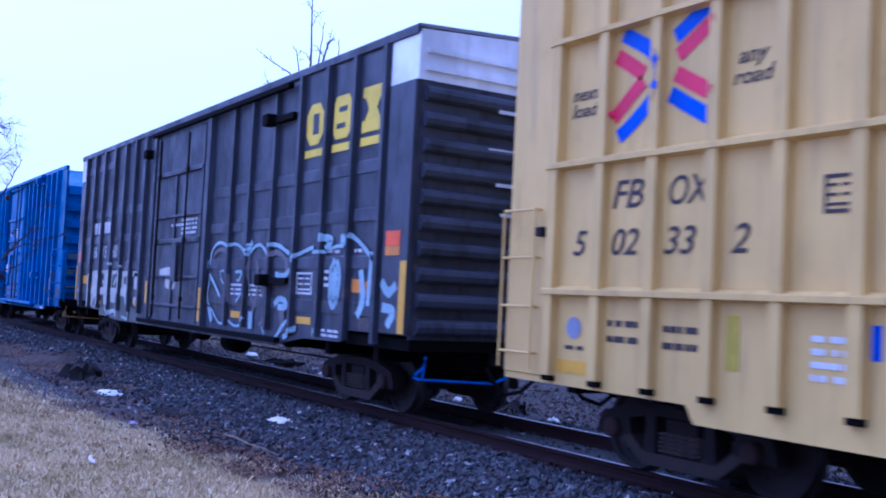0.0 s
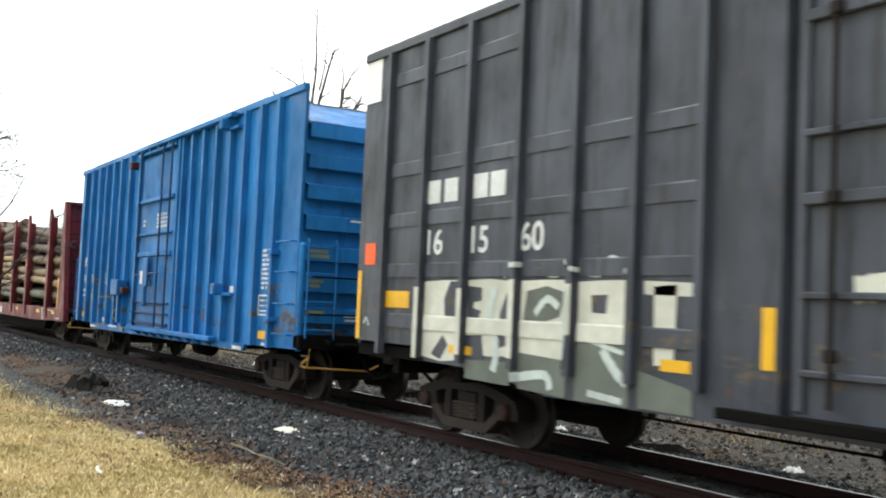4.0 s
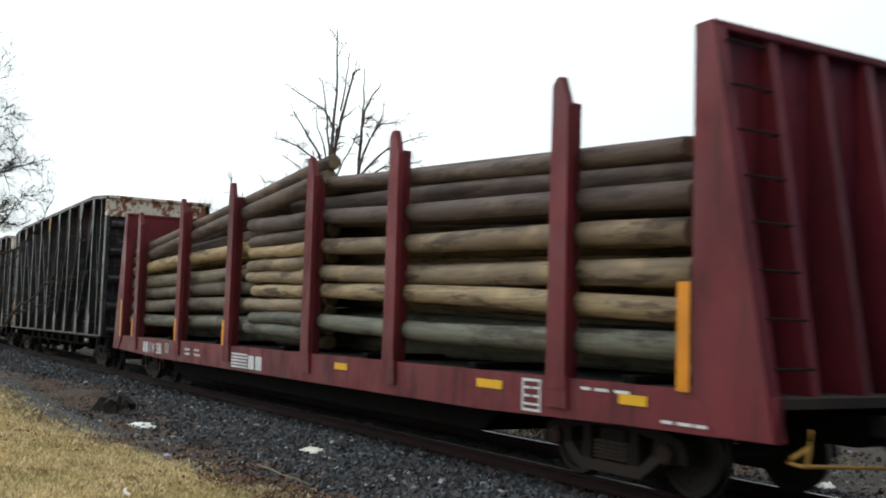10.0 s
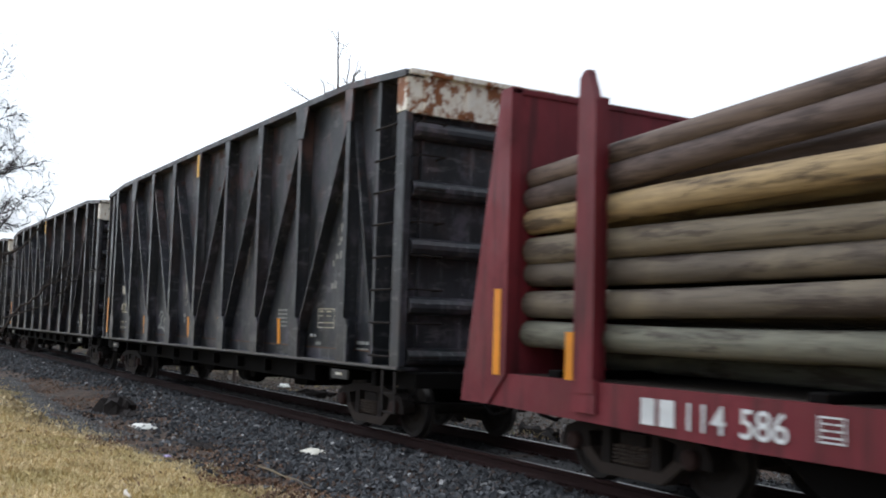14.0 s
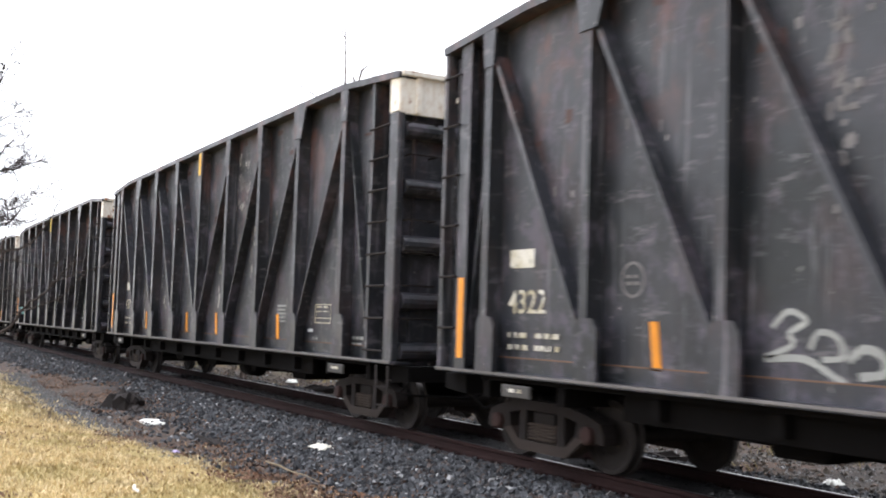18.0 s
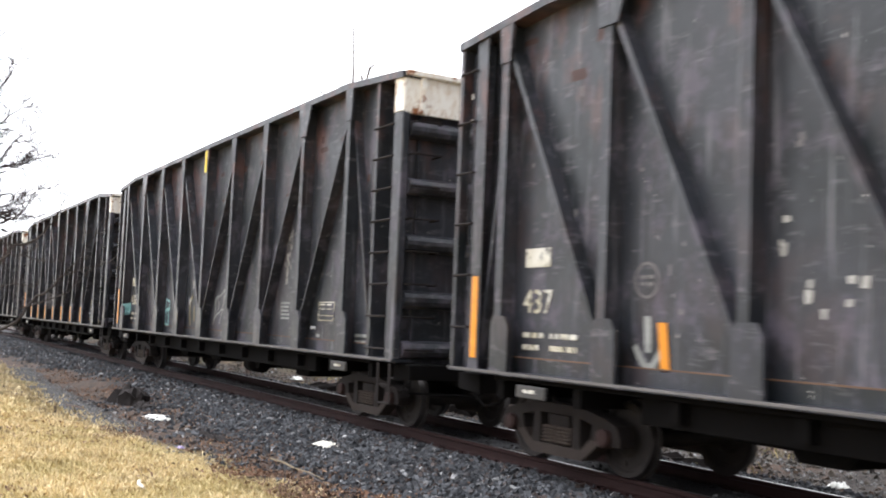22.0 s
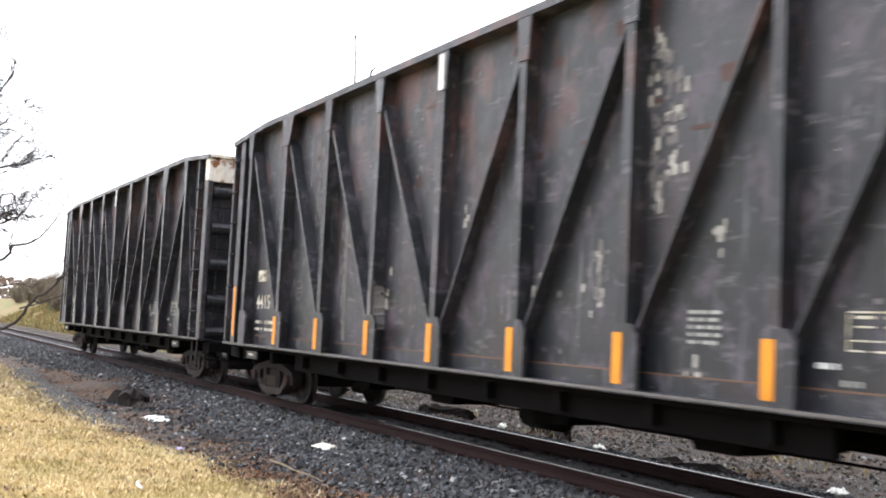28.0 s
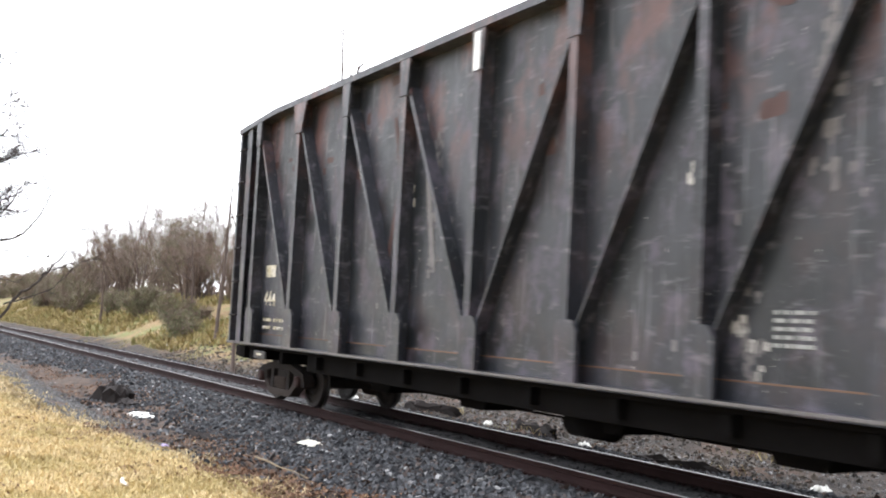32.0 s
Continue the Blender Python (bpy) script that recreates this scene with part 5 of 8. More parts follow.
def build_blue_boxcar():
    F, L = -32.25, 15.8
    car = new_car("boxcar", "bright blue high-sided boxcar with a sliding door and rust scrapes", "boxcar", F)
    g = lambda x: x - F
    out = [(0, 0.88), (-2.15, 0.85), (-2.25, 0.73), (-L + 1.95, 0.7), (-L + 1.85, 0.84), (-L, 0.86), (-L, 5.2), (0, 5.2)]
    car_shell(car, out, 5.2, M_BLUE, M_ROOF, 1.6, 0.02)
    for x, sg in ((0, 1), (-L, -1)):
        s = Shape().prism([(x + sg * 0.1, 4.53), (x - sg * 1.62, 5.12), (x - sg * 1.62, 5.2), (x + sg * 0.1, 4.57)], "y", -W + 0.06, W - 0.06)
        piece("roof_end", s.mesh("roof_end", M_BLUE), car, label="blue sheet sloping down to the end wall")
    posts = [-33.15, -33.93, -34.72, -35.46, -36.24, -37.0, -37.72, -38.32, -42.5, -43.36, -44.12, -44.88, -45.6, -46.45, -47.3]
    me = post_mesh(0.86, 5.08, 0.12, 0.11, M_BLUE)
    for x in posts:
        piece("side_post", me, car, (g(x), 0, 0))
    wide = post_mesh(0.8, 5.1, 0.2, 0.11, M_BLUE, "door_post")
    for x in (-38.6, -41.6):
        piece("door_post", wide, car, (g(x), 0, 0))
    d = Shape().box(g(-41.4), g(-38.75), -W - 0.06, -W, 0.9, 4.85, cut=0.015)
    door = piece("door", d.mesh("door", M_BLUE), car, label="blue sliding plug door with lock rods and lever")
    for z, h in ((4.95, 0.05), (3.82, 0.06), (3.04, 0.035), (2.58, 0.07), (1.48, 0.03), (1.25, 0.03), (1.02, 0.04)):
        piece("door_beam", Shape().box(g(-41.62), g(-38.7), -W - 0.15, -W - 0.06, z - h * 0.7, z + h * 0.7, cut=0.012).mesh("door_beam", M_BLUE if z > 2 else M_LOCK), door)
    for x in (-41.25, -39.5, -38.85):
        piece("lock_rod", Shape().tube([(g(x), -W - 0.17, 0.95), (g(x), -W - 0.17, 5.0)], 0.024, 6).mesh("lock_rod", M_LOCK), door)
    piece("lock_bar", Shape().tube([(g(-41.2), -W - 0.17, 2.1), (g(-39.4), -W - 0.17, 2.15)], 0.022, 6).mesh("lock_bar", M_LOCK), door)
    lever = Shape().box(g(-40.55), g(-40.2), -W - 0.2, -W - 0.12, 1.85, 2.5, cut=0.02)
    lever.box(g(-40.45), g(-40.28), -W - 0.22, -W - 0.14, 1.4, 1.86, cut=0.02)
    lv = piece("lock_lever", lever.mesh("lock_lever", M_BLUE), door)
    decal(car, "paper_label", [(g(-40.68), g(-40.48), 1.9, 2.2)], M_LETTER_WHITE, -W - 0.205, "white paper label on the lever")
    # the rails the door rolls on
    for z, x1 in ((5.08, -35.2), (0.87, -35.8)):
        s = Shape().box(g(-41.7), g(x1), -W - 0.19, -W - 0.05, z - 0.045, z + 0.05, cut=0.012)
        piece("door_track", s.mesh("door_track", M_BLUE), car, label="blue steel door track")
    for x in (-41.3, -40.7, -40.0, -39.2):
        piece("door_hanger", Shape().box(g(x), g(x + 0.08), -W - 0.17, -W - 0.06, 4.98, 5.12).mesh("door_hanger", M_BLUE), car)
    for k in range(9):
        x = -41.2 + 0.62 * k
        piece("track_bracket", Shape().prism([(-W, 0.72), (-W, 0.83), (-W - 0.15, 0.83)], "x", g(x), g(x) + 0.06).mesh("track_bracket", M_BLUE), car)
    for x, z in ((-35.42, 1.8), (-35.45, 4.9)):
        s = Shape().box(g(x) - 0.14, g(x) + 0.05, -W - 0.3, -W - 0.08, z - 0.09, z + 0.12, cut=0.02)
        s.box(g(x), g(x) + 0.5, -W - 0.14, -W, z - 0.1, z - 0.04)
        piece("door_stop", s.mesh("door_stop", M_BLUE), car)
    decal(car, "white_patch", [(g(-35.25), g(-35.05), 1.72, 1.88)], M_LETTER_WHITE, -W - 0.02)
    b = Shape().box(g(-42.95), g(-42.35), -W - 0.3, -W - 0.02, 1.62, 2.0, cut=0.02)
    b.box(g(-42.7), g(-42.55), -W - 0.2, -W - 0.05, 0.95, 1.62)
    b.box(g(-43.3), g(-42.95), -W - 0.22, -W - 0.02, 1.6, 1.75, cut=0.02)
    hb = piece("brake_box", b.mesh("brake_box", M_BLUE), car, label="blue steel box with a lever below it")
    piece("red_cap", Shape().box(g(-42.3), g(-42.08), -W - 0.24, -W - 0.06, 1.66, 1.82, cut=0.02).mesh("red_cap", M_RED_CAP), hb)
    piece("door_bumper", Shape().box(g(-42.15), g(-41.95), -W - 0.22, -W - 0.02, 4.68, 4.86, cut=0.02).mesh("door_bumper", M_RED_CAP), car)
    for x, sg in ((0, 1), (-L, -1)):
        ribbed_end(car, x, 0.95, 4.53, [1.3 + 0.5 * i for i in range(7)], 0.235, M_BLUE, sg, 0.15)
    s = Shape()
    for z, a, b2 in ((3.97, -0.2, 0.15), (3.9, -0.2, 0.1), (3.84, -0.15, 0.15), (3.49, -0.35, 0.3), (3.42, -0.4, 0.25), (3.36, -0.3, 0.3), (2.98, -0.7, 0.4), (2.9, -0.5, 0.3), (1.42, -0.75, -0.42), (1.35, -0.72, -0.45)):
        s.box(0.152, 0.156, a, b2, z, z + 0.035)
    piece("stencilled_text", s.mesh("stencilled_text", M_LETTER_WHITE), car)["kind"] = "stuff"
    olive = plain("faded_olive_stencil_paint", (0.2, 0.23, 0.16), 0.7, 0.0, 0.35, 9)
    for z, a, b2 in ((2.44, -1.4, -1.08), (2.36, -1.42, -1.05), (1.96, -1.4, -1.15), (1.88, -1.38, -1.2), (1.46, -1.4, -1.1)):
        piece("stencil_mark", Shape().box(0.152, 0.155, a, b2, z, z + 0.055).mesh("stencil_mark", olive), car)
    for y0 in (-W + 0.1, -W + 0.6):
        piece("ladder_stile", Shape().tube([(0.17, y0, 1.0), (0.2, y0, 1.1), (0.2, y0, 2.6), (0.15, y0, 2.66)], 0.018, 6).mesh("ladder_stile", M_BLUE), car)
    for side in (-1, 1):
        piece("corner_angle", Shape().box(0.0, 0.13, side * W, side * (W - 0.1), 0.85, 2.6, cut=0.03).mesh("corner_angle", M_BLUE), car)
    piece("crossover_step", Shape().box(0.05, 0.5, -0.9, 0.9, 0.95, 1.0, cut=0.01).mesh("crossover_step", M_UNDER), car)
    gear = Shape().box(0.1, 0.3, 0.1, 0.5, 1.55, 1.95, cut=0.04)
    gear.tube([(0.1, 0.3, 1.75), (0.36, 0.3, 1.75)], 0.09, 12)
    gear.box(0.06, 0.12, 0.0, 0.6, 1.35, 2.1)
    piece("brake_gear_box", gear.mesh("brake_gear_box", M_BLUE), car, label="blue hand brake housing")
    hoop = Shape().tube([(0.38, 0.3 + 0.28 * math.cos(a), 1.75 + 0.28 * math.sin(a)) for a in np.linspace(0, 6.283, 25)], 0.018, 6)
    for k in range(3):
        hoop.tube([(0.37, 0.3, 1.75), (0.38, 0.3 + 0.27 * math.cos(2.1 * k), 1.75 + 0.27 * math.sin(2.1 * k))], 0.012, 5)
    piece("brake_wheel", hoop.mesh("brake_wheel", M_UNDER), car)
    piece("brake_chain_rod", Shape().tube([(0.2, 0.3, 1.55), (0.2, 0.28, 0.8)], 0.02, 6).mesh("brake_chain_rod", M_UNDER), car)
    for y0 in (-1.1, -0.4, 0.9):
        piece("step_bracket", Shape().prism([(0.05, 0.98), (0.05, 1.08), (0.09, 1.08), (0.4, 1.02), (0.4, 0.98)], "y", y0, y0 + 0.05).mesh("step_bracket", M_UNDER), car)
    for y0, y1, z in ((-1.35, -0.2, 1.45), (-1.3, -0.5, 2.05)):
        piece("grab_iron", Shape().tube([(0.08, y0, z), (0.22, y0, z), (0.22, y1, z), (0.08, y1, z)], 0.016, 6).mesh("grab_iron", M_UNDER), car)
    piece("end_beam", Shape().box(-0.05, 0.2, -W, W, 0.88, 1.12, cut=0.02).mesh("end_beam", M_UNDER), car)
    for z in (1.2, 1.65, 2.1, 2.55):
        e = Shape().tube([(0.06, -W + 0.1, z), (0.2, -W + 0.1, z), (0.2, -W + 0.6, z), (0.06, -W + 0.6, z)], 0.014, 6)
        piece("rung", e.mesh("rung", M_BLUE), car)
    ladder(car, g(-32.95), g(-32.33), (1.1, 1.6, 2.12, 2.62), M_BLUE)
    for z in (1.32, 2.45):
        piece("bracket", Shape().box(g(-33.2), g(-33.0), -W - 0.16, -W, z - 0.04, z + 0.04, cut=0.01).mesh("bracket", M_BLUE), car)
    for z in (1.1, 1.6, 2.1, 2.6):
        e = Shape().tube([(-L - 0.02, -W + 0.02, z), (-L - 0.3, -W + 0.02, z), (-L - 0.3, -W + 0.5, z), (-L - 0.02, -W + 0.5, z)], 0.014, 6)
        piece("rung", e.mesh("rung", M_BLUE), car)
    e = Shape().tube([(-L - 0.3, -W + 0.02, 0.8), (-L - 0.3, -W + 0.02, 2.65)], 0.018, 6)
    piece("ladder_stile", e.mesh("ladder_stile", M_BLUE), car)
    add_underframe(car, L)
    add_couplers(car, L, (M_ROD_YELLOW, None))
    add_bogie(car, -1.6)
    add_bogie(car, -L + 1.6)
    for a, b in ((-47.2, -47.02), (-46.98, -46.74)):
        decal(car, "owner_mark", [(g(a), g(b), 2.4, 2.64)], M_LETTER_WHITE, label="white painted block")
    lettering(car, "90", g(-47.2), 1.92, 0.24, M_LETTER_WHITE, label="white painted figures")
    lettering(car, "76", g(-46.34), 1.92, 0.24, M_LETTER_WHITE, label="white painted figures")
    text_bars(car, g(-47.2), 1.76, 0.4, 2, M_LETTER_WHITE, 0.14, 0.07, seed=21)
    text_bars(car, g(-46.15), 1.76, 0.4, 2, M_LETTER_WHITE, 0.14, 0.07, seed=22)
    framed(car, g(-44.78), g(-44.45), 1.9, 2.18, M_LETTER_WHITE, t=0.02)
    text_bars(car, g(-33.74), 2.52, 0.55, 9, M_LETTER_WHITE, 0.08, 0.045, seed=23)
    framed(car, g(-33.84), g(-33.2), 1.38, 1.74, M_LETTER_WHITE)
    text_bars(car, g(-40.05), 3.5, 0.75, 4, M_LETTER_WHITE, 0.09, 0.06, -W - 0.066, 24)
    text_bars(car, g(-41.15), 3.4, 0.18, 2, M_LETTER_WHITE, 0.09, 0.06, -W - 0.066, 25)
    decal(car, "reflector", [(g(-33.78), g(-33.3), 0.98, 1.12)], M_YELLOW, label="yellow reflector")
    decal(car, "reflector", [(g(-47.22), g(-46.8), 0.98, 1.12)], M_YELLOW, label="yellow reflector")
    decal(car, "white_patch", [(g(-44.9), g(-44.5), 0.92, 1.02), (g(-44.1), g(-43.3), 0.8, 0.86), (g(-46.1), g(-45.5), 0.74, 0.79), (g(-35.0), g(-34.55), 0.74, 0.8), (g(-33.6), g(-33.2), 0.87, 0.92)], M_LETTER_WHITE)
    ps = [g(x) for x in posts]
    chalk = plain("chalky_blue_grey_wear", (0.14, 0.22, 0.3), 0.7, 0.0, 0.4, 5)
    for k, (pts, wd) in enumerate((([(-46.92, 1.41), (-46.82, 1.08)], 0.2), ([(-46.19, 1.61), (-46.09, 1.12)], 0.24), ([(-45.32, 1.93), (-45.3, 1.24)], 0.28), ([(-44.66, 1.48), (-44.6, 1.24)], 0.3))):
        s = stroke([(g(a), b3) for a, b3 in pts], wd, ps, 0.052, 0.11, -W - 0.003, seed=70 + k, uneven=0.5)
        piece("worn_patch", s.mesh("worn_patch", chalk), car, label="chalky worn patch")
    for k, (pts, wd) in enumerate((([(-44.79, 1.55), (-44.73, 1.78), (-44.49, 1.84), (-44.31, 1.76)], 0.035), ([(-44.98, 1.53), (-44.6, 1.58), (-44.14, 1.58), (-43.87, 1.5), (-43.74, 1.36), (-43.82, 1.28)], 0.04),
                                   ([(-43.87, 1.69), (-43.72, 1.86), (-43.56, 1.89), (-43.37, 1.82), (-43.25, 1.62), (-43.27, 1.38)], 0.035),
                                   ([(-43.32, 1.2), (-43.22, 1.34), (-43.04, 1.39), (-42.87, 1.33), (-42.84, 1.12), (-42.95, 0.98), (-43.18, 0.96), (-43.32, 1.05), (-43.32, 1.2)], 0.04), ([(-45.89, 2.0), (-45.67, 2.03), (-45.25, 1.97)], 0.04),
                                   ([(-45.03, 1.01), (-44.9, 0.85), (-44.59, 0.9)], 0.035), ([(-43.09, 0.85), (-42.87, 0.79), (-42.57, 0.78)], 0.08), ([(-45.95, 1.44), (-45.87, 1.13)], 0.05), ([(-43.13, 1.54), (-43.0, 1.45)], 0.09),
                                   ([(-43.87, 1.39), (-43.61, 1.21)], 0.08), ([(-44.7, 1.35), (-44.5, 1.45), (-44.35, 1.3)], 0.04))):
        s = stroke([(g(a), b3) for a, b3 in pts], wd, ps, 0.052, 0.11, -W - 0.0045, seed=k)
        piece("graffiti_stroke", s.mesh("graffiti_stroke", M_GRAFFITI_OCHRE if k % 4 else M_GRAFFITI_RUST), car, label="faded ochre sprayed line")


build_blue_boxcar()

# ---- the bulkhead flat car with logs ----


def build_log_flat():
    F, L = -49.65, 23.55
    car = new_car("bulkhead_flatcar", "oxide red bulkhead flatcar with tall side stakes", "flatcar", F)
    g = lambda x: x - F
    out = [(0, 0.74), (-1.9, 0.72), (-4.5, 0.66), (-L + 4.5, 0.66), (-L + 1.9, 0.72), (-L, 0.76), (-L, 1.12), (0, 1.12)]
    for side in (-1, 1):
        s = Shape().prism(out, "y", side * (W - 0.02), side * (W - 0.1))
        piece("side_sill", s.mesh("side_sill", M_RED), car, label="red side sill with painted marks")
    s = Shape().box(-L + 0.05, -0.05, -W + 0.1, W - 0.1, 1.02, 1.11)
    piece("deck", s.mesh("deck", M_TIE), car, label="dark wooden deck")
    for x, sg in ((0, 1), (-L, -1)):
        b = Shape()
        ix = x - sg * 0.85
        b.box(ix - sg * 0.02, ix - sg * 0.08, -W + 0.05, W - 0.05, 1.12, 4.45)
        wall = piece("bulkhead", b.mesh("bulkhead", M_RED), car, label="red steel bulkhead with ribs")
        for side in (-1, 1):
            s = Shape().prism([(ix - sg * 0.1, 1.12), (ix - sg * 0.1, 4.47), (ix + sg * 0.12, 4.47), (x, 0.75), (x - sg * 0.6, 0.75)], "y", side * (W + 0.01), side * (W - 0.14))
            piece("side_gusset", s.mesh("side_gusset", M_RED), wall, label="tapered red side plate")
        for y in (-0.75, -0.05, 0.65):
            s = Shape().prism([(ix, 1.1), (ix, 4.4), (ix + sg * 0.1, 4.4), (ix + sg * 0.62, 1.1)], "y", y - 0.06, y + 0.06)
            piece("rib", s.mesh("rib", M_RED), wall)
        s = Shape().box(ix - sg * 0.1, ix + sg * 0.13, -W, W, 4.4, 4.48, cut=0.01)
        piece("top_beam", s.mesh("top_beam", M_RED), wall)
        for i in range(8):
            z = 1.35 + 0.42 * i
            k = (4.47 - z) / 3.7
            xr = ix + sg * (0.14 + 0.7 * k)
            s = Shape().tube([(xr - sg * 0.08, -W + 0.12, z), (xr, -W + 0.12, z), (xr, -W + 0.62, z), (xr - sg * 0.1, -W + 0.62, z)], 0.013, 6)
            piece("rung", s.mesh("rung", M_TRUCK), wall)
    stakes = [-52.6, -56.47, -59.45, -63.45, -66.93, -70.8]
    for side in (-1, 1):
        for x in stakes:
            s = Shape()
            o = [(-0.17, 1.0), (-0.15, 4.3), (-0.07, 4.38), (0.0, 4.38), (0.13, 4.05), (0.16, 1.0)]
            s.prism(o, "y", side * (W + 0.03), side * (W - 0.06))
            s.prism([(-0.05, 0.75), (-0.05, 4.1), (0.05, 4.1), (0.05, 0.75)], "y", side * (W - 0.06), side * (W - 0.22))
            s.prism([(-0.19, 0.8), (-0.19, 1.14), (0.19, 1.14), (0.19, 0.8)], "y", side * (W + 0.02), side * (W - 0.03))
            piece("stake", s.mesh("stake", M_RED), car, (g(x), 0, 0), label="tall red steel stake with a cut top")
    y = -W + 0.01
    for x in (-70.96, -66.95, -63.55):
        decal(car, "reflector", [(g(x) - 0.13, g(x) + 0.0, 1.12, 1.62)], M_ORANGE, -W - 0.035, "yellow reflector on the stake")
    decal(car, "reflector", [(g(-50.78), g(-50.62), 1.1, 2.1)], M_ORANGE, -W - 0.016, "tall yellow reflector")
    decal(car, "reflector", [(g(-72.5), g(-72.36), 1.1, 2.1)], M_ORANGE, -W - 0.016, "tall yellow reflector")
    for a, b in ((-58.3, -57.85), (-54.2, -53.65), (-51.6, -51.2)):
        decal(car, "reflector", [(g(a), g(b), 0.92, 1.02)], M_YELLOW, y, "yellow reflector")
    # striped emblem and bars in place of the owner's initials
    decal(car, "striped_emblem", [(g(-63.15), g(-62.25), z, z + 0.035) for z in (0.72, 0.78, 0.84, 0.9, 0.96)], M_LETTER_WHITE, y, "white horizontal stripes")
    for a, b, c in ((-62.2, -61.88, 0.72), (-61.8, -61.48, 0.72), (-69.95, -69.76, 0.77), (-69.7, -69.5, 0.77)):
        decal(car, "owner_mark", [(g(a), g(b), c, c + 0.25)], M_LETTER_WHITE, y, "white painted block")
    for text, x in (("114", -69.4), ("586", -68.72)):
        lettering(car, text, g(x), 0.77, 0.25, M_LETTER_WHITE, y - 0.004, label="white painted figures")
    framed(car, g(-53.25), g(-52.9), 0.72, 1.08, M_LETTER_WHITE, y=y)
    framed(car, g(-67.9), g(-67.65), 0.82, 1.03, M_LETTER_WHITE, y=y, t=0.015)
    text_bars(car, g(-66.3), 0.98, 0.4, 2, M_LETTER_WHITE, 0.1, 0.05, y, 31)
    text_bars(car, g(-65.6), 0.98, 0.4, 2, M_LETTER_WHITE, 0.1, 0.05, y, 32)
    text_bars(car, g(-51.0), 0.82, 0.7, 1, M_LETTER_WHITE, 0.1, 0.03, y, 33)
    text_bars(car, g(-52.2), 1.05, 0.8, 1, M_LETTER_WHITE, 0.1, 0.03, y, 34)
    add_underframe(car, L, 0.38, 0.95)
    # sill made far wider than real, a black block filling the shaded gap below
    s = Shape().prism([(-4.1, 0.95), (-5.0, 0.34), (-L + 5.0, 0.34), (-L + 4.1, 0.95)], "y", -1.15, 1.15)
    piece("fishbelly_sill", s.mesh("fishbelly_sill", M_UNDER), car)
    add_couplers(car, L, (M_ROD_YELLOW, None), 0.84)
    add_bogie(car, -2.6)
    add_bogie(car, -L + 2.6)

    # the load, which rests on the deck between the stakes
    stack = thing("log_stack", "stack of long weathered barkless logs lying between red stakes", "logs", (F, TRACK_Y, 0), "loads of the freight train")
    CARS.append((stack, F))
    r = random.Random(12)

    def log(p, q, r0, r1, bend=0.04, wood=None):
        n = 9
        pts, rad = [], []
        ph, ph2 = r.uniform(0, 6), r.uniform(0, 6)
        for i in range(n):
            t = i / (n - 1)
            e = math.sin(math.pi * t)
            pts.append((p[0] + (q[0] - p[0]) * t, p[1] + (q[1] - p[1]) * t + bend * e * math.sin(ph + 3 * t), p[2] + (q[2] - p[2]) * t + bend * e * math.cos(ph2 + 3 * t)))
            rad.append((r0 + (r1 - r0) * t) * r.uniform(0.96, 1.04))
        pts[0:0] = [tuple(a - (b - a) * 0.012 for a, b in zip(pts[0], pts[1]))]
        rad[0:0] = [rad[0] * 0.82]
        pts.append(tuple(a + (a - b) * 0.012 for a, b in zip(pts[-1], pts[-2])))
        rad.append(rad[-1] * 0.82)
        s = Shape().tube(pts, rad, 14, cap=False)
        k = len(s.v)
        s.f += [tuple(range(14)), tuple(range(k - 14, k))]
        s.k += [1, 1]
        mid = (p[2] + q[2]) / 2
        me = s.mesh("log", wood if wood else M_LOG_GREY if mid > 3.0 else M_LOG_GREEN if mid < 1.75 else M_LOG, M_LOG_END)
        me.polygons.foreach_set("use_smooth", [len(f.vertices) == 4 for f in me.polygons])
        # origin at the log itself so that its grain follows it
        return piece("log", me, stack)

    jig = lambda w: r.uniform(-w, w)
    # the front pile: the outer column rests on its neighbours, the inner ones lie half a log lower
    front_rows = [(1.5, 1.66, 0.175), (1.84, 2.19, 0.16), (2.2, 2.49, 0.17), (2.6, 2.95, 0.165), (2.95, 3.46, 0.17), (3.42, 4.03, 0.135)]
    for k in range(7):
        yk = -1.24 + 0.41 * k
        for z0, z1, rr in front_rows:
            low = 0 if k < 3 else 0.15 + jig(0.04)
            end, z2 = (-60.15 - r.uniform(0, 0.15), z1) if k == 0 else (-62.5 - r.uniform(0, 0.3), z1 + 0.25 * (z1 - z0))
            log((g(-50.75 - r.uniform(0, 0.25)), yk + jig(0.02), z0 - low), (g(end), yk + jig(0.02), z2 - low), rr * r.uniform(0.8, 0.9) + (0.03 if k > 1 else 0), rr * 0.76)
        if k:
            log((g(-50.8), yk, 3.2), (g(-61.8), yk, 3.8), 0.15, 0.135)
        if k > 2:
            log((g(-63.4), yk, 1.31), (g(-72.2), yk, 1.33), 0.17, 0.16)
            log((g(-50.9), yk, 1.31), (g(-63.2), yk, 1.33), 0.17, 0.15)
            for z2, z3 in ((1.55, 1.76), (2.0, 2.28)):
                log((g(-51.5), yk, z2), (g(-62.4), yk, z3), 0.16, 0.15)
    log((g(-50.9), -0.75, 3.5), (g(-63.1), -0.7, 4.36), 0.11, 0.085, 0.02)
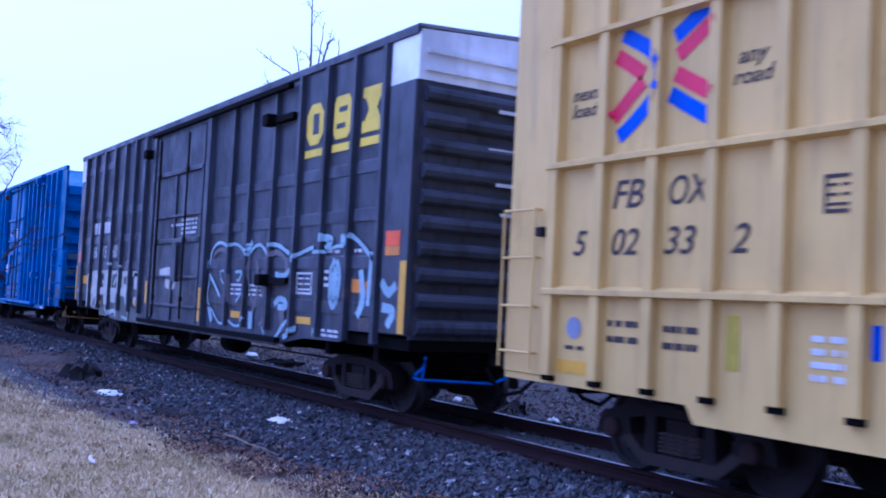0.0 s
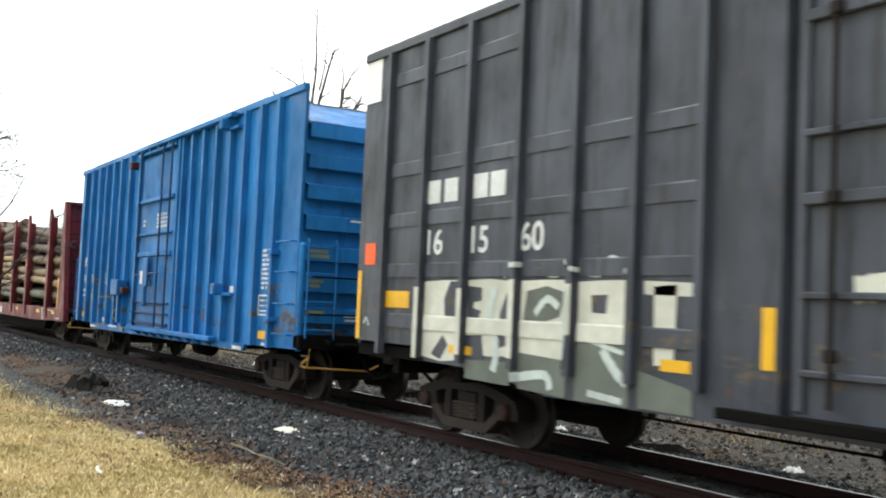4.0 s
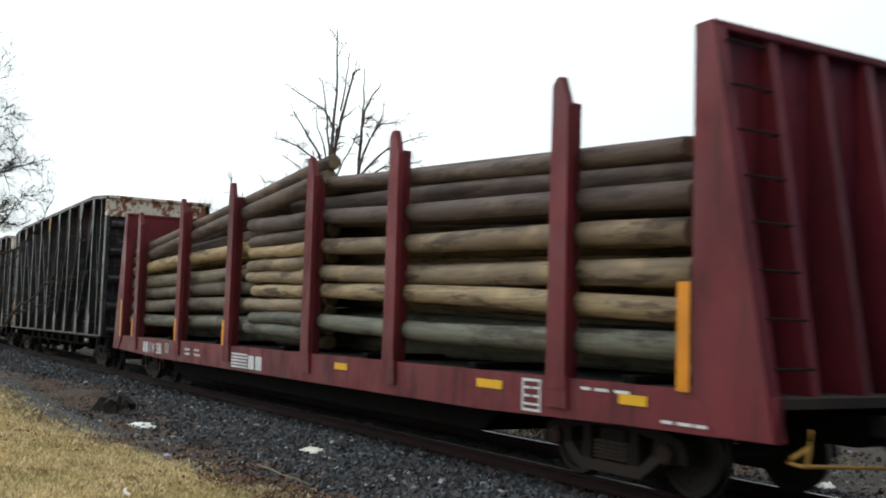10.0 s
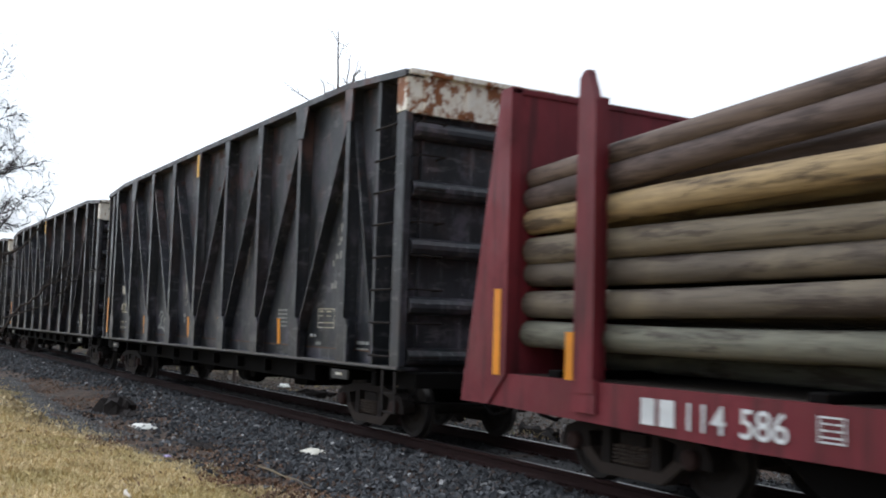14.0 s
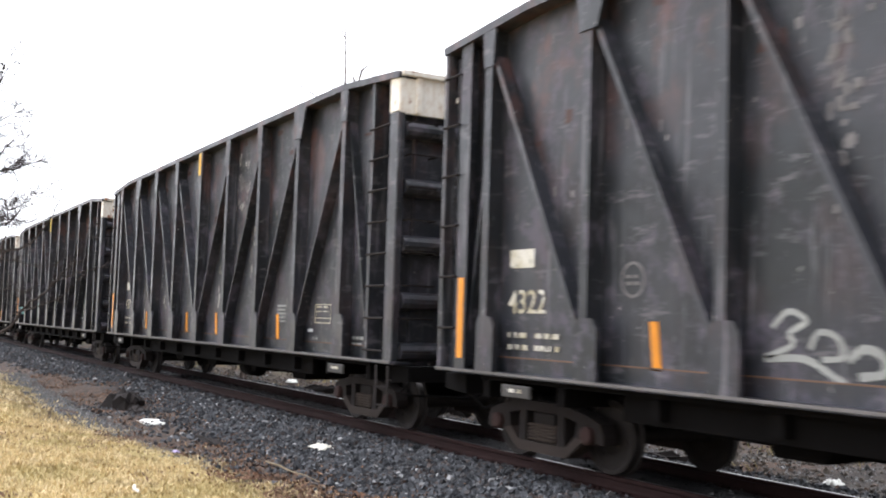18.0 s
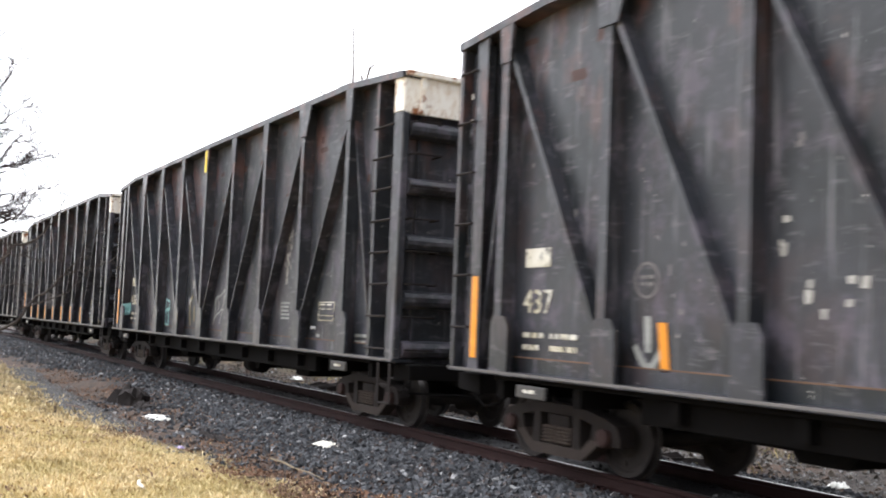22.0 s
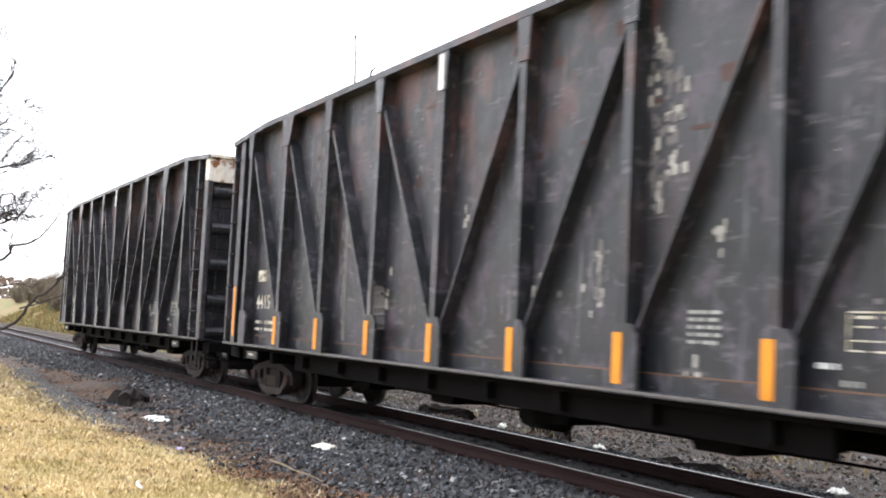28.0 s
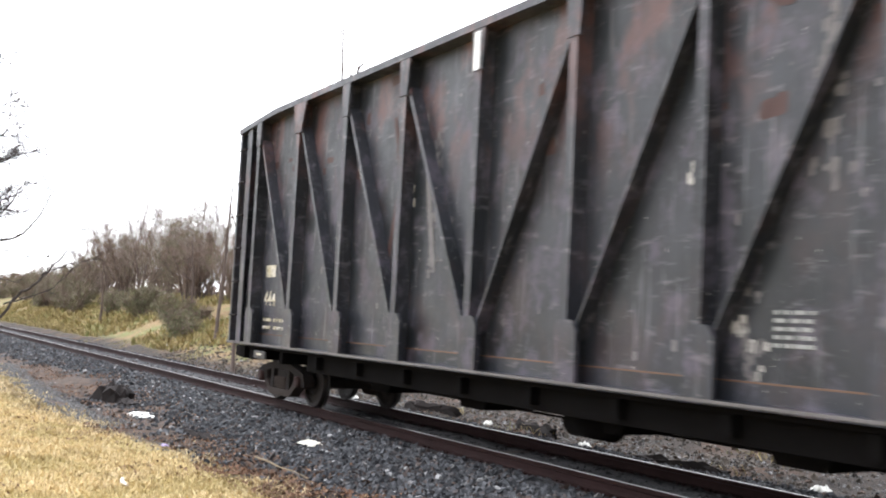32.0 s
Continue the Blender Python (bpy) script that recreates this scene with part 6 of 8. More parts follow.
    # thin tips that show between the two piles
    for i, (z0, z1) in enumerate(((1.42, 1.5), (1.67, 1.68), (1.91, 1.95), (2.15, 2.21), (2.39, 2.45), (2.64, 2.69), (2.9, 2.93), (3.12, 3.14), (3.38, 3.48))):
        for k in range(2):
            low = 0 if k == 0 else 0.12
            end = -62.85 if i % 2 == 0 else -62.45
            log((g(-59.9), -1.31 + 0.41 * k, z0 - low), (g(end - 0.15 + jig(0.25) - 0.4 * min(k, 1)), -1.31 + 0.41 * k, z1 - low + jig(0.015)), 0.125 if i < 8 else 0.15, 0.105 if i < 8 else 0.135, 0.02)
    for z0, z1 in ((1.57, 1.58), (1.93, 1.95), (2.28, 2.28), (2.55, 2.63), (2.88, 3.11), (3.1, 3.42)):
        for k in range(7):
            yk = -1.24 + 0.41 * k
            low = 0 if k < 3 else 0.16
            if z1 > 3.3 and k == 0:
                continue
            # the tan poles lie in one course, the rest have gone dull
            wood = None if z0 > 2.8 or z0 < 1.7 else M_LOG_DULL
            reach = -62.5 + jig(0.12) if k == 0 else -63.0 + jig(0.2) + 1.2
            yk += 0.06 if k == 0 else 0
            rr = r.uniform(0.15, 0.175)
            log((g(-72.35 + jig(0.12)), yk + jig(0.02), z0 - low + jig(0.015)), (g(reach), yk, z1 - low + jig(0.02)), rr, rr * 0.88, wood=M_LOG if z0 == 2.88 else wood)
    # upper logs, sloping down to the rear
    for k in range(6):
        yk = -1.2 + 0.47 * k
        back = 0 if k == 0 else r.uniform(0.3, 1.2)
        log((g(-59.35 - back), yk, 4.33 - 0.06 * back - 0.17 * min(k, 1)), (g(-72.4), yk + 0.03, 3.42 + jig(0.02) - 0.15 * min(k, 1)), 0.13, 0.125, 0.012)
        log((g(-59.4 - back * 0.5), yk - 0.04, 4.05), (g(-72.3), yk, 3.17), 0.15, 0.14, 0.012)
    for x in (-51.6, -54.5, -57.5, -60.8, -64.5, -68.0, -71.5):
        piece("bolster", Shape().box(g(x) - 0.1, g(x) + 0.1, -W + 0.12, W - 0.12, 1.105, 1.2, cut=0.015).mesh("bolster", M_UNDER), car)


build_log_flat()

# ---- the black hopper cars ----
HOPPER_L = 18.5
DEEP = 0.19       # how far the side sheet lies behind the posts' faces
POSTS = [-1.87 - 1.94 * i for i in range(9)]


def build_hopper_meshes():
    """Meshes that all five hopper cars share."""
    m = {}
    L = HOPPER_L
    top = [(0, 5.2), (-1.9, 5.36), (-9.25, 5.38), (-L + 1.9, 5.36), (-L, 5.22)]
    out = [(-0.85, 1.0), (-0.85, 5.26)] + top[1:4] + [(-L + 0.5, 5.24), (-L + 0.5, 1.0)]
    m["side_sheet"] = Shape().prism(out, "y", -W + DEEP, -W + DEEP + 0.04).mesh("side_sheet", M_BLACK)
    s = Shape()
    for a, b in zip(top, top[1:]):
        s.prism([(a[0], a[1] - 0.07), (a[0], a[1] + 0.03), (b[0], b[1] + 0.03), (b[0], b[1] - 0.07)], "y", -W - 0.05, -W + 0.32)
    m["top_chord"] = s.mesh("top_chord", M_BLACK)
    m["lap_strip"] = Shape().box(-L + 0.66, -0.9, -W + DEEP - 0.012, -W + DEEP, 1.06, 1.235).mesh("lap_strip", M_BLACK)
    m["lap_seam"] = Shape().box(-L + 0.66, -0.9, -W + DEEP - 0.014, -W + DEEP, 1.235, 1.25).mesh("lap_seam", plain("rusty_weld_seam", (0.15, 0.09, 0.06), 0.8, 0.0, 0.5, 3))
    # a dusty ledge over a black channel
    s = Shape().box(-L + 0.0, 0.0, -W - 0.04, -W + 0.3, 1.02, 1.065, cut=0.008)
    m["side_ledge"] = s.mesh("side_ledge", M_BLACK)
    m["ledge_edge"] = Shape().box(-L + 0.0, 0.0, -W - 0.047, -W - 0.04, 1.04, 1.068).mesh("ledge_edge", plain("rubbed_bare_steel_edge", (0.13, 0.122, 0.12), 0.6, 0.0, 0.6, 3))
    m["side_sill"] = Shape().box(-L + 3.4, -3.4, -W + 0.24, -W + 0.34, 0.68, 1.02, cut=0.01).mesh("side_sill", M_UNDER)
    # posts: deep webs with a narrow flange
    s = Shape().prism([(-0.05, -W + DEEP + 0.01), (-0.045, -W - 0.0), (-0.08, -W - 0.0), (-0.08, -W - 0.03), (0.06, -W - 0.03), (0.06, -W - 0.0), (0.03, -W), (0.045, -W + DEEP + 0.01)], "z", 1.06, 5.3)
    m["side_post"] = s.mesh("side_post", M_BLACK)
    m["post_foot"] = Shape().prism([(-0.13, 1.06), (-0.13, 1.64), (-0.08, 1.72), (0.16, 1.72), (0.24, 1.6), (0.24, 1.06)], "y", -W - 0.045, -W + 0.0).mesh("post_foot", M_BLACK)
    m["post_head"] = Shape().prism([(-0.1, 4.78), (-0.14, 5.3), (0.14, 5.3), (0.1, 4.78)], "y", -W - 0.045, -W + 0.0).mesh("post_head", M_BLACK)
    m["wide_gusset"] = Shape().prism([(-0.14, 4.78), (-0.2, 5.3), (0.34, 5.3), (0.16, 4.78)], "y", -W - 0.05, -W - 0.02).mesh("wide_gusset", M_BLACK)
    for name, k in (("brace_front", 1), ("brace_rear", -1)):
        # from the inner post's foot to the outer post's head
        s = Shape()
        p, q, w = (k * 0.1, 1.5), (k * 1.88, 4.9), 0.016 if k > 0 else 0.04
        s.prism([(p[0] - w, p[1]), (p[0] + w, p[1]), (q[0] + w, q[1]), (q[0] - w, q[1])], "y", -W + 0.0, -W + DEEP + 0.01)
        m[name] = s.mesh("diagonal_brace", M_BLACK)
    s = Shape().prism([(-0.02, 4.85), (0.02, 4.85), (0.95, 1.1), (0.91, 1.1)], "y", -W + 0.06, -W + DEEP + 0.01)
    m["end_brace_front"] = s.mesh("end_brace", M_BLACK)
    s = Shape().prism([(-0.02, 4.85), (0.02, 4.85), (-0.53, 1.1), (-0.57, 1.1)], "y", -W + 0.06, -W + DEEP + 0.01)
    m["end_brace_rear"] = s.mesh("end_brace", M_BLACK)
    s = Shape().box(-0.28, 0.0, -W - 0.02, -W + 0.1, 1.06, 4.65, cut=0.015)
    m["corner_post"] = s.mesh("corner_post", M_BLACK)
    s = Shape().box(-0.9, -0.82, -W - 0.01, -W + 0.3, 1.06, 5.24)
    s.box(-0.83, -0.1, -W + 0.3, -W + 0.34, 1.06, 5.2)
    m["ladder_recess"] = s.mesh("ladder_recess", M_BLACK)
    # the rear corner: a slim post, an open ladder, then the edge of the side sheet
    s = Shape().box(-L, -L + 0.09, -W - 0.02, -W + 0.12, 1.06, 5.18, cut=0.012)
    m["rear_corner_post"] = s.mesh("corner_post", M_BLACK)
    s = Shape().box(-L + 0.42, -L + 0.66, -W - 0.012, -W + 0.012, 1.06, 5.2)
    s.box(-L + 0.42, -L + 0.46, -W + 0.012, -W + 0.3, 1.06, 5.2)
    m["edge_plate"] = s.mesh("edge_plate", M_BLACK)
    m["rear_rung"] = Shape().tube([(-L + 0.04, -W + 0.03, 0), (-L + 0.04, -W - 0.04, 0), (-L + 0.44, -W - 0.04, 0), (-L + 0.44, -W + 0.03, 0)], 0.015, 6).mesh("rung", M_TRUCK)
    m["end_rung"] = Shape().tube([(-0.17, -W + 0.14, 0), (0.1, -W + 0.14, 0), (0.1, -W + 0.58, 0), (-0.17, -W + 0.58, 0)], 0.014, 6).mesh("rung", M_TRUCK)
    m["rung"] = Shape().tube([(-0.9, -W + 0.06, 0), (-0.9, -W - 0.03, 0), (-0.26, -W - 0.03, 0), (-0.26, -W + 0.06, 0)], 0.016, 6).mesh("rung", M_TRUCK)
    # end wall with four heavy ribs
    s = Shape().box(-0.2, -0.16, -W + 0.1, W - 0.1, 1.0, 5.1)
    m["end_wall"] = s.mesh("end_wall", M_BLACK)
    m["end_rib"] = Shape().prism([(-0.17, -0.13), (-0.06, -0.125), (0.01, -0.09), (0.045, -0.03), (0.045, 0.03), (0.01, 0.09), (-0.06, 0.125), (-0.17, 0.13)], "y", -W + 0.12, W - 0.12).mesh("end_rib", M_BLACK)
    # the pale rusty upper end
    s = Shape().prism([(-W, 4.62), (-W, 5.18), (-W + 0.4, 5.24), (W - 0.4, 5.24), (W, 5.18), (W, 4.62)], "x", -0.06, 0.0)
    for y in (-W + 0.25, -0.6, 0.3, 1.0):
        s.box(0.0, 0.04, y, y + 0.08, 4.64, 5.16)
    s.box(0.0, 0.07, -W, W, 5.16, 5.24, cut=0.01)
    s.box(-0.3, -0.02, -W - 0.012, -W + 0.03, 4.66, 5.16)
    m["end_panel"] = s.mesh("end_panel", M_WHITE_RUST)
    m["bare_panel"] = s.mesh("end_panel", M_WHITE_BARE)
    m["rear_panel"] = Shape().box(-0.06, 0.0, -W, W, 4.62, 5.2, cut=0.01).mesh("end_panel", M_BLACK)
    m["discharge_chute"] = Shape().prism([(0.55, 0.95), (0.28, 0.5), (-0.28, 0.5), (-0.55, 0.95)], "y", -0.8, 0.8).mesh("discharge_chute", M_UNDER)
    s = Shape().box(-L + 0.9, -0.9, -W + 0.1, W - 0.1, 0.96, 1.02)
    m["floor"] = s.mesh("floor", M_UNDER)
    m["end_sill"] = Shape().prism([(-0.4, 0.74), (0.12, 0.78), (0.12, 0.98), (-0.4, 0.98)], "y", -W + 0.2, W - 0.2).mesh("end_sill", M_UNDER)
    # a stirrup step of two flat straps and treads
    s = Shape()
    for x in (-0.07, -0.44):
        s.box(x - 0.03, x + 0.03, -W - 0.03, -W - 0.015, 0.42, 1.0)
    for z in (0.42, 0.68):
        s.box(-0.47, -0.04, -W - 0.03, -W + 0.02, z, z + 0.02)
    m["grab_step"] = s.mesh("grab_step", M_TRUCK)
    gear = Shape().box(-0.1, 0.16, 0.85, 1.2, 1.68, 2.1, cut=0.04)
    gear.tube([(0.1, 1.0, 1.9), (0.26, 1.0, 1.9)], 0.07, 12)
    gear.box(-0.16, -0.08, 0.75, 1.3, 1.5, 2.25)
    m["brake_gear_box"] = gear.mesh("brake_gear_box", M_TRUCK)
    hoop = Shape().tube([(0.28, 1.0 + 0.27 * math.cos(a), 1.9 + 0.27 * math.sin(a)) for a in np.linspace(0, 6.283, 25)], 0.018, 6)
    for k in range(3):
        hoop.tube([(0.27, 1.0, 1.9), (0.28, 1.0 + 0.26 * math.cos(2.1 * k), 1.9 + 0.26 * math.sin(2.1 * k))], 0.012, 5)
    m["brake_wheel"] = hoop.mesh("brake_wheel", M_TRUCK)
    m["sill_bracket"] = Shape().box(-0.28, 0.28, -W - 0.045, -W + 0.0, 0.8, 0.94, cut=0.01).mesh("sill_bracket", plain("grey_bracket", (0.06, 0.057, 0.055), 0.8))
    return m


HOPPER = build_hopper_meshes()


def build_hopper(front, label, number, stripes, seed, top_mat=M_YELLOW, extra=None, flakes=(), chips=(), emblem=0):
    L = HOPPER_L
    car = new_car("hopper_car", label, "hopper car", front)
    H = HOPPER
    for side in (0, 180):
        # the far side is the near side turned round
        at = (0, 0, 0) if side == 0 else (-L, 0, 0)
        t = (0, 0, side)
        wall = piece("side_sheet", H["side_sheet"], car, at, t, "dark worn steel side sheet")
        piece("top_chord", H["top_chord"], car, at, t)
        piece("lap_strip", H["lap_strip"], wall)
        piece("lap_seam", H["lap_seam"], wall, label="thin rusty seam")
        piece("side_ledge", H["side_ledge"], car, at, t, "thin dark ledge")
        piece("ledge_edge", H["ledge_edge"], car, at, t, "bare rubbed steel edge")
        piece("side_sill", H["side_sill"], car, at, t)
        for k, x in enumerate(POSTS):
            p = piece("side_post", H["side_post"], wall, (x, 0, 0))
            piece("post_foot", H["post_foot"], wall, (x, 0, 0))
            piece("post_head", H["post_head"], wall, (x, 0, 0))
            if k in (1, 7):
                piece("wide_gusset", H["wide_gusset"], wall, (x, 0, 0), label="wide tapered plate at the post's head")
            if 0 < k < 5:
                piece("diagonal_brace", H["brace_front"], wall, (x, 0, 0))
            if 3 < k < 8:
                piece("diagonal_brace", H["brace_rear"], wall, (x, 0, 0))
        piece("end_brace", H["end_brace_front"], wall, (POSTS[0], 0, 0))
        piece("end_brace", H["end_brace_rear"], wall, (POSTS[-1], 0, 0))
        piece("corner_post", H["corner_post"], car, at, t)
        piece("corner_post", H["rear_corner_post"], car, at, t)
        piece("edge_plate", H["edge_plate"], car, at, t)
        for i in range(6):
            piece("rung", H["rear_rung"], car, (at[0], 0, 1.57 + 0.65 * i), t)
        piece("ladder_recess", H["ladder_recess"], car, at, t)
        for i in range(8):
            piece("rung", H["rung"], car, (at[0], 0, 1.2 + 0.47 * i), t)
        piece("grab_step", H["grab_step"], car, at, t)
    for x, t in ((0, 0), (-L, 180)):
        end = piece("end_wall", H["end_wall"], car, (x, 0, 0), (0, 0, t))
        for z in (1.2, 1.92, 2.74, 3.56, 4.4):
            piece("end_rib", H["end_rib"], end, (0, 0, z))
        for i in range(8):
            piece("rung", H["end_rung"], end, (0, 0, 1.2 + 0.47 * i))
        if t == 0:
            piece("end_panel", H["bare_panel" if seed == 51 else "end_panel"], car, (x, 0, 0), (0, 0, t), "white upper end panel, flaking and rusted")
        else:
            piece("end_panel", H["rear_panel"], car, (x, 0, 0), (0, 0, t), "dark upper end panel")
    brake = piece("brake_gear_box", H["brake_gear_box"], car, label="dark hand brake housing on the end wall")
    piece("brake_wheel", H["brake_wheel"], brake)
    piece("floor", H["floor"], car)
    for x, t in ((0, 0), (-L, 180)):
        piece("end_sill", H["end_sill"], car, (x, 0, 0), (0, 0, t))
    for i in range(4):
        piece("discharge_chute", H["discharge_chute"], car, (-5.2 - 2.7 * i, 0, 0))
    for x in (-1.85, -L + 1.85):
        piece("sill_bracket", H["sill_bracket"], car, (x, 0, 0))
    add_underframe(car, L)
    add_couplers(car, L)
    add_bogie(car, -1.8)
    add_bogie(car, -L + 1.7)
    r = random.Random(seed)
    yp = -W + DEEP - 0.006
    # reflectors: whole numbers stand on that post's foot, places lean on the sheet beside it
    for k in stripes:
        if isinstance(k, int):
            x = POSTS[k]
            decal(car, "reflector", [(x - 0.11, x + 0.03, 1.12, 1.63)], M_ORANGE, -W - 0.05, "worn orange reflector strip")
        else:
            s = Shape().prism([(k - 0.04, 1.22), (k + 0.08, 1.22), (k + 0.02, 1.7), (k - 0.1, 1.7)], "y", yp - 0.006, yp + 0.003)
            piece("reflector", s.mesh("reflector", M_ORANGE), car, label="worn orange reflector strip, set aslant")
    decal(car, "reflector", [(-L + 0.49, -L + 0.62, 1.2, 2.2)], M_ORANGE, -W - 0.018, "tall orange reflector strip") if seed != 55 else None
    decal(car, "top_mark", [(POSTS[4] - 0.09, POSTS[4] + 0.05, 4.78, 5.27)], top_mat, -W - 0.05, "pale mark at the top of the middle post")
    decal(car, "data_panel", [(-3.25, -2.6, 1.56, 1.575), (-3.25, -2.6, 1.64, 1.655), (-3.25, -2.6, 1.865, 1.88), (-3.25, -3.235, 1.575, 1.865), (-2.615, -2.6, 1.575, 1.865),
                              (-3.18, -3.0, 1.82, 1.845), (-3.18, -3.0, 1.75, 1.765), (-2.9, -2.72, 1.82, 1.845), (-2.9, -2.72, 1.75, 1.765)], M_STENCIL, yp, "thin yellowed outline of a data panel")
    text_bars(car, -5.04, 1.87, 0.42, 5, M_GRAFFITI_PALE, 0.07, 0.035, yp, seed, gap=0.03)
    text_bars(car, -1.75, 1.38, 0.42, 2, M_GRAFFITI_PALE, 0.1, 0.05, yp, seed + 1, gap=0.05)
    text_bars(car, -3.55, 1.46, 0.22, 1, M_LETTER_WHITE, 0.1, 0.05, yp, seed + 2)
    text_bars(car, -3.3, 1.33, 0.2, 1, M_GRAFFITI_PALE, 0.1, 0.05, yp, seed + 3)
    text_bars(car, -L + 0.66, 1.32, 0.34, 2, M_LETTER_WHITE, 0.1, 0.05, yp, seed + 6, gap=0.02)
    text_bars(car, -L + 1.02, 1.2, 0.2, 1, M_LETTER_WHITE, 0.1, 0.05, yp, seed + 7)
    for x in (-1.85, -L + 1.85):
        decal(car, "stencil_mark", [(x - 0.12, x + 0.12, 0.86, 0.9)], M_STENCIL, -W - 0.05)
    # running number near the rear end
    decal(car, "white_patch", [(-L + 1.36, -L + 1.85, 2.3, 2.52)], M_STENCIL, yp, "worn off-white painted block")
    lettering(car, number, -L + 1.34, 1.77, 0.27, M_STENCIL, yp - 0.004, label="worn off-white figures")
    text_bars(car, -L + 1.36, 1.54, 0.4, 2, M_STENCIL, 0.14, 0.06, yp - 0.01, seed + 4)
    text_bars(car, -L + 1.9, 1.54, 0.5, 2, M_STENCIL, 0.14, 0.06, yp - 0.01, seed + 5)
    # scuffs and flaked paint
    rects = []
    for k in range(60):
        x = r.uniform(-L + 1, -1)
        if min(abs(x - p) for p in POSTS) < 0.2:
            continue
        z = r.uniform(1.3, 5.0)
        rects.append((x, x + r.uniform(0.02, 0.08), z, z + r.uniform(0.02, 0.16)))
    # worn columns of flakes: place, low end, high end
    for x, z0, z1 in flakes:
        for k in range(int(20 * (z1 - z0)) + 4):
            a, z = x + r.gauss(0, 0.075), r.uniform(z0, z1)
            rects.append((a - r.uniform(0.01, 0.045), a + r.uniform(0.01, 0.045), z, z + r.uniform(0.03, 0.15)))
    flecks(car, "paint_wear", rects, M_SCUFF, yp + 0.003, "small pale scuffs", r)["kind"] = "stuff"
    # bare pale chips of paint
    rects = []
    for x, z in chips:
        for m in range(3):
            a, b, w, h = x + m * r.gauss(0, 0.045), z + m * r.gauss(0, 0.09), r.uniform(0.015, 0.045), r.uniform(0.03, 0.075)
            rects.append((a - w, a + w, b - h, b + h))
    if rects:
        flecks(car, "chipped_paint", rects, M_CHIP, yp + 0.001, "pale chips of old paint", r)["kind"] = "stuff"
    rects = []
    for k in range(22):
        x = r.uniform(-L + 1, -1)
        z = r.uniform(3.5, 5.15)
        rects.append((x, x + r.uniform(0.1, 0.35), z, z + r.uniform(0.05, 0.2)))
    flecks(car, "primer_wear", rects, M_RUST_STAIN, yp + 0.005, "dull red-brown patches", r)["kind"] = "stuff"
    if emblem:
        # a faded round emblem, its writing worn away
        x, z = -L + emblem, 2.12
        ring = [(x + 0.17 * math.cos(a), z + 0.17 * math.sin(a)) for a in np.linspace(0, 6.283, 25)]
        piece("round_emblem", stroke(ring, 0.03, y=yp - 0.002, seed=seed).mesh("round_emblem", M_SCUFF), car, label="faded pale ring emblem")
        text_bars(car, x - 0.1, z + 0.05, 0.2, 2, M_SCUFF, 0.07, 0.035, yp - 0.002, seed + 9, gap=0.05)
    if extra:
        for pts, w, m in extra:
            s = stroke(pts, w, POSTS, 0.06, DEEP + 0.03, yp, seed=seed)
            piece("graffiti_stroke", s.mesh("graffiti_stroke", m), car, label="sprayed scribble")
    return car


M_STENCIL = worn_stencil()
M_CHIP = plain("pale_paint_chip", (0.36, 0.35, 0.33), 0.7, 0.0, 0.4, 8)
M_SCUFF = plain("pale_scuff", (0.15, 0.142, 0.145), 0.7, 0.0, 0.4, 6)
M_GRAFFITI_PALE = plain("thin_pale_spray_paint", (0.3, 0.31, 0.3), 0.6, 0.0, 0.35, 6)
M_TEAL = plain("pale_teal_spray_paint", (0.3, 0.55, 0.55), 0.6, 0.0, 0.2, 6)
M_RUST_STAIN = plain("red_brown_stain", (0.07, 0.04, 0.038), 0.7, 0.0, 0.3, 5)
build_hopper(-74.85, "black diagonally braced hopper car behind the log flatcar", "4322", [-14.56, -10.58, -8.4, -4.98], 51,
             extra=[([(-13.12, 1.67), (-12.94, 1.81), (-12.76, 1.73), (-12.93, 1.63), (-12.9, 1.53), (-13.18, 1.42)], 0.05, M_GRAFFITI_PALE), ([(-13.2, 1.4), (-12.8, 1.42), (-12.56, 1.33), (-12.27, 1.17)], 0.06, M_GRAFFITI_PALE),
                    ([(-12.72, 1.5), (-12.63, 1.64), (-12.45, 1.6), (-12.4, 1.45), (-12.6, 1.42)], 0.05, M_GRAFFITI_PALE), ([(-12.35, 1.42), (-12.2, 1.52), (-12.03, 1.46), (-12.03, 1.34), (-12.25, 1.3)], 0.07, M_GRAFFITI_PALE)],
             flakes=((-10.88, 1.9, 3.6), (-2.4, 2.9, 4.4), (-12.4, 2.6, 4.6), (-6.8, 2.2, 3.4)),
             chips=((-10.9, 2.5), (-10.86, 2.3), (-10.85, 2.0), (-11.8, 1.5), (-2.38, 3.12), (-2.4, 3.0), (-2.6, 2.72), (-2.72, 2.25), (-10.3, 2.1), (-10.2, 2.45), (-9.9, 3.2), (-10.9, 1.6)), emblem=3.58)
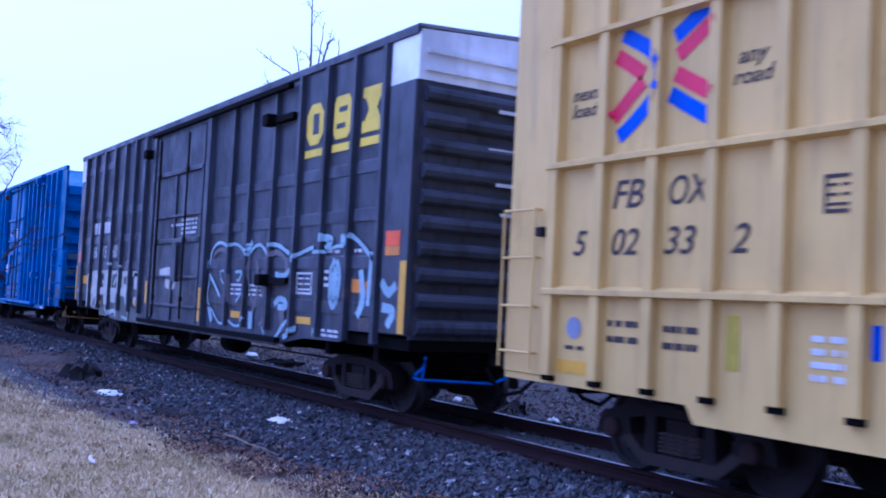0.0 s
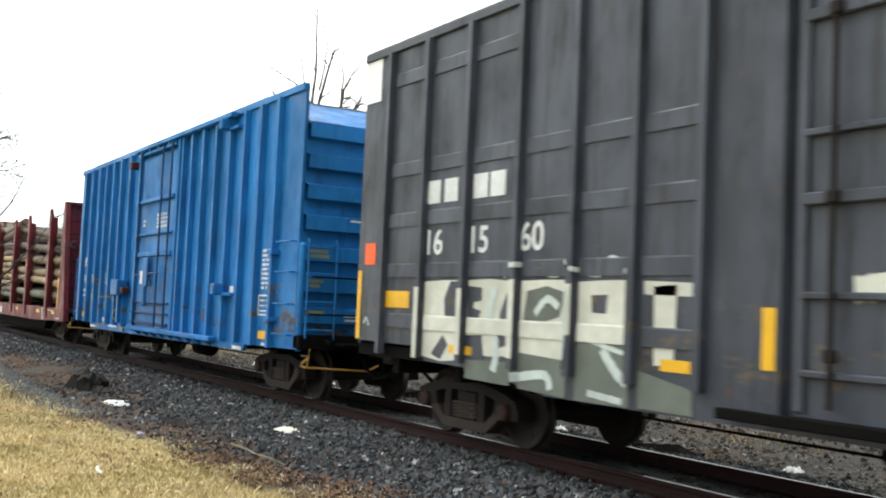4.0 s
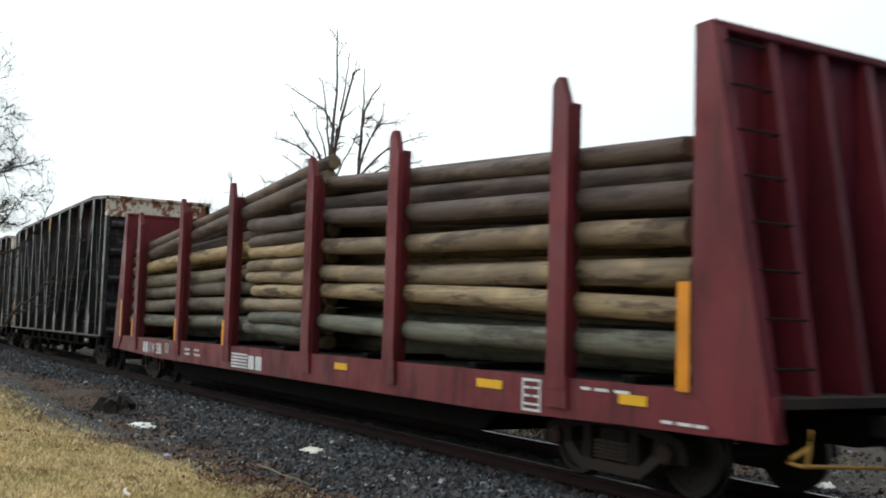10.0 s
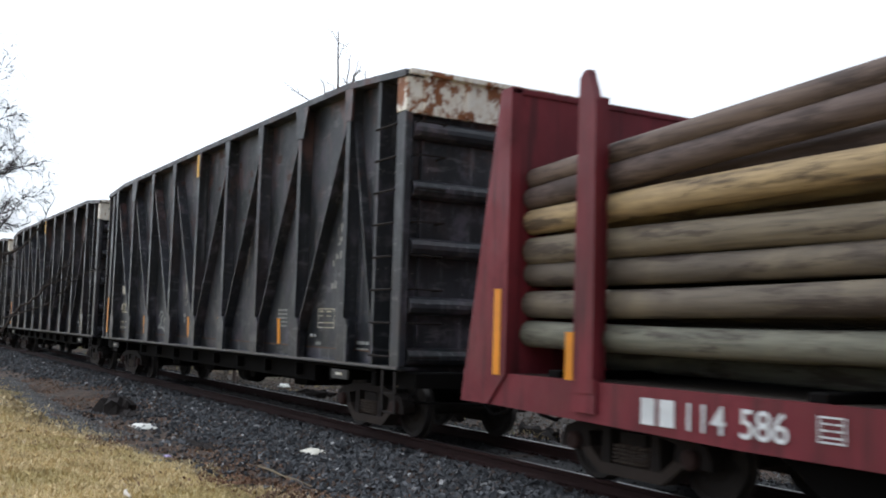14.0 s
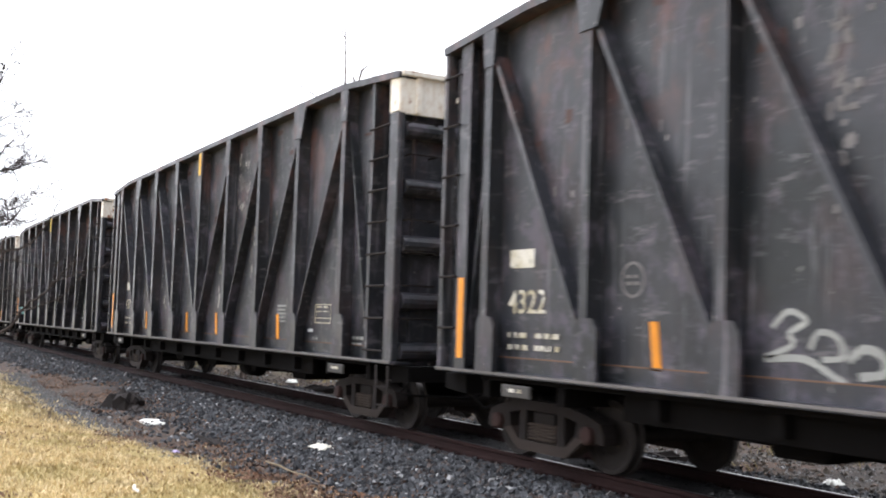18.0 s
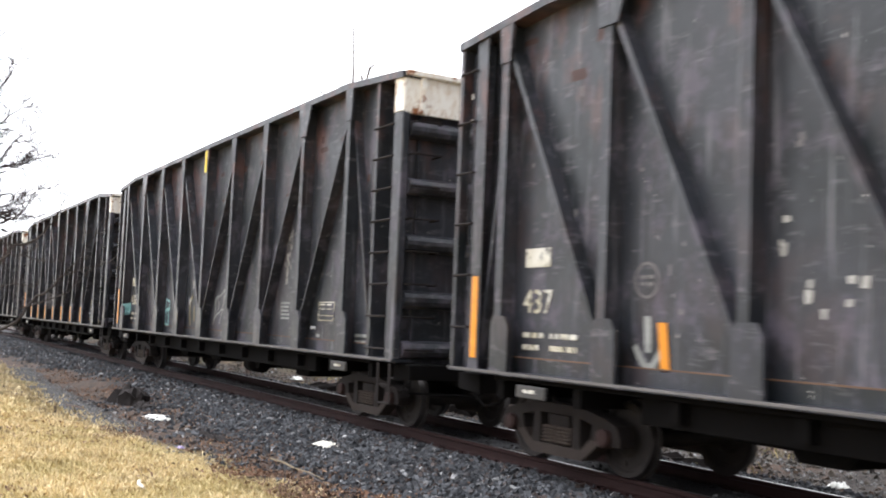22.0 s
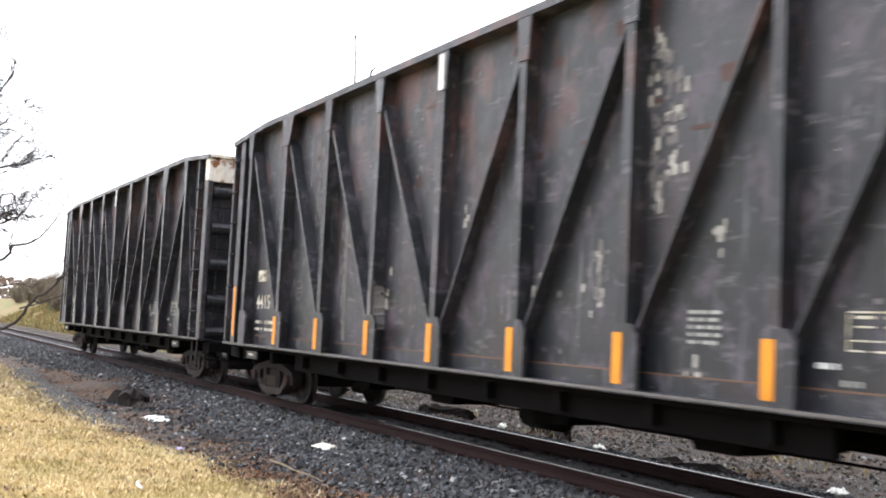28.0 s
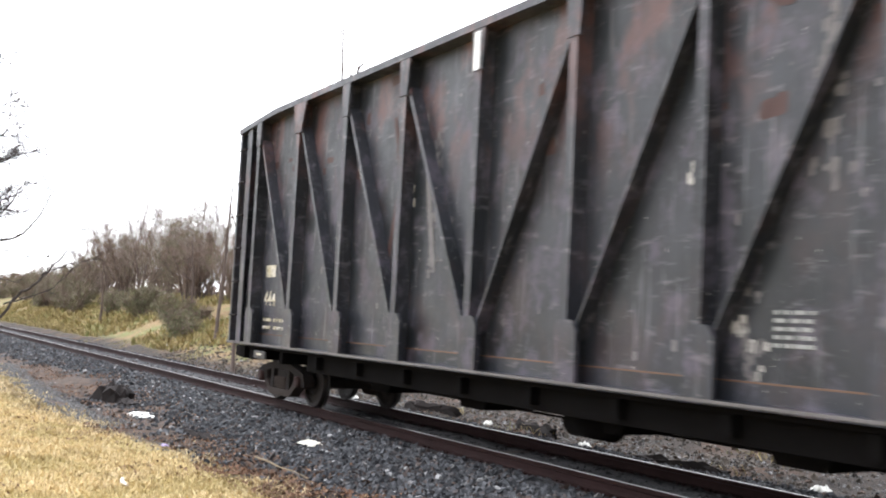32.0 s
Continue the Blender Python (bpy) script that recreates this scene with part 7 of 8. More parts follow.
build_hopper(-94.65, "black diagonally braced hopper car with orange reflectors", "437", [-14.72, -10.91, -8.66, -4.98], 52,
             extra=[([(-14.98, 1.76), (-14.96, 1.4)], 0.1, M_GRAFFITI_PALE), ([(-15.16, 1.46), (-14.95, 1.25), (-14.74, 1.46)], 0.08, M_GRAFFITI_PALE)],
             flakes=((-7.77, 2.1, 3.5), (-7.05, 3.0, 4.9), (-7.45, 2.6, 4.8), (-6.6, 2.3, 3.4), (-10.1, 3.4, 4.8), (-2.34, 2.6, 4.6), (-2.24, 2.4, 4.5)),
             chips=((-7.78, 3.3), (-7.77, 3.05), (-7.75, 2.8), (-7.76, 2.6), (-7.74, 2.4), (-7.02, 4.75), (-7.0, 4.2), (-7.46, 4.55), (-7.24, 3.02), (-6.56, 2.56), (-6.44, 3.1), (-6.18, 3.12), (-5.45, 2.48), (-8.6, 2.58), (-9.37, 2.26),
                    (-8.6, 2.2), (-8.58, 1.87), (-13.27, 2.36), (-7.3, 3.9), (-7.5, 4.0), (-7.55, 4.9), (-13.0, 1.95), (-12.6, 1.9)), emblem=3.5)
build_hopper(-114.75, "black diagonally braced hopper car with small pale graffiti", "4302", [], 53, M_LETTER_YELLOW,
             extra=[([(-13.3, 1.2), (-13.26, 1.6), (-13.3, 1.95)], 0.06, M_TEAL), ([(-12.98, 1.25), (-13.02, 1.6), (-12.96, 1.9)], 0.06, M_TEAL), ([(-13.3, 1.3), (-12.95, 1.24)], 0.05, M_TEAL), ([(-13.32, 1.92), (-12.98, 1.86)], 0.05, M_TEAL),
                    ([(-13.35, 1.62), (-12.9, 1.68)], 0.08, M_TEAL), ([(-9.2, 1.78), (-9.05, 1.95), (-8.75, 2.0), (-8.45, 2.12), (-8.55, 1.8), (-8.75, 1.38)], 0.04, M_GRAFFITI_PALE),
                    ([(-9.05, 1.95), (-9.1, 1.6), (-9.2, 1.36)], 0.035, M_GRAFFITI_PALE), ([(-9.15, 1.45), (-8.95, 1.6), (-8.8, 1.62), (-8.65, 1.7), (-8.4, 1.66)], 0.035, M_GRAFFITI_PALE), ([(-8.95, 1.95), (-8.85, 1.8), (-8.9, 1.66)], 0.03, M_GRAFFITI_PALE),
                    ([(-17.75, 1.75), (-17.6, 1.55), (-17.5, 1.85), (-17.35, 1.5), (-17.25, 1.8)], 0.12, M_TEAL), ([(-11.0, 1.3), (-11.1, 1.8), (-10.9, 2.0)], 0.06, M_GRAFFITI_OCHRE), ([(-10.7, 1.4), (-10.75, 1.75)], 0.07, M_GRAFFITI_OCHRE)],
             flakes=((-6.3, 1.2, 4.1), (-6.27, 1.2, 2.6), (-6.24, 1.2, 2.0), (-10.26, 3.4, 4.6), (-8.2, 3.2, 4.4), (-4.75, 2.7, 3.3)),
             chips=((-6.34, 3.7), (-6.33, 3.4), (-6.3, 3.0), (-6.28, 2.5), (-6.25, 2.2), (-6.24, 1.9), (-6.22, 1.6), (-6.2, 1.3), (-4.72, 3.1), (-4.71, 2.9), (-4.72, 2.75), (-4.82, 2.4), (-4.82, 2.5), (-10.9, 2.3), (-11.1, 1.9), (-12.0, 3.1)), emblem=3.2)
build_hopper(-134.6, "black diagonally braced hopper car with a row of orange reflectors", "4415", [1, 2, 3, 4, 5, 6, 7], 54, M_LETTER_WHITE,
             extra=[([(-18.05, 2.2), (-18.0, 2.7), (-18.04, 3.2)], 0.1, M_GRAFFITI_OCHRE), ([(-13.0, 3.6), (-12.98, 2.6), (-12.94, 1.3)], 0.1, M_SCUFF), ([(-11.6, 2.4), (-11.55, 2.0), (-11.52, 1.5)], 0.14, M_SCUFF)],
             flakes=((-13.0, 1.2, 3.2), (-5.53, 2.8, 4.6), (-5.3, 3.3, 4.2), (-6.42, 1.9, 2.5), (-14.2, 3.2, 4.6), (-2.4, 2.0, 4.0)),
             chips=((-5.55, 4.45), (-5.31, 3.83), (-5.3, 3.6), (-5.29, 3.4), (-5.54, 3.52), (-5.51, 2.86), (-5.5, 3.1), (-6.44, 2.46), (-6.42, 2.3), (-6.38, 1.95), (-4.65, 2.56), (-4.64, 2.4), (-9.24, 2.97), (-7.6, 2.05), (-11.4, 2.05), (-11.42, 1.85), (-4.93, 1.4), (-5.7, 4.2), (-5.15, 4.1), (-5.6, 4.7)), emblem=3.55)
build_hopper(-154.9, "black diagonally braced hopper car, the last of the train", "444", [], 55, M_LETTER_WHITE,
             extra=[([(-12.3, 2.2), (-12.0, 3.6), (-12.2, 4.6)], 0.1, M_RUST_STAIN), ([(-5.4, 4.9), (-5.0, 4.6), (-4.6, 4.8)], 0.2, M_RUST_STAIN), ([(-10.9, 2.4), (-11.1, 3.4), (-11.25, 4.5)], 0.12, M_SCUFF)],
             flakes=((-4.5, 2.8, 4.6), (-3.9, 2.6, 4.4), (-10.9, 2.2, 4.2), (-5.3, 1.2, 2.0)), chips=((-5.4, 1.66), (-5.3, 1.55), (-5.5, 1.75), (-5.2, 1.3), (-6.1, 3.1), (-15.3, 4.2), (-13.3, 3.9), (-11.5, 3.3)))

# ---- trees and woods ----


def twig(s, p, d, length, radius, depth, r):
    """A crooked twig with finer ones branching from it."""
    pts, q, dd = [p.copy()], p.copy(), d.normalized()
    for i in range(3):
        dd = (dd + Vector((r.gauss(0, 0.2), r.gauss(0, 0.2), r.gauss(0, 0.2)))).normalized()
        q = q + dd * length / 3
        pts.append(q.copy())
        if depth > 0:
            for k in range(2 if i < 2 else 1):
                side = Vector((r.gauss(0, 1), r.gauss(0, 1), r.gauss(0, 1))).normalized()
                twig(s, q, dd + 0.8 * side, length * r.uniform(0.4, 0.75), radius * 0.65, depth - 1, r)
    s.tube(pts, [radius, radius * 0.85, radius * 0.65, radius * 0.35], 4 if radius > 0.012 else 3, cap=False)


def stemmed_tree(label, at, stems, seed, mat=None, across=(0.5, 0.866), thin=0.009, group="bare trees"):
    """A bare tree of long tapering stems; each stem is a line of (across, height), a thickness, and twigs."""
    r = random.Random(seed)
    t = thing("tree", label, "tree", at, group)
    trunk, crown = Shape(), Shape()
    for k, (line, r0, r1, twigs, length, depth) in enumerate(stems):
        depth_way = r.uniform(-0.35, 0.35) * 0.3
        pts = []
        for i, (u, z) in enumerate(line):
            w = depth_way * i + r.gauss(0, 0.04)
            pts.append(Vector((across[0] * u - across[1] * w, across[1] * u + across[0] * w, z)))
        fine = []
        for i in range(len(pts) - 1):
            p0, p1, p2, p3 = pts[max(i - 1, 0)], pts[i], pts[i + 1], pts[min(i + 2, len(pts) - 1)]
            for m in range(4):
                a = m / 4
                q = 0.5 * ((2 * p1) + (p2 - p0) * a + (2 * p0 - 5 * p1 + 4 * p2 - p3) * a * a + (3 * p1 - p0 - 3 * p2 + p3) * a ** 3)
                fine.append(q + Vector((r.gauss(0, 0.012), r.gauss(0, 0.012), r.gauss(0, 0.012))))
        fine.append(pts[-1])
        n = len(fine)
        rad = [r0 + (r1 - r0) * (i / (n - 1)) for i in range(n)]
        (trunk if k == 0 else crown).tube(fine, rad, 8 if r0 > 0.08 else 5, cap=False)
        for m in range(twigs):
            i = min(n - 2, int(n * (0.2 + 0.8 * r.random())))
            d = (fine[i + 1] - fine[i]).normalized()
            side = Vector((r.gauss(0, 1), r.gauss(0, 1), r.gauss(0.25, 0.8))).normalized()
            twig(crown, fine[i], d * 0.9 + side, length * r.uniform(0.5, 1.2), max(thin, rad[i] * 0.45), depth, r)
    piece("trunk", raw_mesh("trunk", trunk.v, trunk.f, mat or M_BARK, True), t)
    piece("crown", raw_mesh("crown", crown.v, crown.f, mat or M_BARK), t, label="bare twigs")
    return t


# the tree whose boughs reach in over the lawn
stemmed_tree("large leafless tree with crooked grey boughs beside the lawn", (-30.45, 0.95, -0.5), [
    ([(0, -0.2), (0.05, 2.4), (0.0, 4.8), (0.25, 7.2), (0.1, 9.6)], 0.26, 0.06, 16, 1.2, 2),
    ([(0.0, 4.2), (1.2, 5.3), (2.15, 5.75), (2.9, 5.95), (3.27, 6.12), (3.84, 6.3)], 0.0496, 0.007, 23, 0.46, 2),
    ([(1.5, 5.4), (2.15, 5.85), (2.45, 6.3), (2.64, 6.5), (3.1, 6.5)], 0.031, 0.007, 20, 0.46, 2),
    ([(0.05, 4.6), (1.2, 5.7), (1.9, 6.6), (2.37, 7.2), (2.75, 7.5)], 0.0496, 0.007, 37, 0.69, 2),
    ([(0.1, 5.2), (1.1, 6.6), (1.8, 7.5), (2.3, 8.2), (2.45, 8.7)], 0.0496, 0.007, 37, 0.69, 2),
    ([(0.1, 6.0), (0.9, 7.6), (1.5, 8.6), (1.9, 9.6)], 0.0434, 0.007, 34, 0.69, 2),
    ([(0.0, 3.8), (1.2, 4.9), (2.15, 5.5), (2.6, 5.75), (2.9, 6.0)], 0.031, 0.007, 23, 0.46, 2),
    ([(0.0, 3.4), (1.1, 4.2), (2.15, 4.65), (2.6, 4.8), (2.85, 5.05)], 0.0372, 0.007, 27, 0.517, 2),
    ([(0.0, 2.8), (1.2, 3.8), (2.15, 4.4), (2.7, 4.35), (2.95, 4.55)], 0.0372, 0.007, 20, 0.517, 2),
    ([(0.0, 2.4), (1.1, 3.2), (2.15, 4.0), (2.7, 4.35), (3.1, 4.5), (3.5, 5.15), (3.85, 5.2)], 0.0465, 0.007, 30, 0.517, 2),
    ([(0, 0.9), (2.71, 1.48), (3.33, 2.25), (3.76, 2.54), (3.99, 2.85), (4.23, 3.19), (4.44, 3.5), (4.83, 4.27)], 0.05, 0.007, 14, 0.35, 1),
    ([(3.99, 2.85), (4.4, 3.01), (4.84, 3.19), (5.43, 3.32)], 0.018, 0.007, 8, 0.3, 1),
    ([(3.12, 2.02), (3.78, 2.27), (4.36, 2.52), (4.84, 3.07)], 0.022, 0.007, 8, 0.3, 1),
    ([(0, 1.8), (2.57, 3.34), (2.67, 3.65), (3.14, 3.75), (3.45, 3.99), (3.84, 4.46), (4.03, 4.92), (4.2, 5.31)], 0.05, 0.007, 12, 0.3, 1),
    ([(2.67, 3.65), (2.81, 4.11), (2.91, 4.41)], 0.025, 0.007, 4, 0.25, 1),
    ([(2.68, 3.47), (3.01, 3.44), (3.37, 3.65)], 0.018, 0.007, 4, 0.2, 1),
    ([(3.01, 3.44), (3.78, 3.28), (4.22, 3.34)], 0.015, 0.007, 6, 0.25, 1),
    ([(0, 3), (2.48, 4.5), (2.86, 4.53), (3.46, 4.49), (3.68, 4.65)], 0.035, 0.007, 9, 0.3, 1),
    ([(0, 3.3), (2.44, 5), (2.91, 4.76), (3.35, 4.96), (3.57, 5.05)], 0.03, 0.007, 9, 0.3, 1),
    ([(0, 1.6), (2.63, 2.58), (3.15, 2.65), (3.53, 2.59)], 0.025, 0.007, 8, 0.25, 1)], 3)
# slender trees behind the train, their twigs upright
# bark paler than the near tree's: the sky's washout is put into the colour
stemmed_tree("slender leafless tree of several upright stems behind the track", (-33.0, 14.5, -0.4), [
    ([(0.05, -0.2), (0.0, 3.0), (0.06, 6.2), (0.16, 8.4), (0.26, 10.2), (0.2, 12.5)], 0.13, 0.018, 10, 0.6, 1),
    ([(0.06, 6.0), (0.22, 7.85), (0.46, 9.3), (0.78, 10.7), (0.92, 11.1)], 0.09, 0.018, 12, 0.5, 1),
    ([(0.42, 9.6), (0.55, 10.5), (0.68, 11.7)], 0.0375, 0.012, 4, 0.3, 0),
    ([(0.0, 6.2), (-0.22, 7.8), (-0.68, 8.6), (-1.26, 9.5)], 0.075, 0.015, 10, 0.45, 1),
    ([(-0.05, 6.8), (-0.34, 7.7), (-1.1, 8.3), (-2.0, 8.6)], 0.06, 0.012, 12, 0.45, 1),
    ([(0.14, 9.0), (-0.1, 9.5), (-0.42, 9.8), (-1.1, 10.2), (-1.5, 10.5)], 0.045, 0.009, 9, 0.35, 1),
    ([(0.08, 8.0), (-0.05, 9.2), (-0.15, 10.0), (-0.28, 10.7)], 0.045, 0.012, 9, 0.35, 1),
    ([(0.45, 9.3), (0.7, 9.5), (0.98, 9.75)], 0.03, 0.009, 4, 0.3, 0),
    ([(0.05, 7.3), (-0.15, 8.4), (-0.4, 9.0), (-0.45, 9.6)], 0.0375, 0.009, 7, 0.3, 0),
    ([(0.0, 6.0), (-0.5, 6.9), (-0.84, 7.4), (-1.5, 7.9)], 0.0525, 0.012, 9, 0.45, 1),
    ([(0.0, 5.6), (-0.9, 6.6), (-1.6, 6.9), (-2.3, 7.0)], 0.045, 0.012, 12, 0.45, 1),
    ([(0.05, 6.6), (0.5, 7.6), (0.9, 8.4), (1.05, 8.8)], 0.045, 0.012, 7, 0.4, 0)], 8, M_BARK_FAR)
stemmed_tree("slender leafless tree with fanned twigs behind the track", (-32.3, 15.7, -0.4), [
    ([(-0.1, -0.2), (-0.2, 3.5), (-0.3, 6.5), (-0.26, 8.4), (-0.16, 9.7), (0.12, 10.3), (0.4, 10.8)], 0.1, 0.015, 12, 0.5, 1),
    ([(-0.2, 9.2), (-0.18, 10.2), (-0.2, 11.2)], 0.0375, 0.012, 6, 0.3, 0),
    ([(-0.25, 7.6), (0.1, 8.6), (0.44, 9.1), (0.8, 9.15), (1.16, 9.2)], 0.0525, 0.012, 12, 0.45, 1),
    ([(0.2, 8.8), (0.5, 9.4), (0.56, 9.9)], 0.03, 0.009, 6, 0.3, 0),
    ([(-0.25, 7.2), (0.5, 8.1), (1.2, 8.5), (1.95, 8.8)], 0.0525, 0.012, 12, 0.45, 1),
    ([(-0.25, 7.0), (0.6, 7.6), (1.3, 7.7), (2.0, 7.9)], 0.045, 0.012, 10, 0.45, 1)], 15, M_BARK_FAR)
stemmed_tree("thin leafless sapling behind the track", (-34.4, 11.9, -0.4), [
    ([(0, -0.2), (-0.05, 2.5), (-0.02, 5.0), (0.0, 6.6)], 0.075, 0.012, 6, 0.35, 0),
    ([(-0.02, 4.6), (-0.4, 5.5), (-0.6, 5.9)], 0.03, 0.009, 7, 0.3, 0),
    ([(-0.02, 4.9), (0.3, 5.6), (0.55, 5.8)], 0.03, 0.009, 6, 0.3, 0)], 19, M_BARK_FAR)


def brush_material(name, a, b):
    n = Nodes(name, 0.9)
    geo = n.t.nodes.new("ShaderNodeNewGeometry")
    c = n.mix(geo.outputs["Random Per Island"], a, b)
    return n.done(c)


M_BRUSH = brush_material("brown_twigs", (0.12, 0.088, 0.078), (0.3, 0.225, 0.19))
M_OLIVE = brush_material("dull_olive_leaves", (0.1, 0.112, 0.06), (0.24, 0.25, 0.14))


def wood_tree(at, high, wide, seed, olive=0.35, low=0.08):
    """A far tree of the wood: a few leaning stems, thin twigs rising from them, some dull leaves."""
    r = random.Random(seed)
    t = thing("tree", "leafless brown tree with thin olive foliage in a wood edge" if olive > 0.2 else "leafless grey-brown tree at the wood's edge", "tree", at, "trees of the far wood")
    s = Shape()
    v, f, v2, f2 = [], [], [], []

    def sliver(p, q, w):
        o = len(v)
        v.extend((tuple(p - w), tuple(p + w), tuple(q)))
        f.append((o, o + 1, o + 2))

    stems = r.choice((3, 4, 5, 6))
    for k in range(stems):
        a = r.uniform(0, 6.28)
        top = high * (1.0 if k == 0 else r.uniform(0.5, 0.95))
        lean = Vector((math.cos(a), math.sin(a), 0)) * wide * (r.uniform(0.1, 0.4) if k == 0 else r.uniform(0.4, 1.0))
        base = Vector((r.gauss(0, 0.12), r.gauss(0, 0.12), -0.3))
        line = [base, base + lean * 0.3 + Vector((0, 0, top * 0.45)), base + lean * 0.75 + Vector((r.gauss(0, 0.1), r.gauss(0, 0.1), top * 0.8)), base + lean + Vector((0, 0, top + 0.3))]
        s.tube([tuple(p) for p in line], [0.075, 0.055, 0.03, 0.008], 5, cap=False)
        for i in range(int(720 / stems)):
            h = low + (0.98 - low) * r.random() ** 0.8
            m = min(2, int(h * 3))
            p = line[m].lerp(line[m + 1], h * 3 - m)
            b = r.uniform(0, 6.28)
            reach = wide * r.uniform(0.15, 0.85) * (1.2 - 0.6 * h)
            q = p + Vector((reach * math.cos(b), reach * math.sin(b), reach * r.uniform(0.1, 1.1)))
            w = Vector((-math.sin(b), math.cos(b), r.uniform(-0.5, 0.5))) * r.uniform(0.006, 0.013)
            sliver(p, q, w)
            for k2 in range(6):
                c = p.lerp(q, r.uniform(0.25, 1))
                sliver(c, c + Vector((r.gauss(0, 0.24), r.gauss(0, 0.24), r.uniform(-0.05, 0.4))), w * 0.6)
            if r.random() < olive:
                for k2 in range(6):
                    c = p.lerp(q, r.uniform(0.3, 1.1)) + Vector((r.gauss(0, 0.12), r.gauss(0, 0.12), r.gauss(0, 0.12)))
                    aa = Vector((r.gauss(0, 1), r.gauss(0, 1), r.gauss(0, 1))).normalized() * r.uniform(0.025, 0.065)
                    bb = Vector((r.gauss(0, 1), r.gauss(0, 1), r.gauss(0, 1))).normalized() * r.uniform(0.02, 0.045)
                    o = len(v2)
                    v2 += [tuple(c + aa), tuple(c + bb), tuple(c - aa), tuple(c - bb)]
                    f2 += [(o, o + 1, o + 2, o + 3)]
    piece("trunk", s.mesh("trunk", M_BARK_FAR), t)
    piece("crown", raw_mesh("crown", v, f, M_BRUSH), t, label="bare brown twigs")
    if v2:
        piece("foliage", raw_mesh("foliage", v2, f2, M_OLIVE), t, label="thin dull olive leaves")
    return t


r = random.Random(31)
# the wood on the bank, its line of crowns rising and falling, then brush along its foot and farther off
for i in range(46):
    x = -46 - 74 * (i / 45) + r.uniform(-2, 2)
    y = 17.2 + 0.05 * (-x - 45) + r.uniform(-1.2, 5.0)
    high = r.uniform(0.72, 1.05) * float(np.interp(-x, [46, 55, 60, 63, 66, 70, 78, 86, 96, 105, 115, 125], [4.2, 5.4, 5.0, 3.6, 4.4, 7.2, 8.0, 8.2, 7.8, 6.0, 4.2, 3.4]))
    wood_tree((x, y, ground_height(x, y) - 0.1), high, high * r.uniform(0.36, 0.56), 100 + i, r.choice((0.05, 0.12, 0.3, 0.6)), r.uniform(0.12, 0.3))
for i in range(16):
    x = -44 - 4.2 * i + r.uniform(-2, 2)
    y = 15.0 + 0.04 * (-x - 45) + r.uniform(-1.2, 2.0)
    wood_tree((x, y, ground_height(x, y) - 0.05), r.uniform(0.9, 2.2), r.uniform(0.6, 1.3), 160 + i, r.choice((0.3, 0.6, 0.8)), 0.02)
for i in range(18):
    x = -82 - 4.0 * i + r.uniform(-2, 2)
    y = 14.8 + 0.03 * (-x - 80) + r.uniform(-0.4, 4.0)
    wood_tree((x, y, ground_height(x, y)), r.uniform(1.8, 3.4), r.uniform(1.2, 2.2), 230 + i, r.choice((0.15, 0.4, 0.6)), 0.04)
for i in range(16):
    x = -115 - 7 * i + r.uniform(-3, 3)
    y = 17 + 0.06 * (-x - 45) + r.uniform(-3, 12)
    wood_tree((x, y, ground_height(x, y)), r.uniform(3.2, 5.0), r.uniform(2.0, 3.2), 200 + i, r.choice((0.15, 0.4)))
# a few bare trunks stand out of the wood's edge
for x, y, h, lean, seed in ((-43.6, 14.2, 7.9, 0.35, 41), (-52.5, 15.6, 4.6, -0.1, 42), (-68.0, 14.4, 4.2, 0.08, 43), (-47.5, 16.5, 4.8, 0.12, 44)):
    stemmed_tree("tall bare trunk at the wood's edge with short broken twigs", (x, y, ground_height(x, y) - 0.1), [
        ([(0, -0.2), (0.02 * h, 0.4 * h), (0.1 * lean * h, 0.75 * h), (lean, h)], 0.1, 0.012, 16, 0.5, 1),
        ([(0.02 * h, 0.5 * h), (0.25, 0.6 * h), (0.4, 0.72 * h)], 0.03, 0.008, 8, 0.35, 1),
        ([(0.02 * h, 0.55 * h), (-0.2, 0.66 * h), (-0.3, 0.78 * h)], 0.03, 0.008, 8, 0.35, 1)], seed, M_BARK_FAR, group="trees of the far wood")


def far_woods():
    """A low band of woods on the horizon, of many ragged crowns."""
    r2 = random.Random(77)
    v, f = [], []
    for i in range(16000):
        a = r2.uniform(math.radians(60), math.radians(182))
        d = r2.uniform(220, 420)
        x, y = d * math.cos(a), d * math.sin(a)
        if y < 25:
            continue
        z = r2.uniform(0, 1) ** 1.3 * (8 + 4 * noise.noise((x * 0.02, y * 0.02, 0)))
        w = r2.uniform(0.5, 1.6)
        q = Vector((x, y, z + 0.5))
        aa = Vector((r2.gauss(0, 1), r2.gauss(0, 1), r2.gauss(0, 1))).normalized() * w
        bb = Vector((r2.gauss(0, 1), r2.gauss(0, 1), r2.gauss(0, 1))).normalized() * w
        o = len(v)
        v += [tuple(q + aa), tuple(q + bb), tuple(q - aa), tuple(q - bb)]
        f += [(o, o + 1, o + 2, o + 3)]
    ob = new("far_woods", raw_mesh("far_woods", v, f, M_BRUSH))
    return tagged(ob, "distant brown leafless woods", "woods", kind="stuff")


far_woods()


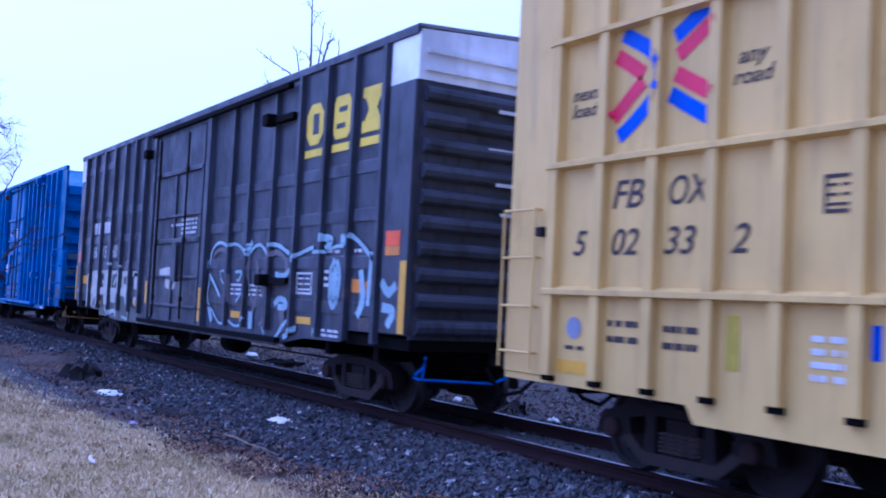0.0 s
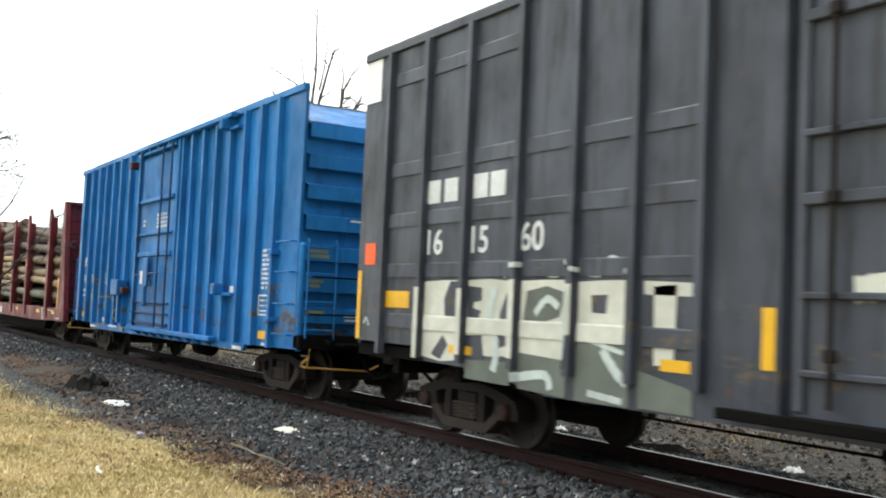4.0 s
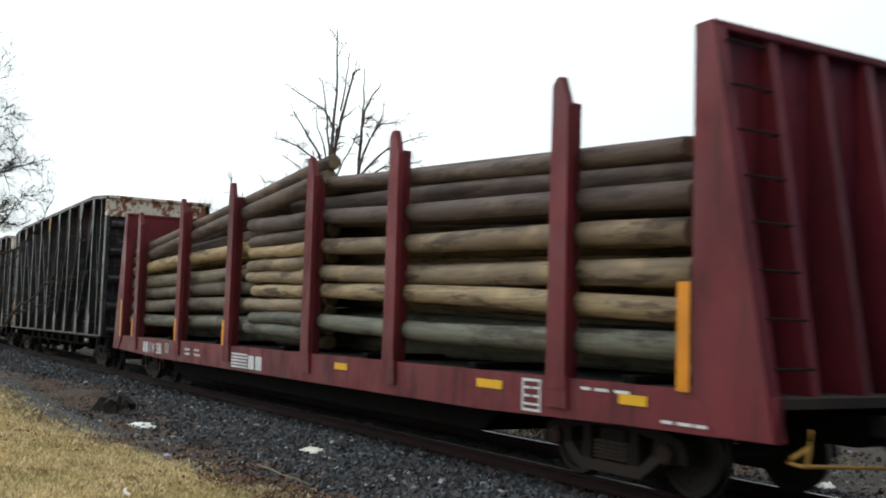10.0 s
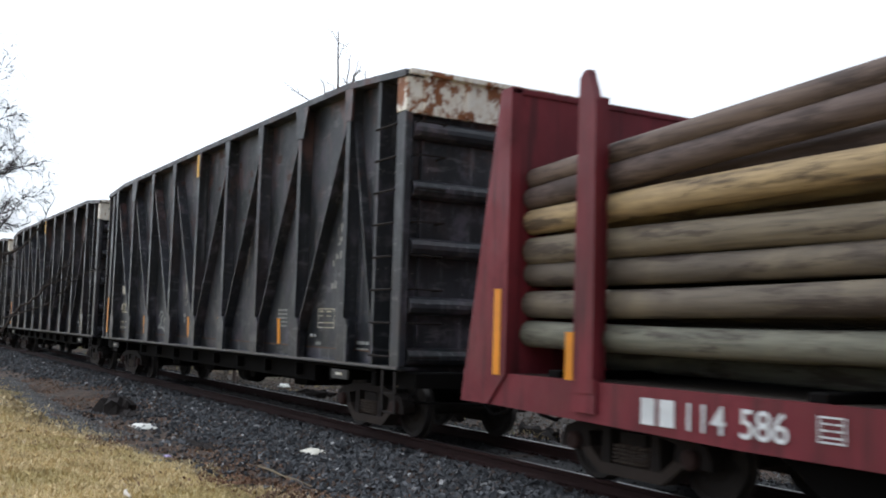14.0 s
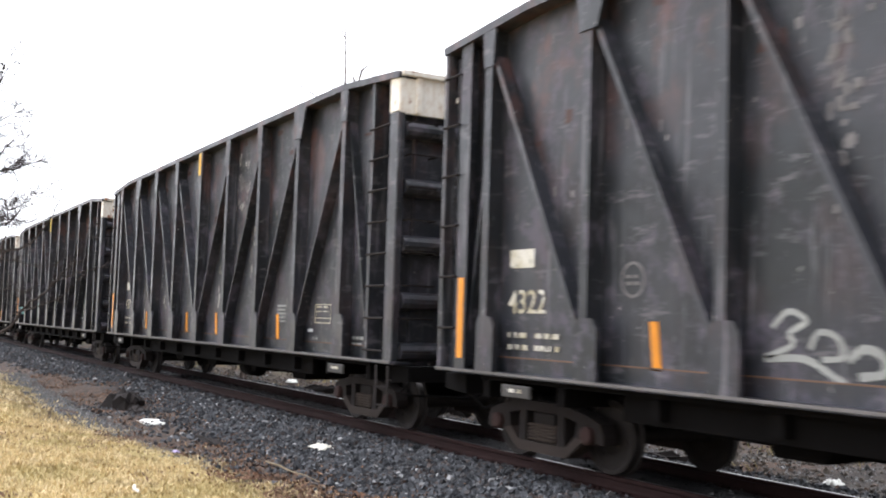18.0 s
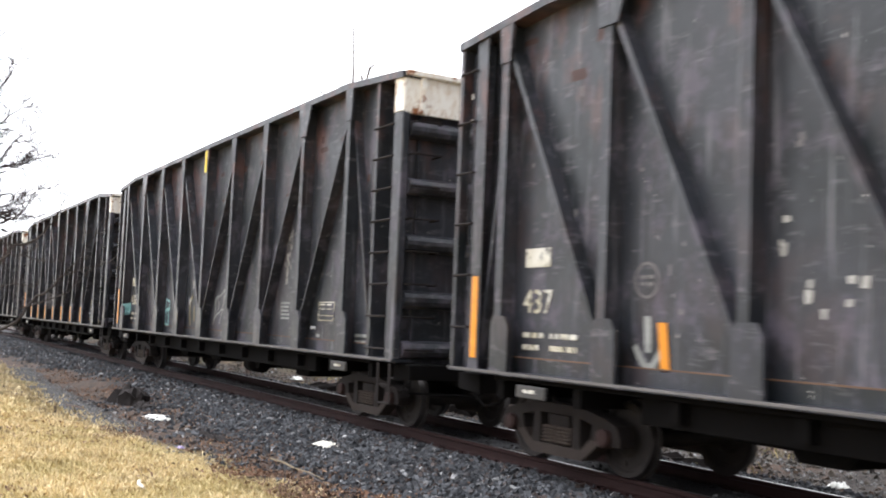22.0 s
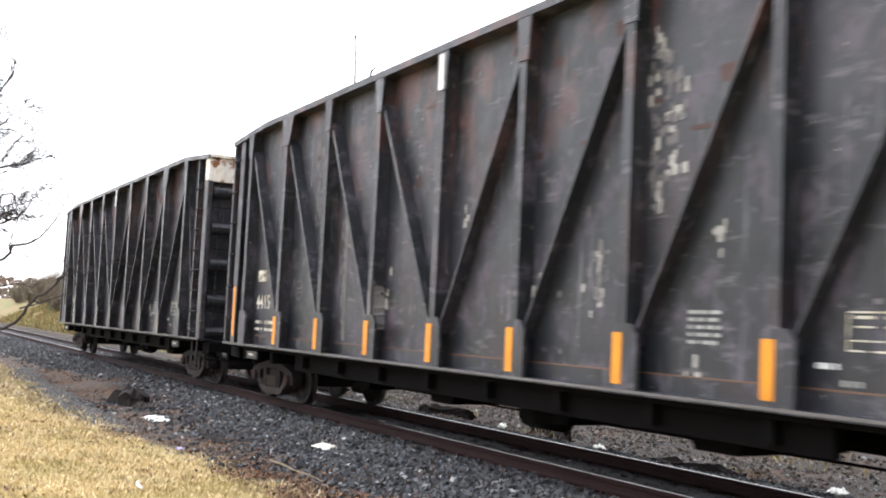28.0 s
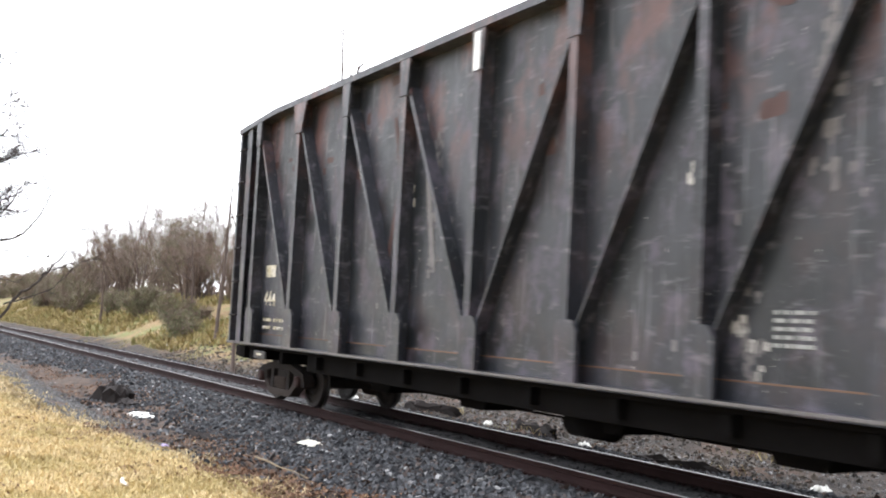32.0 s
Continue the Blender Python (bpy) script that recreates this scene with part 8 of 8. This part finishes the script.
def far_building():
    b = thing("building", "distant pale flat-roofed building beyond the woods", "building", (-300, 53, 0.5))
    piece("wall", Shape().box(-8, 8, -4.5, 4.5, 0, 7.6).mesh("wall", plain("pale_render", (0.5, 0.52, 0.55), 0.8)), b)
    piece("roof", Shape().box(-8.3, 8.3, -4.8, 4.8, 7.6, 8.0).mesh("roof", M_ROOF), b)
    win = Shape().box(-0.03, 0.03, -0.7, 0.7, -0.6, 0.6).mesh("window", plain("dark_pane", (0.05, 0.06, 0.08), 0.2))
    for y in (-3, -1, 1, 3):
        for z in (2.2, 5.2):
            piece("window", win, b, (8.02, y, z))


far_building()

# ---- litter beside the track ----


def rag(name, label, at, size, mat, seed):
    """A crumpled bag or sheet."""
    r2 = random.Random(seed)
    n, m = 14, 9
    v = []
    for i in range(n):
        for j in range(m):
            u, w = i / (n - 1) - 0.5, j / (m - 1) - 0.5
            e = max(0, 1 - (abs(2 * u) ** 3) - (abs(2 * w) ** 3))
            z = size[2] * (e ** 0.5) * (0.6 + 0.8 * noise.noise((u * 7 + seed, w * 7, seed))) + 0.01
            v.append((size[0] * u * (1 + 0.2 * noise.noise((w * 5, seed, 1))), size[1] * w * (1 + 0.3 * noise.noise((u * 5, seed, 2))), max(-0.02, z)))
    f = [(i * m + j, (i + 1) * m + j, (i + 1) * m + j + 1, i * m + j + 1) for i in range(n - 1) for j in range(m - 1)]
    me = raw_mesh(name, v, f, mat, True)
    ob = new(name, me)
    ob.location = at
    so = ob.modifiers.new("thick", "SOLIDIFY")
    so.thickness = 0.006
    return tagged(ob, label, "litter")


M_BAG = plain("white_plastic_sheet", (0.75, 0.75, 0.7), 0.5, 0.0, 0.12)
M_CHAR = plain("rotten_dark_wood", (0.014, 0.01, 0.009), 0.95, 0.0, 0.6, 7)
rag("plastic_bag", "crumpled white plastic bag lying on the dirt", (-19.3, 4.98, ground_height(-19.3, 4.98)), (0.8, 0.42, 0.07), M_BAG, 3)
rag("plastic_bag", "crumpled off-white plastic bag lying on the ballast", (-13.75, 6.0, ground_height(-13.75, 6.0) + 0.015), (0.5, 0.26, 0.07), plain("cream_plastic_sheet", (0.72, 0.69, 0.6), 0.5, 0.0, 0.15), 6)


def debris(name, label, at, size, turn, mat, seed, cat="debris"):
    r2 = random.Random(seed)
    s = Shape()
    # a split, uneven lump: rings of ragged points that close at a rough top
    n, v, f = 16, [], []
    for lev, (k, h) in enumerate(((1.08, -0.05), (1.0, 0.35), (0.86, 0.8), (0.5, 0.95), (0.12, 0.85))):
        for a in range(n):
            w = 2 * math.pi * a / n
            q = k * (0.82 + 0.5 * noise.noise((2.1 * math.cos(w) + seed, 2.1 * math.sin(w), 0.6 * lev))) * r2.uniform(0.9, 1.1)
            cx, sy = math.cos(w), math.sin(w)
            cx, sy = math.copysign(abs(cx) ** 0.7, cx), math.copysign(abs(sy) ** 0.7, sy)
            v.append((size[0] * 0.5 * q * cx, size[1] * 0.5 * q * sy, h if lev == 0 else size[2] * (h + 0.7 * noise.noise((3 * cx * k, 3 * sy * k + seed, 1.7)))))
            if lev:
                p, a2 = (lev - 1) * n, (a + 1) % n
                f.append((p + a, p + a2, p + n + a2, p + n + a))
    f.append(tuple(range(4 * n, 5 * n)))
    s.add(v, f)
    me = s.mesh(name, mat)
    ob = new(name, me)
    ob.location = at
    ob.rotation_euler = (0, 0, radians(turn))
    return tagged(ob, label, cat)


debris("broken_tie", "dark rotten lump of railway tie lying in the dirt", (-22.6, 5.2, ground_height(-22.6, 5.2)), (1.5, 0.6, 0.34), 10, M_CHAR, 1)
debris("broken_tie", "thin dark splinter of railway tie", (-21.3, 5.2, ground_height(-21.3, 5.2)), (1.3, 0.4, 0.1), -8, M_CHAR, 2)
debris("broken_tie", "thin dark splinter of railway tie", (-16.2, 5.1, ground_height(-16.2, 5.1)), (1.3, 0.3, 0.07), 4, M_CHAR, 3)
for i, (p, q) in enumerate((((-13.45, 5.05), (-11.75, 5.12)), ((-12.2, 5.1), (-11.4, 5.0)), ((-13.4, 5.3), (-13.0, 5.05)), ((-10.6, 5.5), (-10.2, 5.25)))):
    s = Shape()
    pts = []
    for k in range(5):
        x, y = p[0] + (q[0] - p[0]) * k / 4, p[1] + (q[1] - p[1]) * k / 4
        pts.append((x, y, ground_height(x, y) + 0.035 + 0.02 * (k % 2)))
    s.tube(pts, [0.018, 0.016, 0.014, 0.011, 0.006], 6)
    tagged(new("stick", s.mesh("stick", M_LOG_END if i == 0 else M_BARK)), "dry fallen stick lying on the dirt", "stick", "sticks by the track")
for i, (x, y, w) in enumerate(((-24.0, 11.6, 0.4), (-18.5, 12.2, 0.25), (-31, 12.4, 0.5), (-14.2, 11.4, 0.28), (-9.5, 11.8, 0.3))):
    rag("paper_scrap", "pale scrap of litter behind the track", (x, y, ground_height(x, y) + 0.02), (w, w * 0.6, 0.12), M_BAG, 20 + i)
tagged(new("stick", Shape().tube([(-11.75, 2.86, ground_height(-11.75, 2.86) + 0.05), (-11.5, 2.8, ground_height(-11.5, 2.8) + 0.05), (-11.2, 2.78, ground_height(-11.2, 2.78) + 0.045)], [0.02, 0.026, 0.014], 7).mesh("stick", plain("bleached_wood", (0.62, 0.56, 0.48), 0.8))),
       "short bleached piece of wood lying in the lawn", "stick", "sticks by the track")
rag("paper_scrap", "tiny lavender scrap of paper at the lawn's edge", (-14.9, 4.2, ground_height(-14.9, 4.2) + 0.03), (0.14, 0.09, 0.03), plain("lavender_paper", (0.36, 0.3, 0.5), 0.7), 27)
rag("paper_scrap", "small white scrap of litter beside the far rail", (-47.0, 13.0, ground_height(-47, 13) + 0.05), (0.3, 0.25, 0.1), M_BAG, 28)
for i, (x, y, a) in enumerate(((-20.5, 11.9, 8), (-16.4, 12.0, -12), (-11.8, 11.3, 5), (-27.0, 11.8, 20))):
    debris("broken_tie", "old dark wooden tie discarded behind the track", (x, y, ground_height(x, y)), (2.2, 0.26, 0.18), a, M_CHAR, 30 + i)


# ---- movement: the train rolls along the track, and its wheels turn ----


def rolled(t):
    ts = [a for a, _ in ROLLED]
    i = min(max(0, int(t)), len(ts) - 2)
    p0, p1, p2, p3 = (ROLLED[min(max(j, 0), len(ts) - 1)][1] for j in (i - 1, i, i + 1, i + 2))
    u = t - i
    if i == 0:
        p0 = 2 * p1 - p2
    if i == len(ts) - 2:
        p3 = 2 * p2 - p1
    return 0.5 * (2 * p1 + (p2 - p0) * u + (2 * p0 - 5 * p1 + 4 * p2 - p3) * u * u + (3 * p1 - p0 - 3 * p2 + p3) * u ** 3)


def motions():
    for car, front in CARS:
        walk(car, [(t, pose(front + rolled(t), TRACK_Y, 0)) for t, _ in ROLLED])
    times = [0.1 * k for k in range(321)]
    turns = [math.degrees(rolled(t) / 0.42) for t in times]
    for w in WHEELS:
        x, y, z = w.location
        walk(w, [(t, pose(x, y, z, 0, a % 360, 0)) for t, a in zip(times, turns)])


motions()
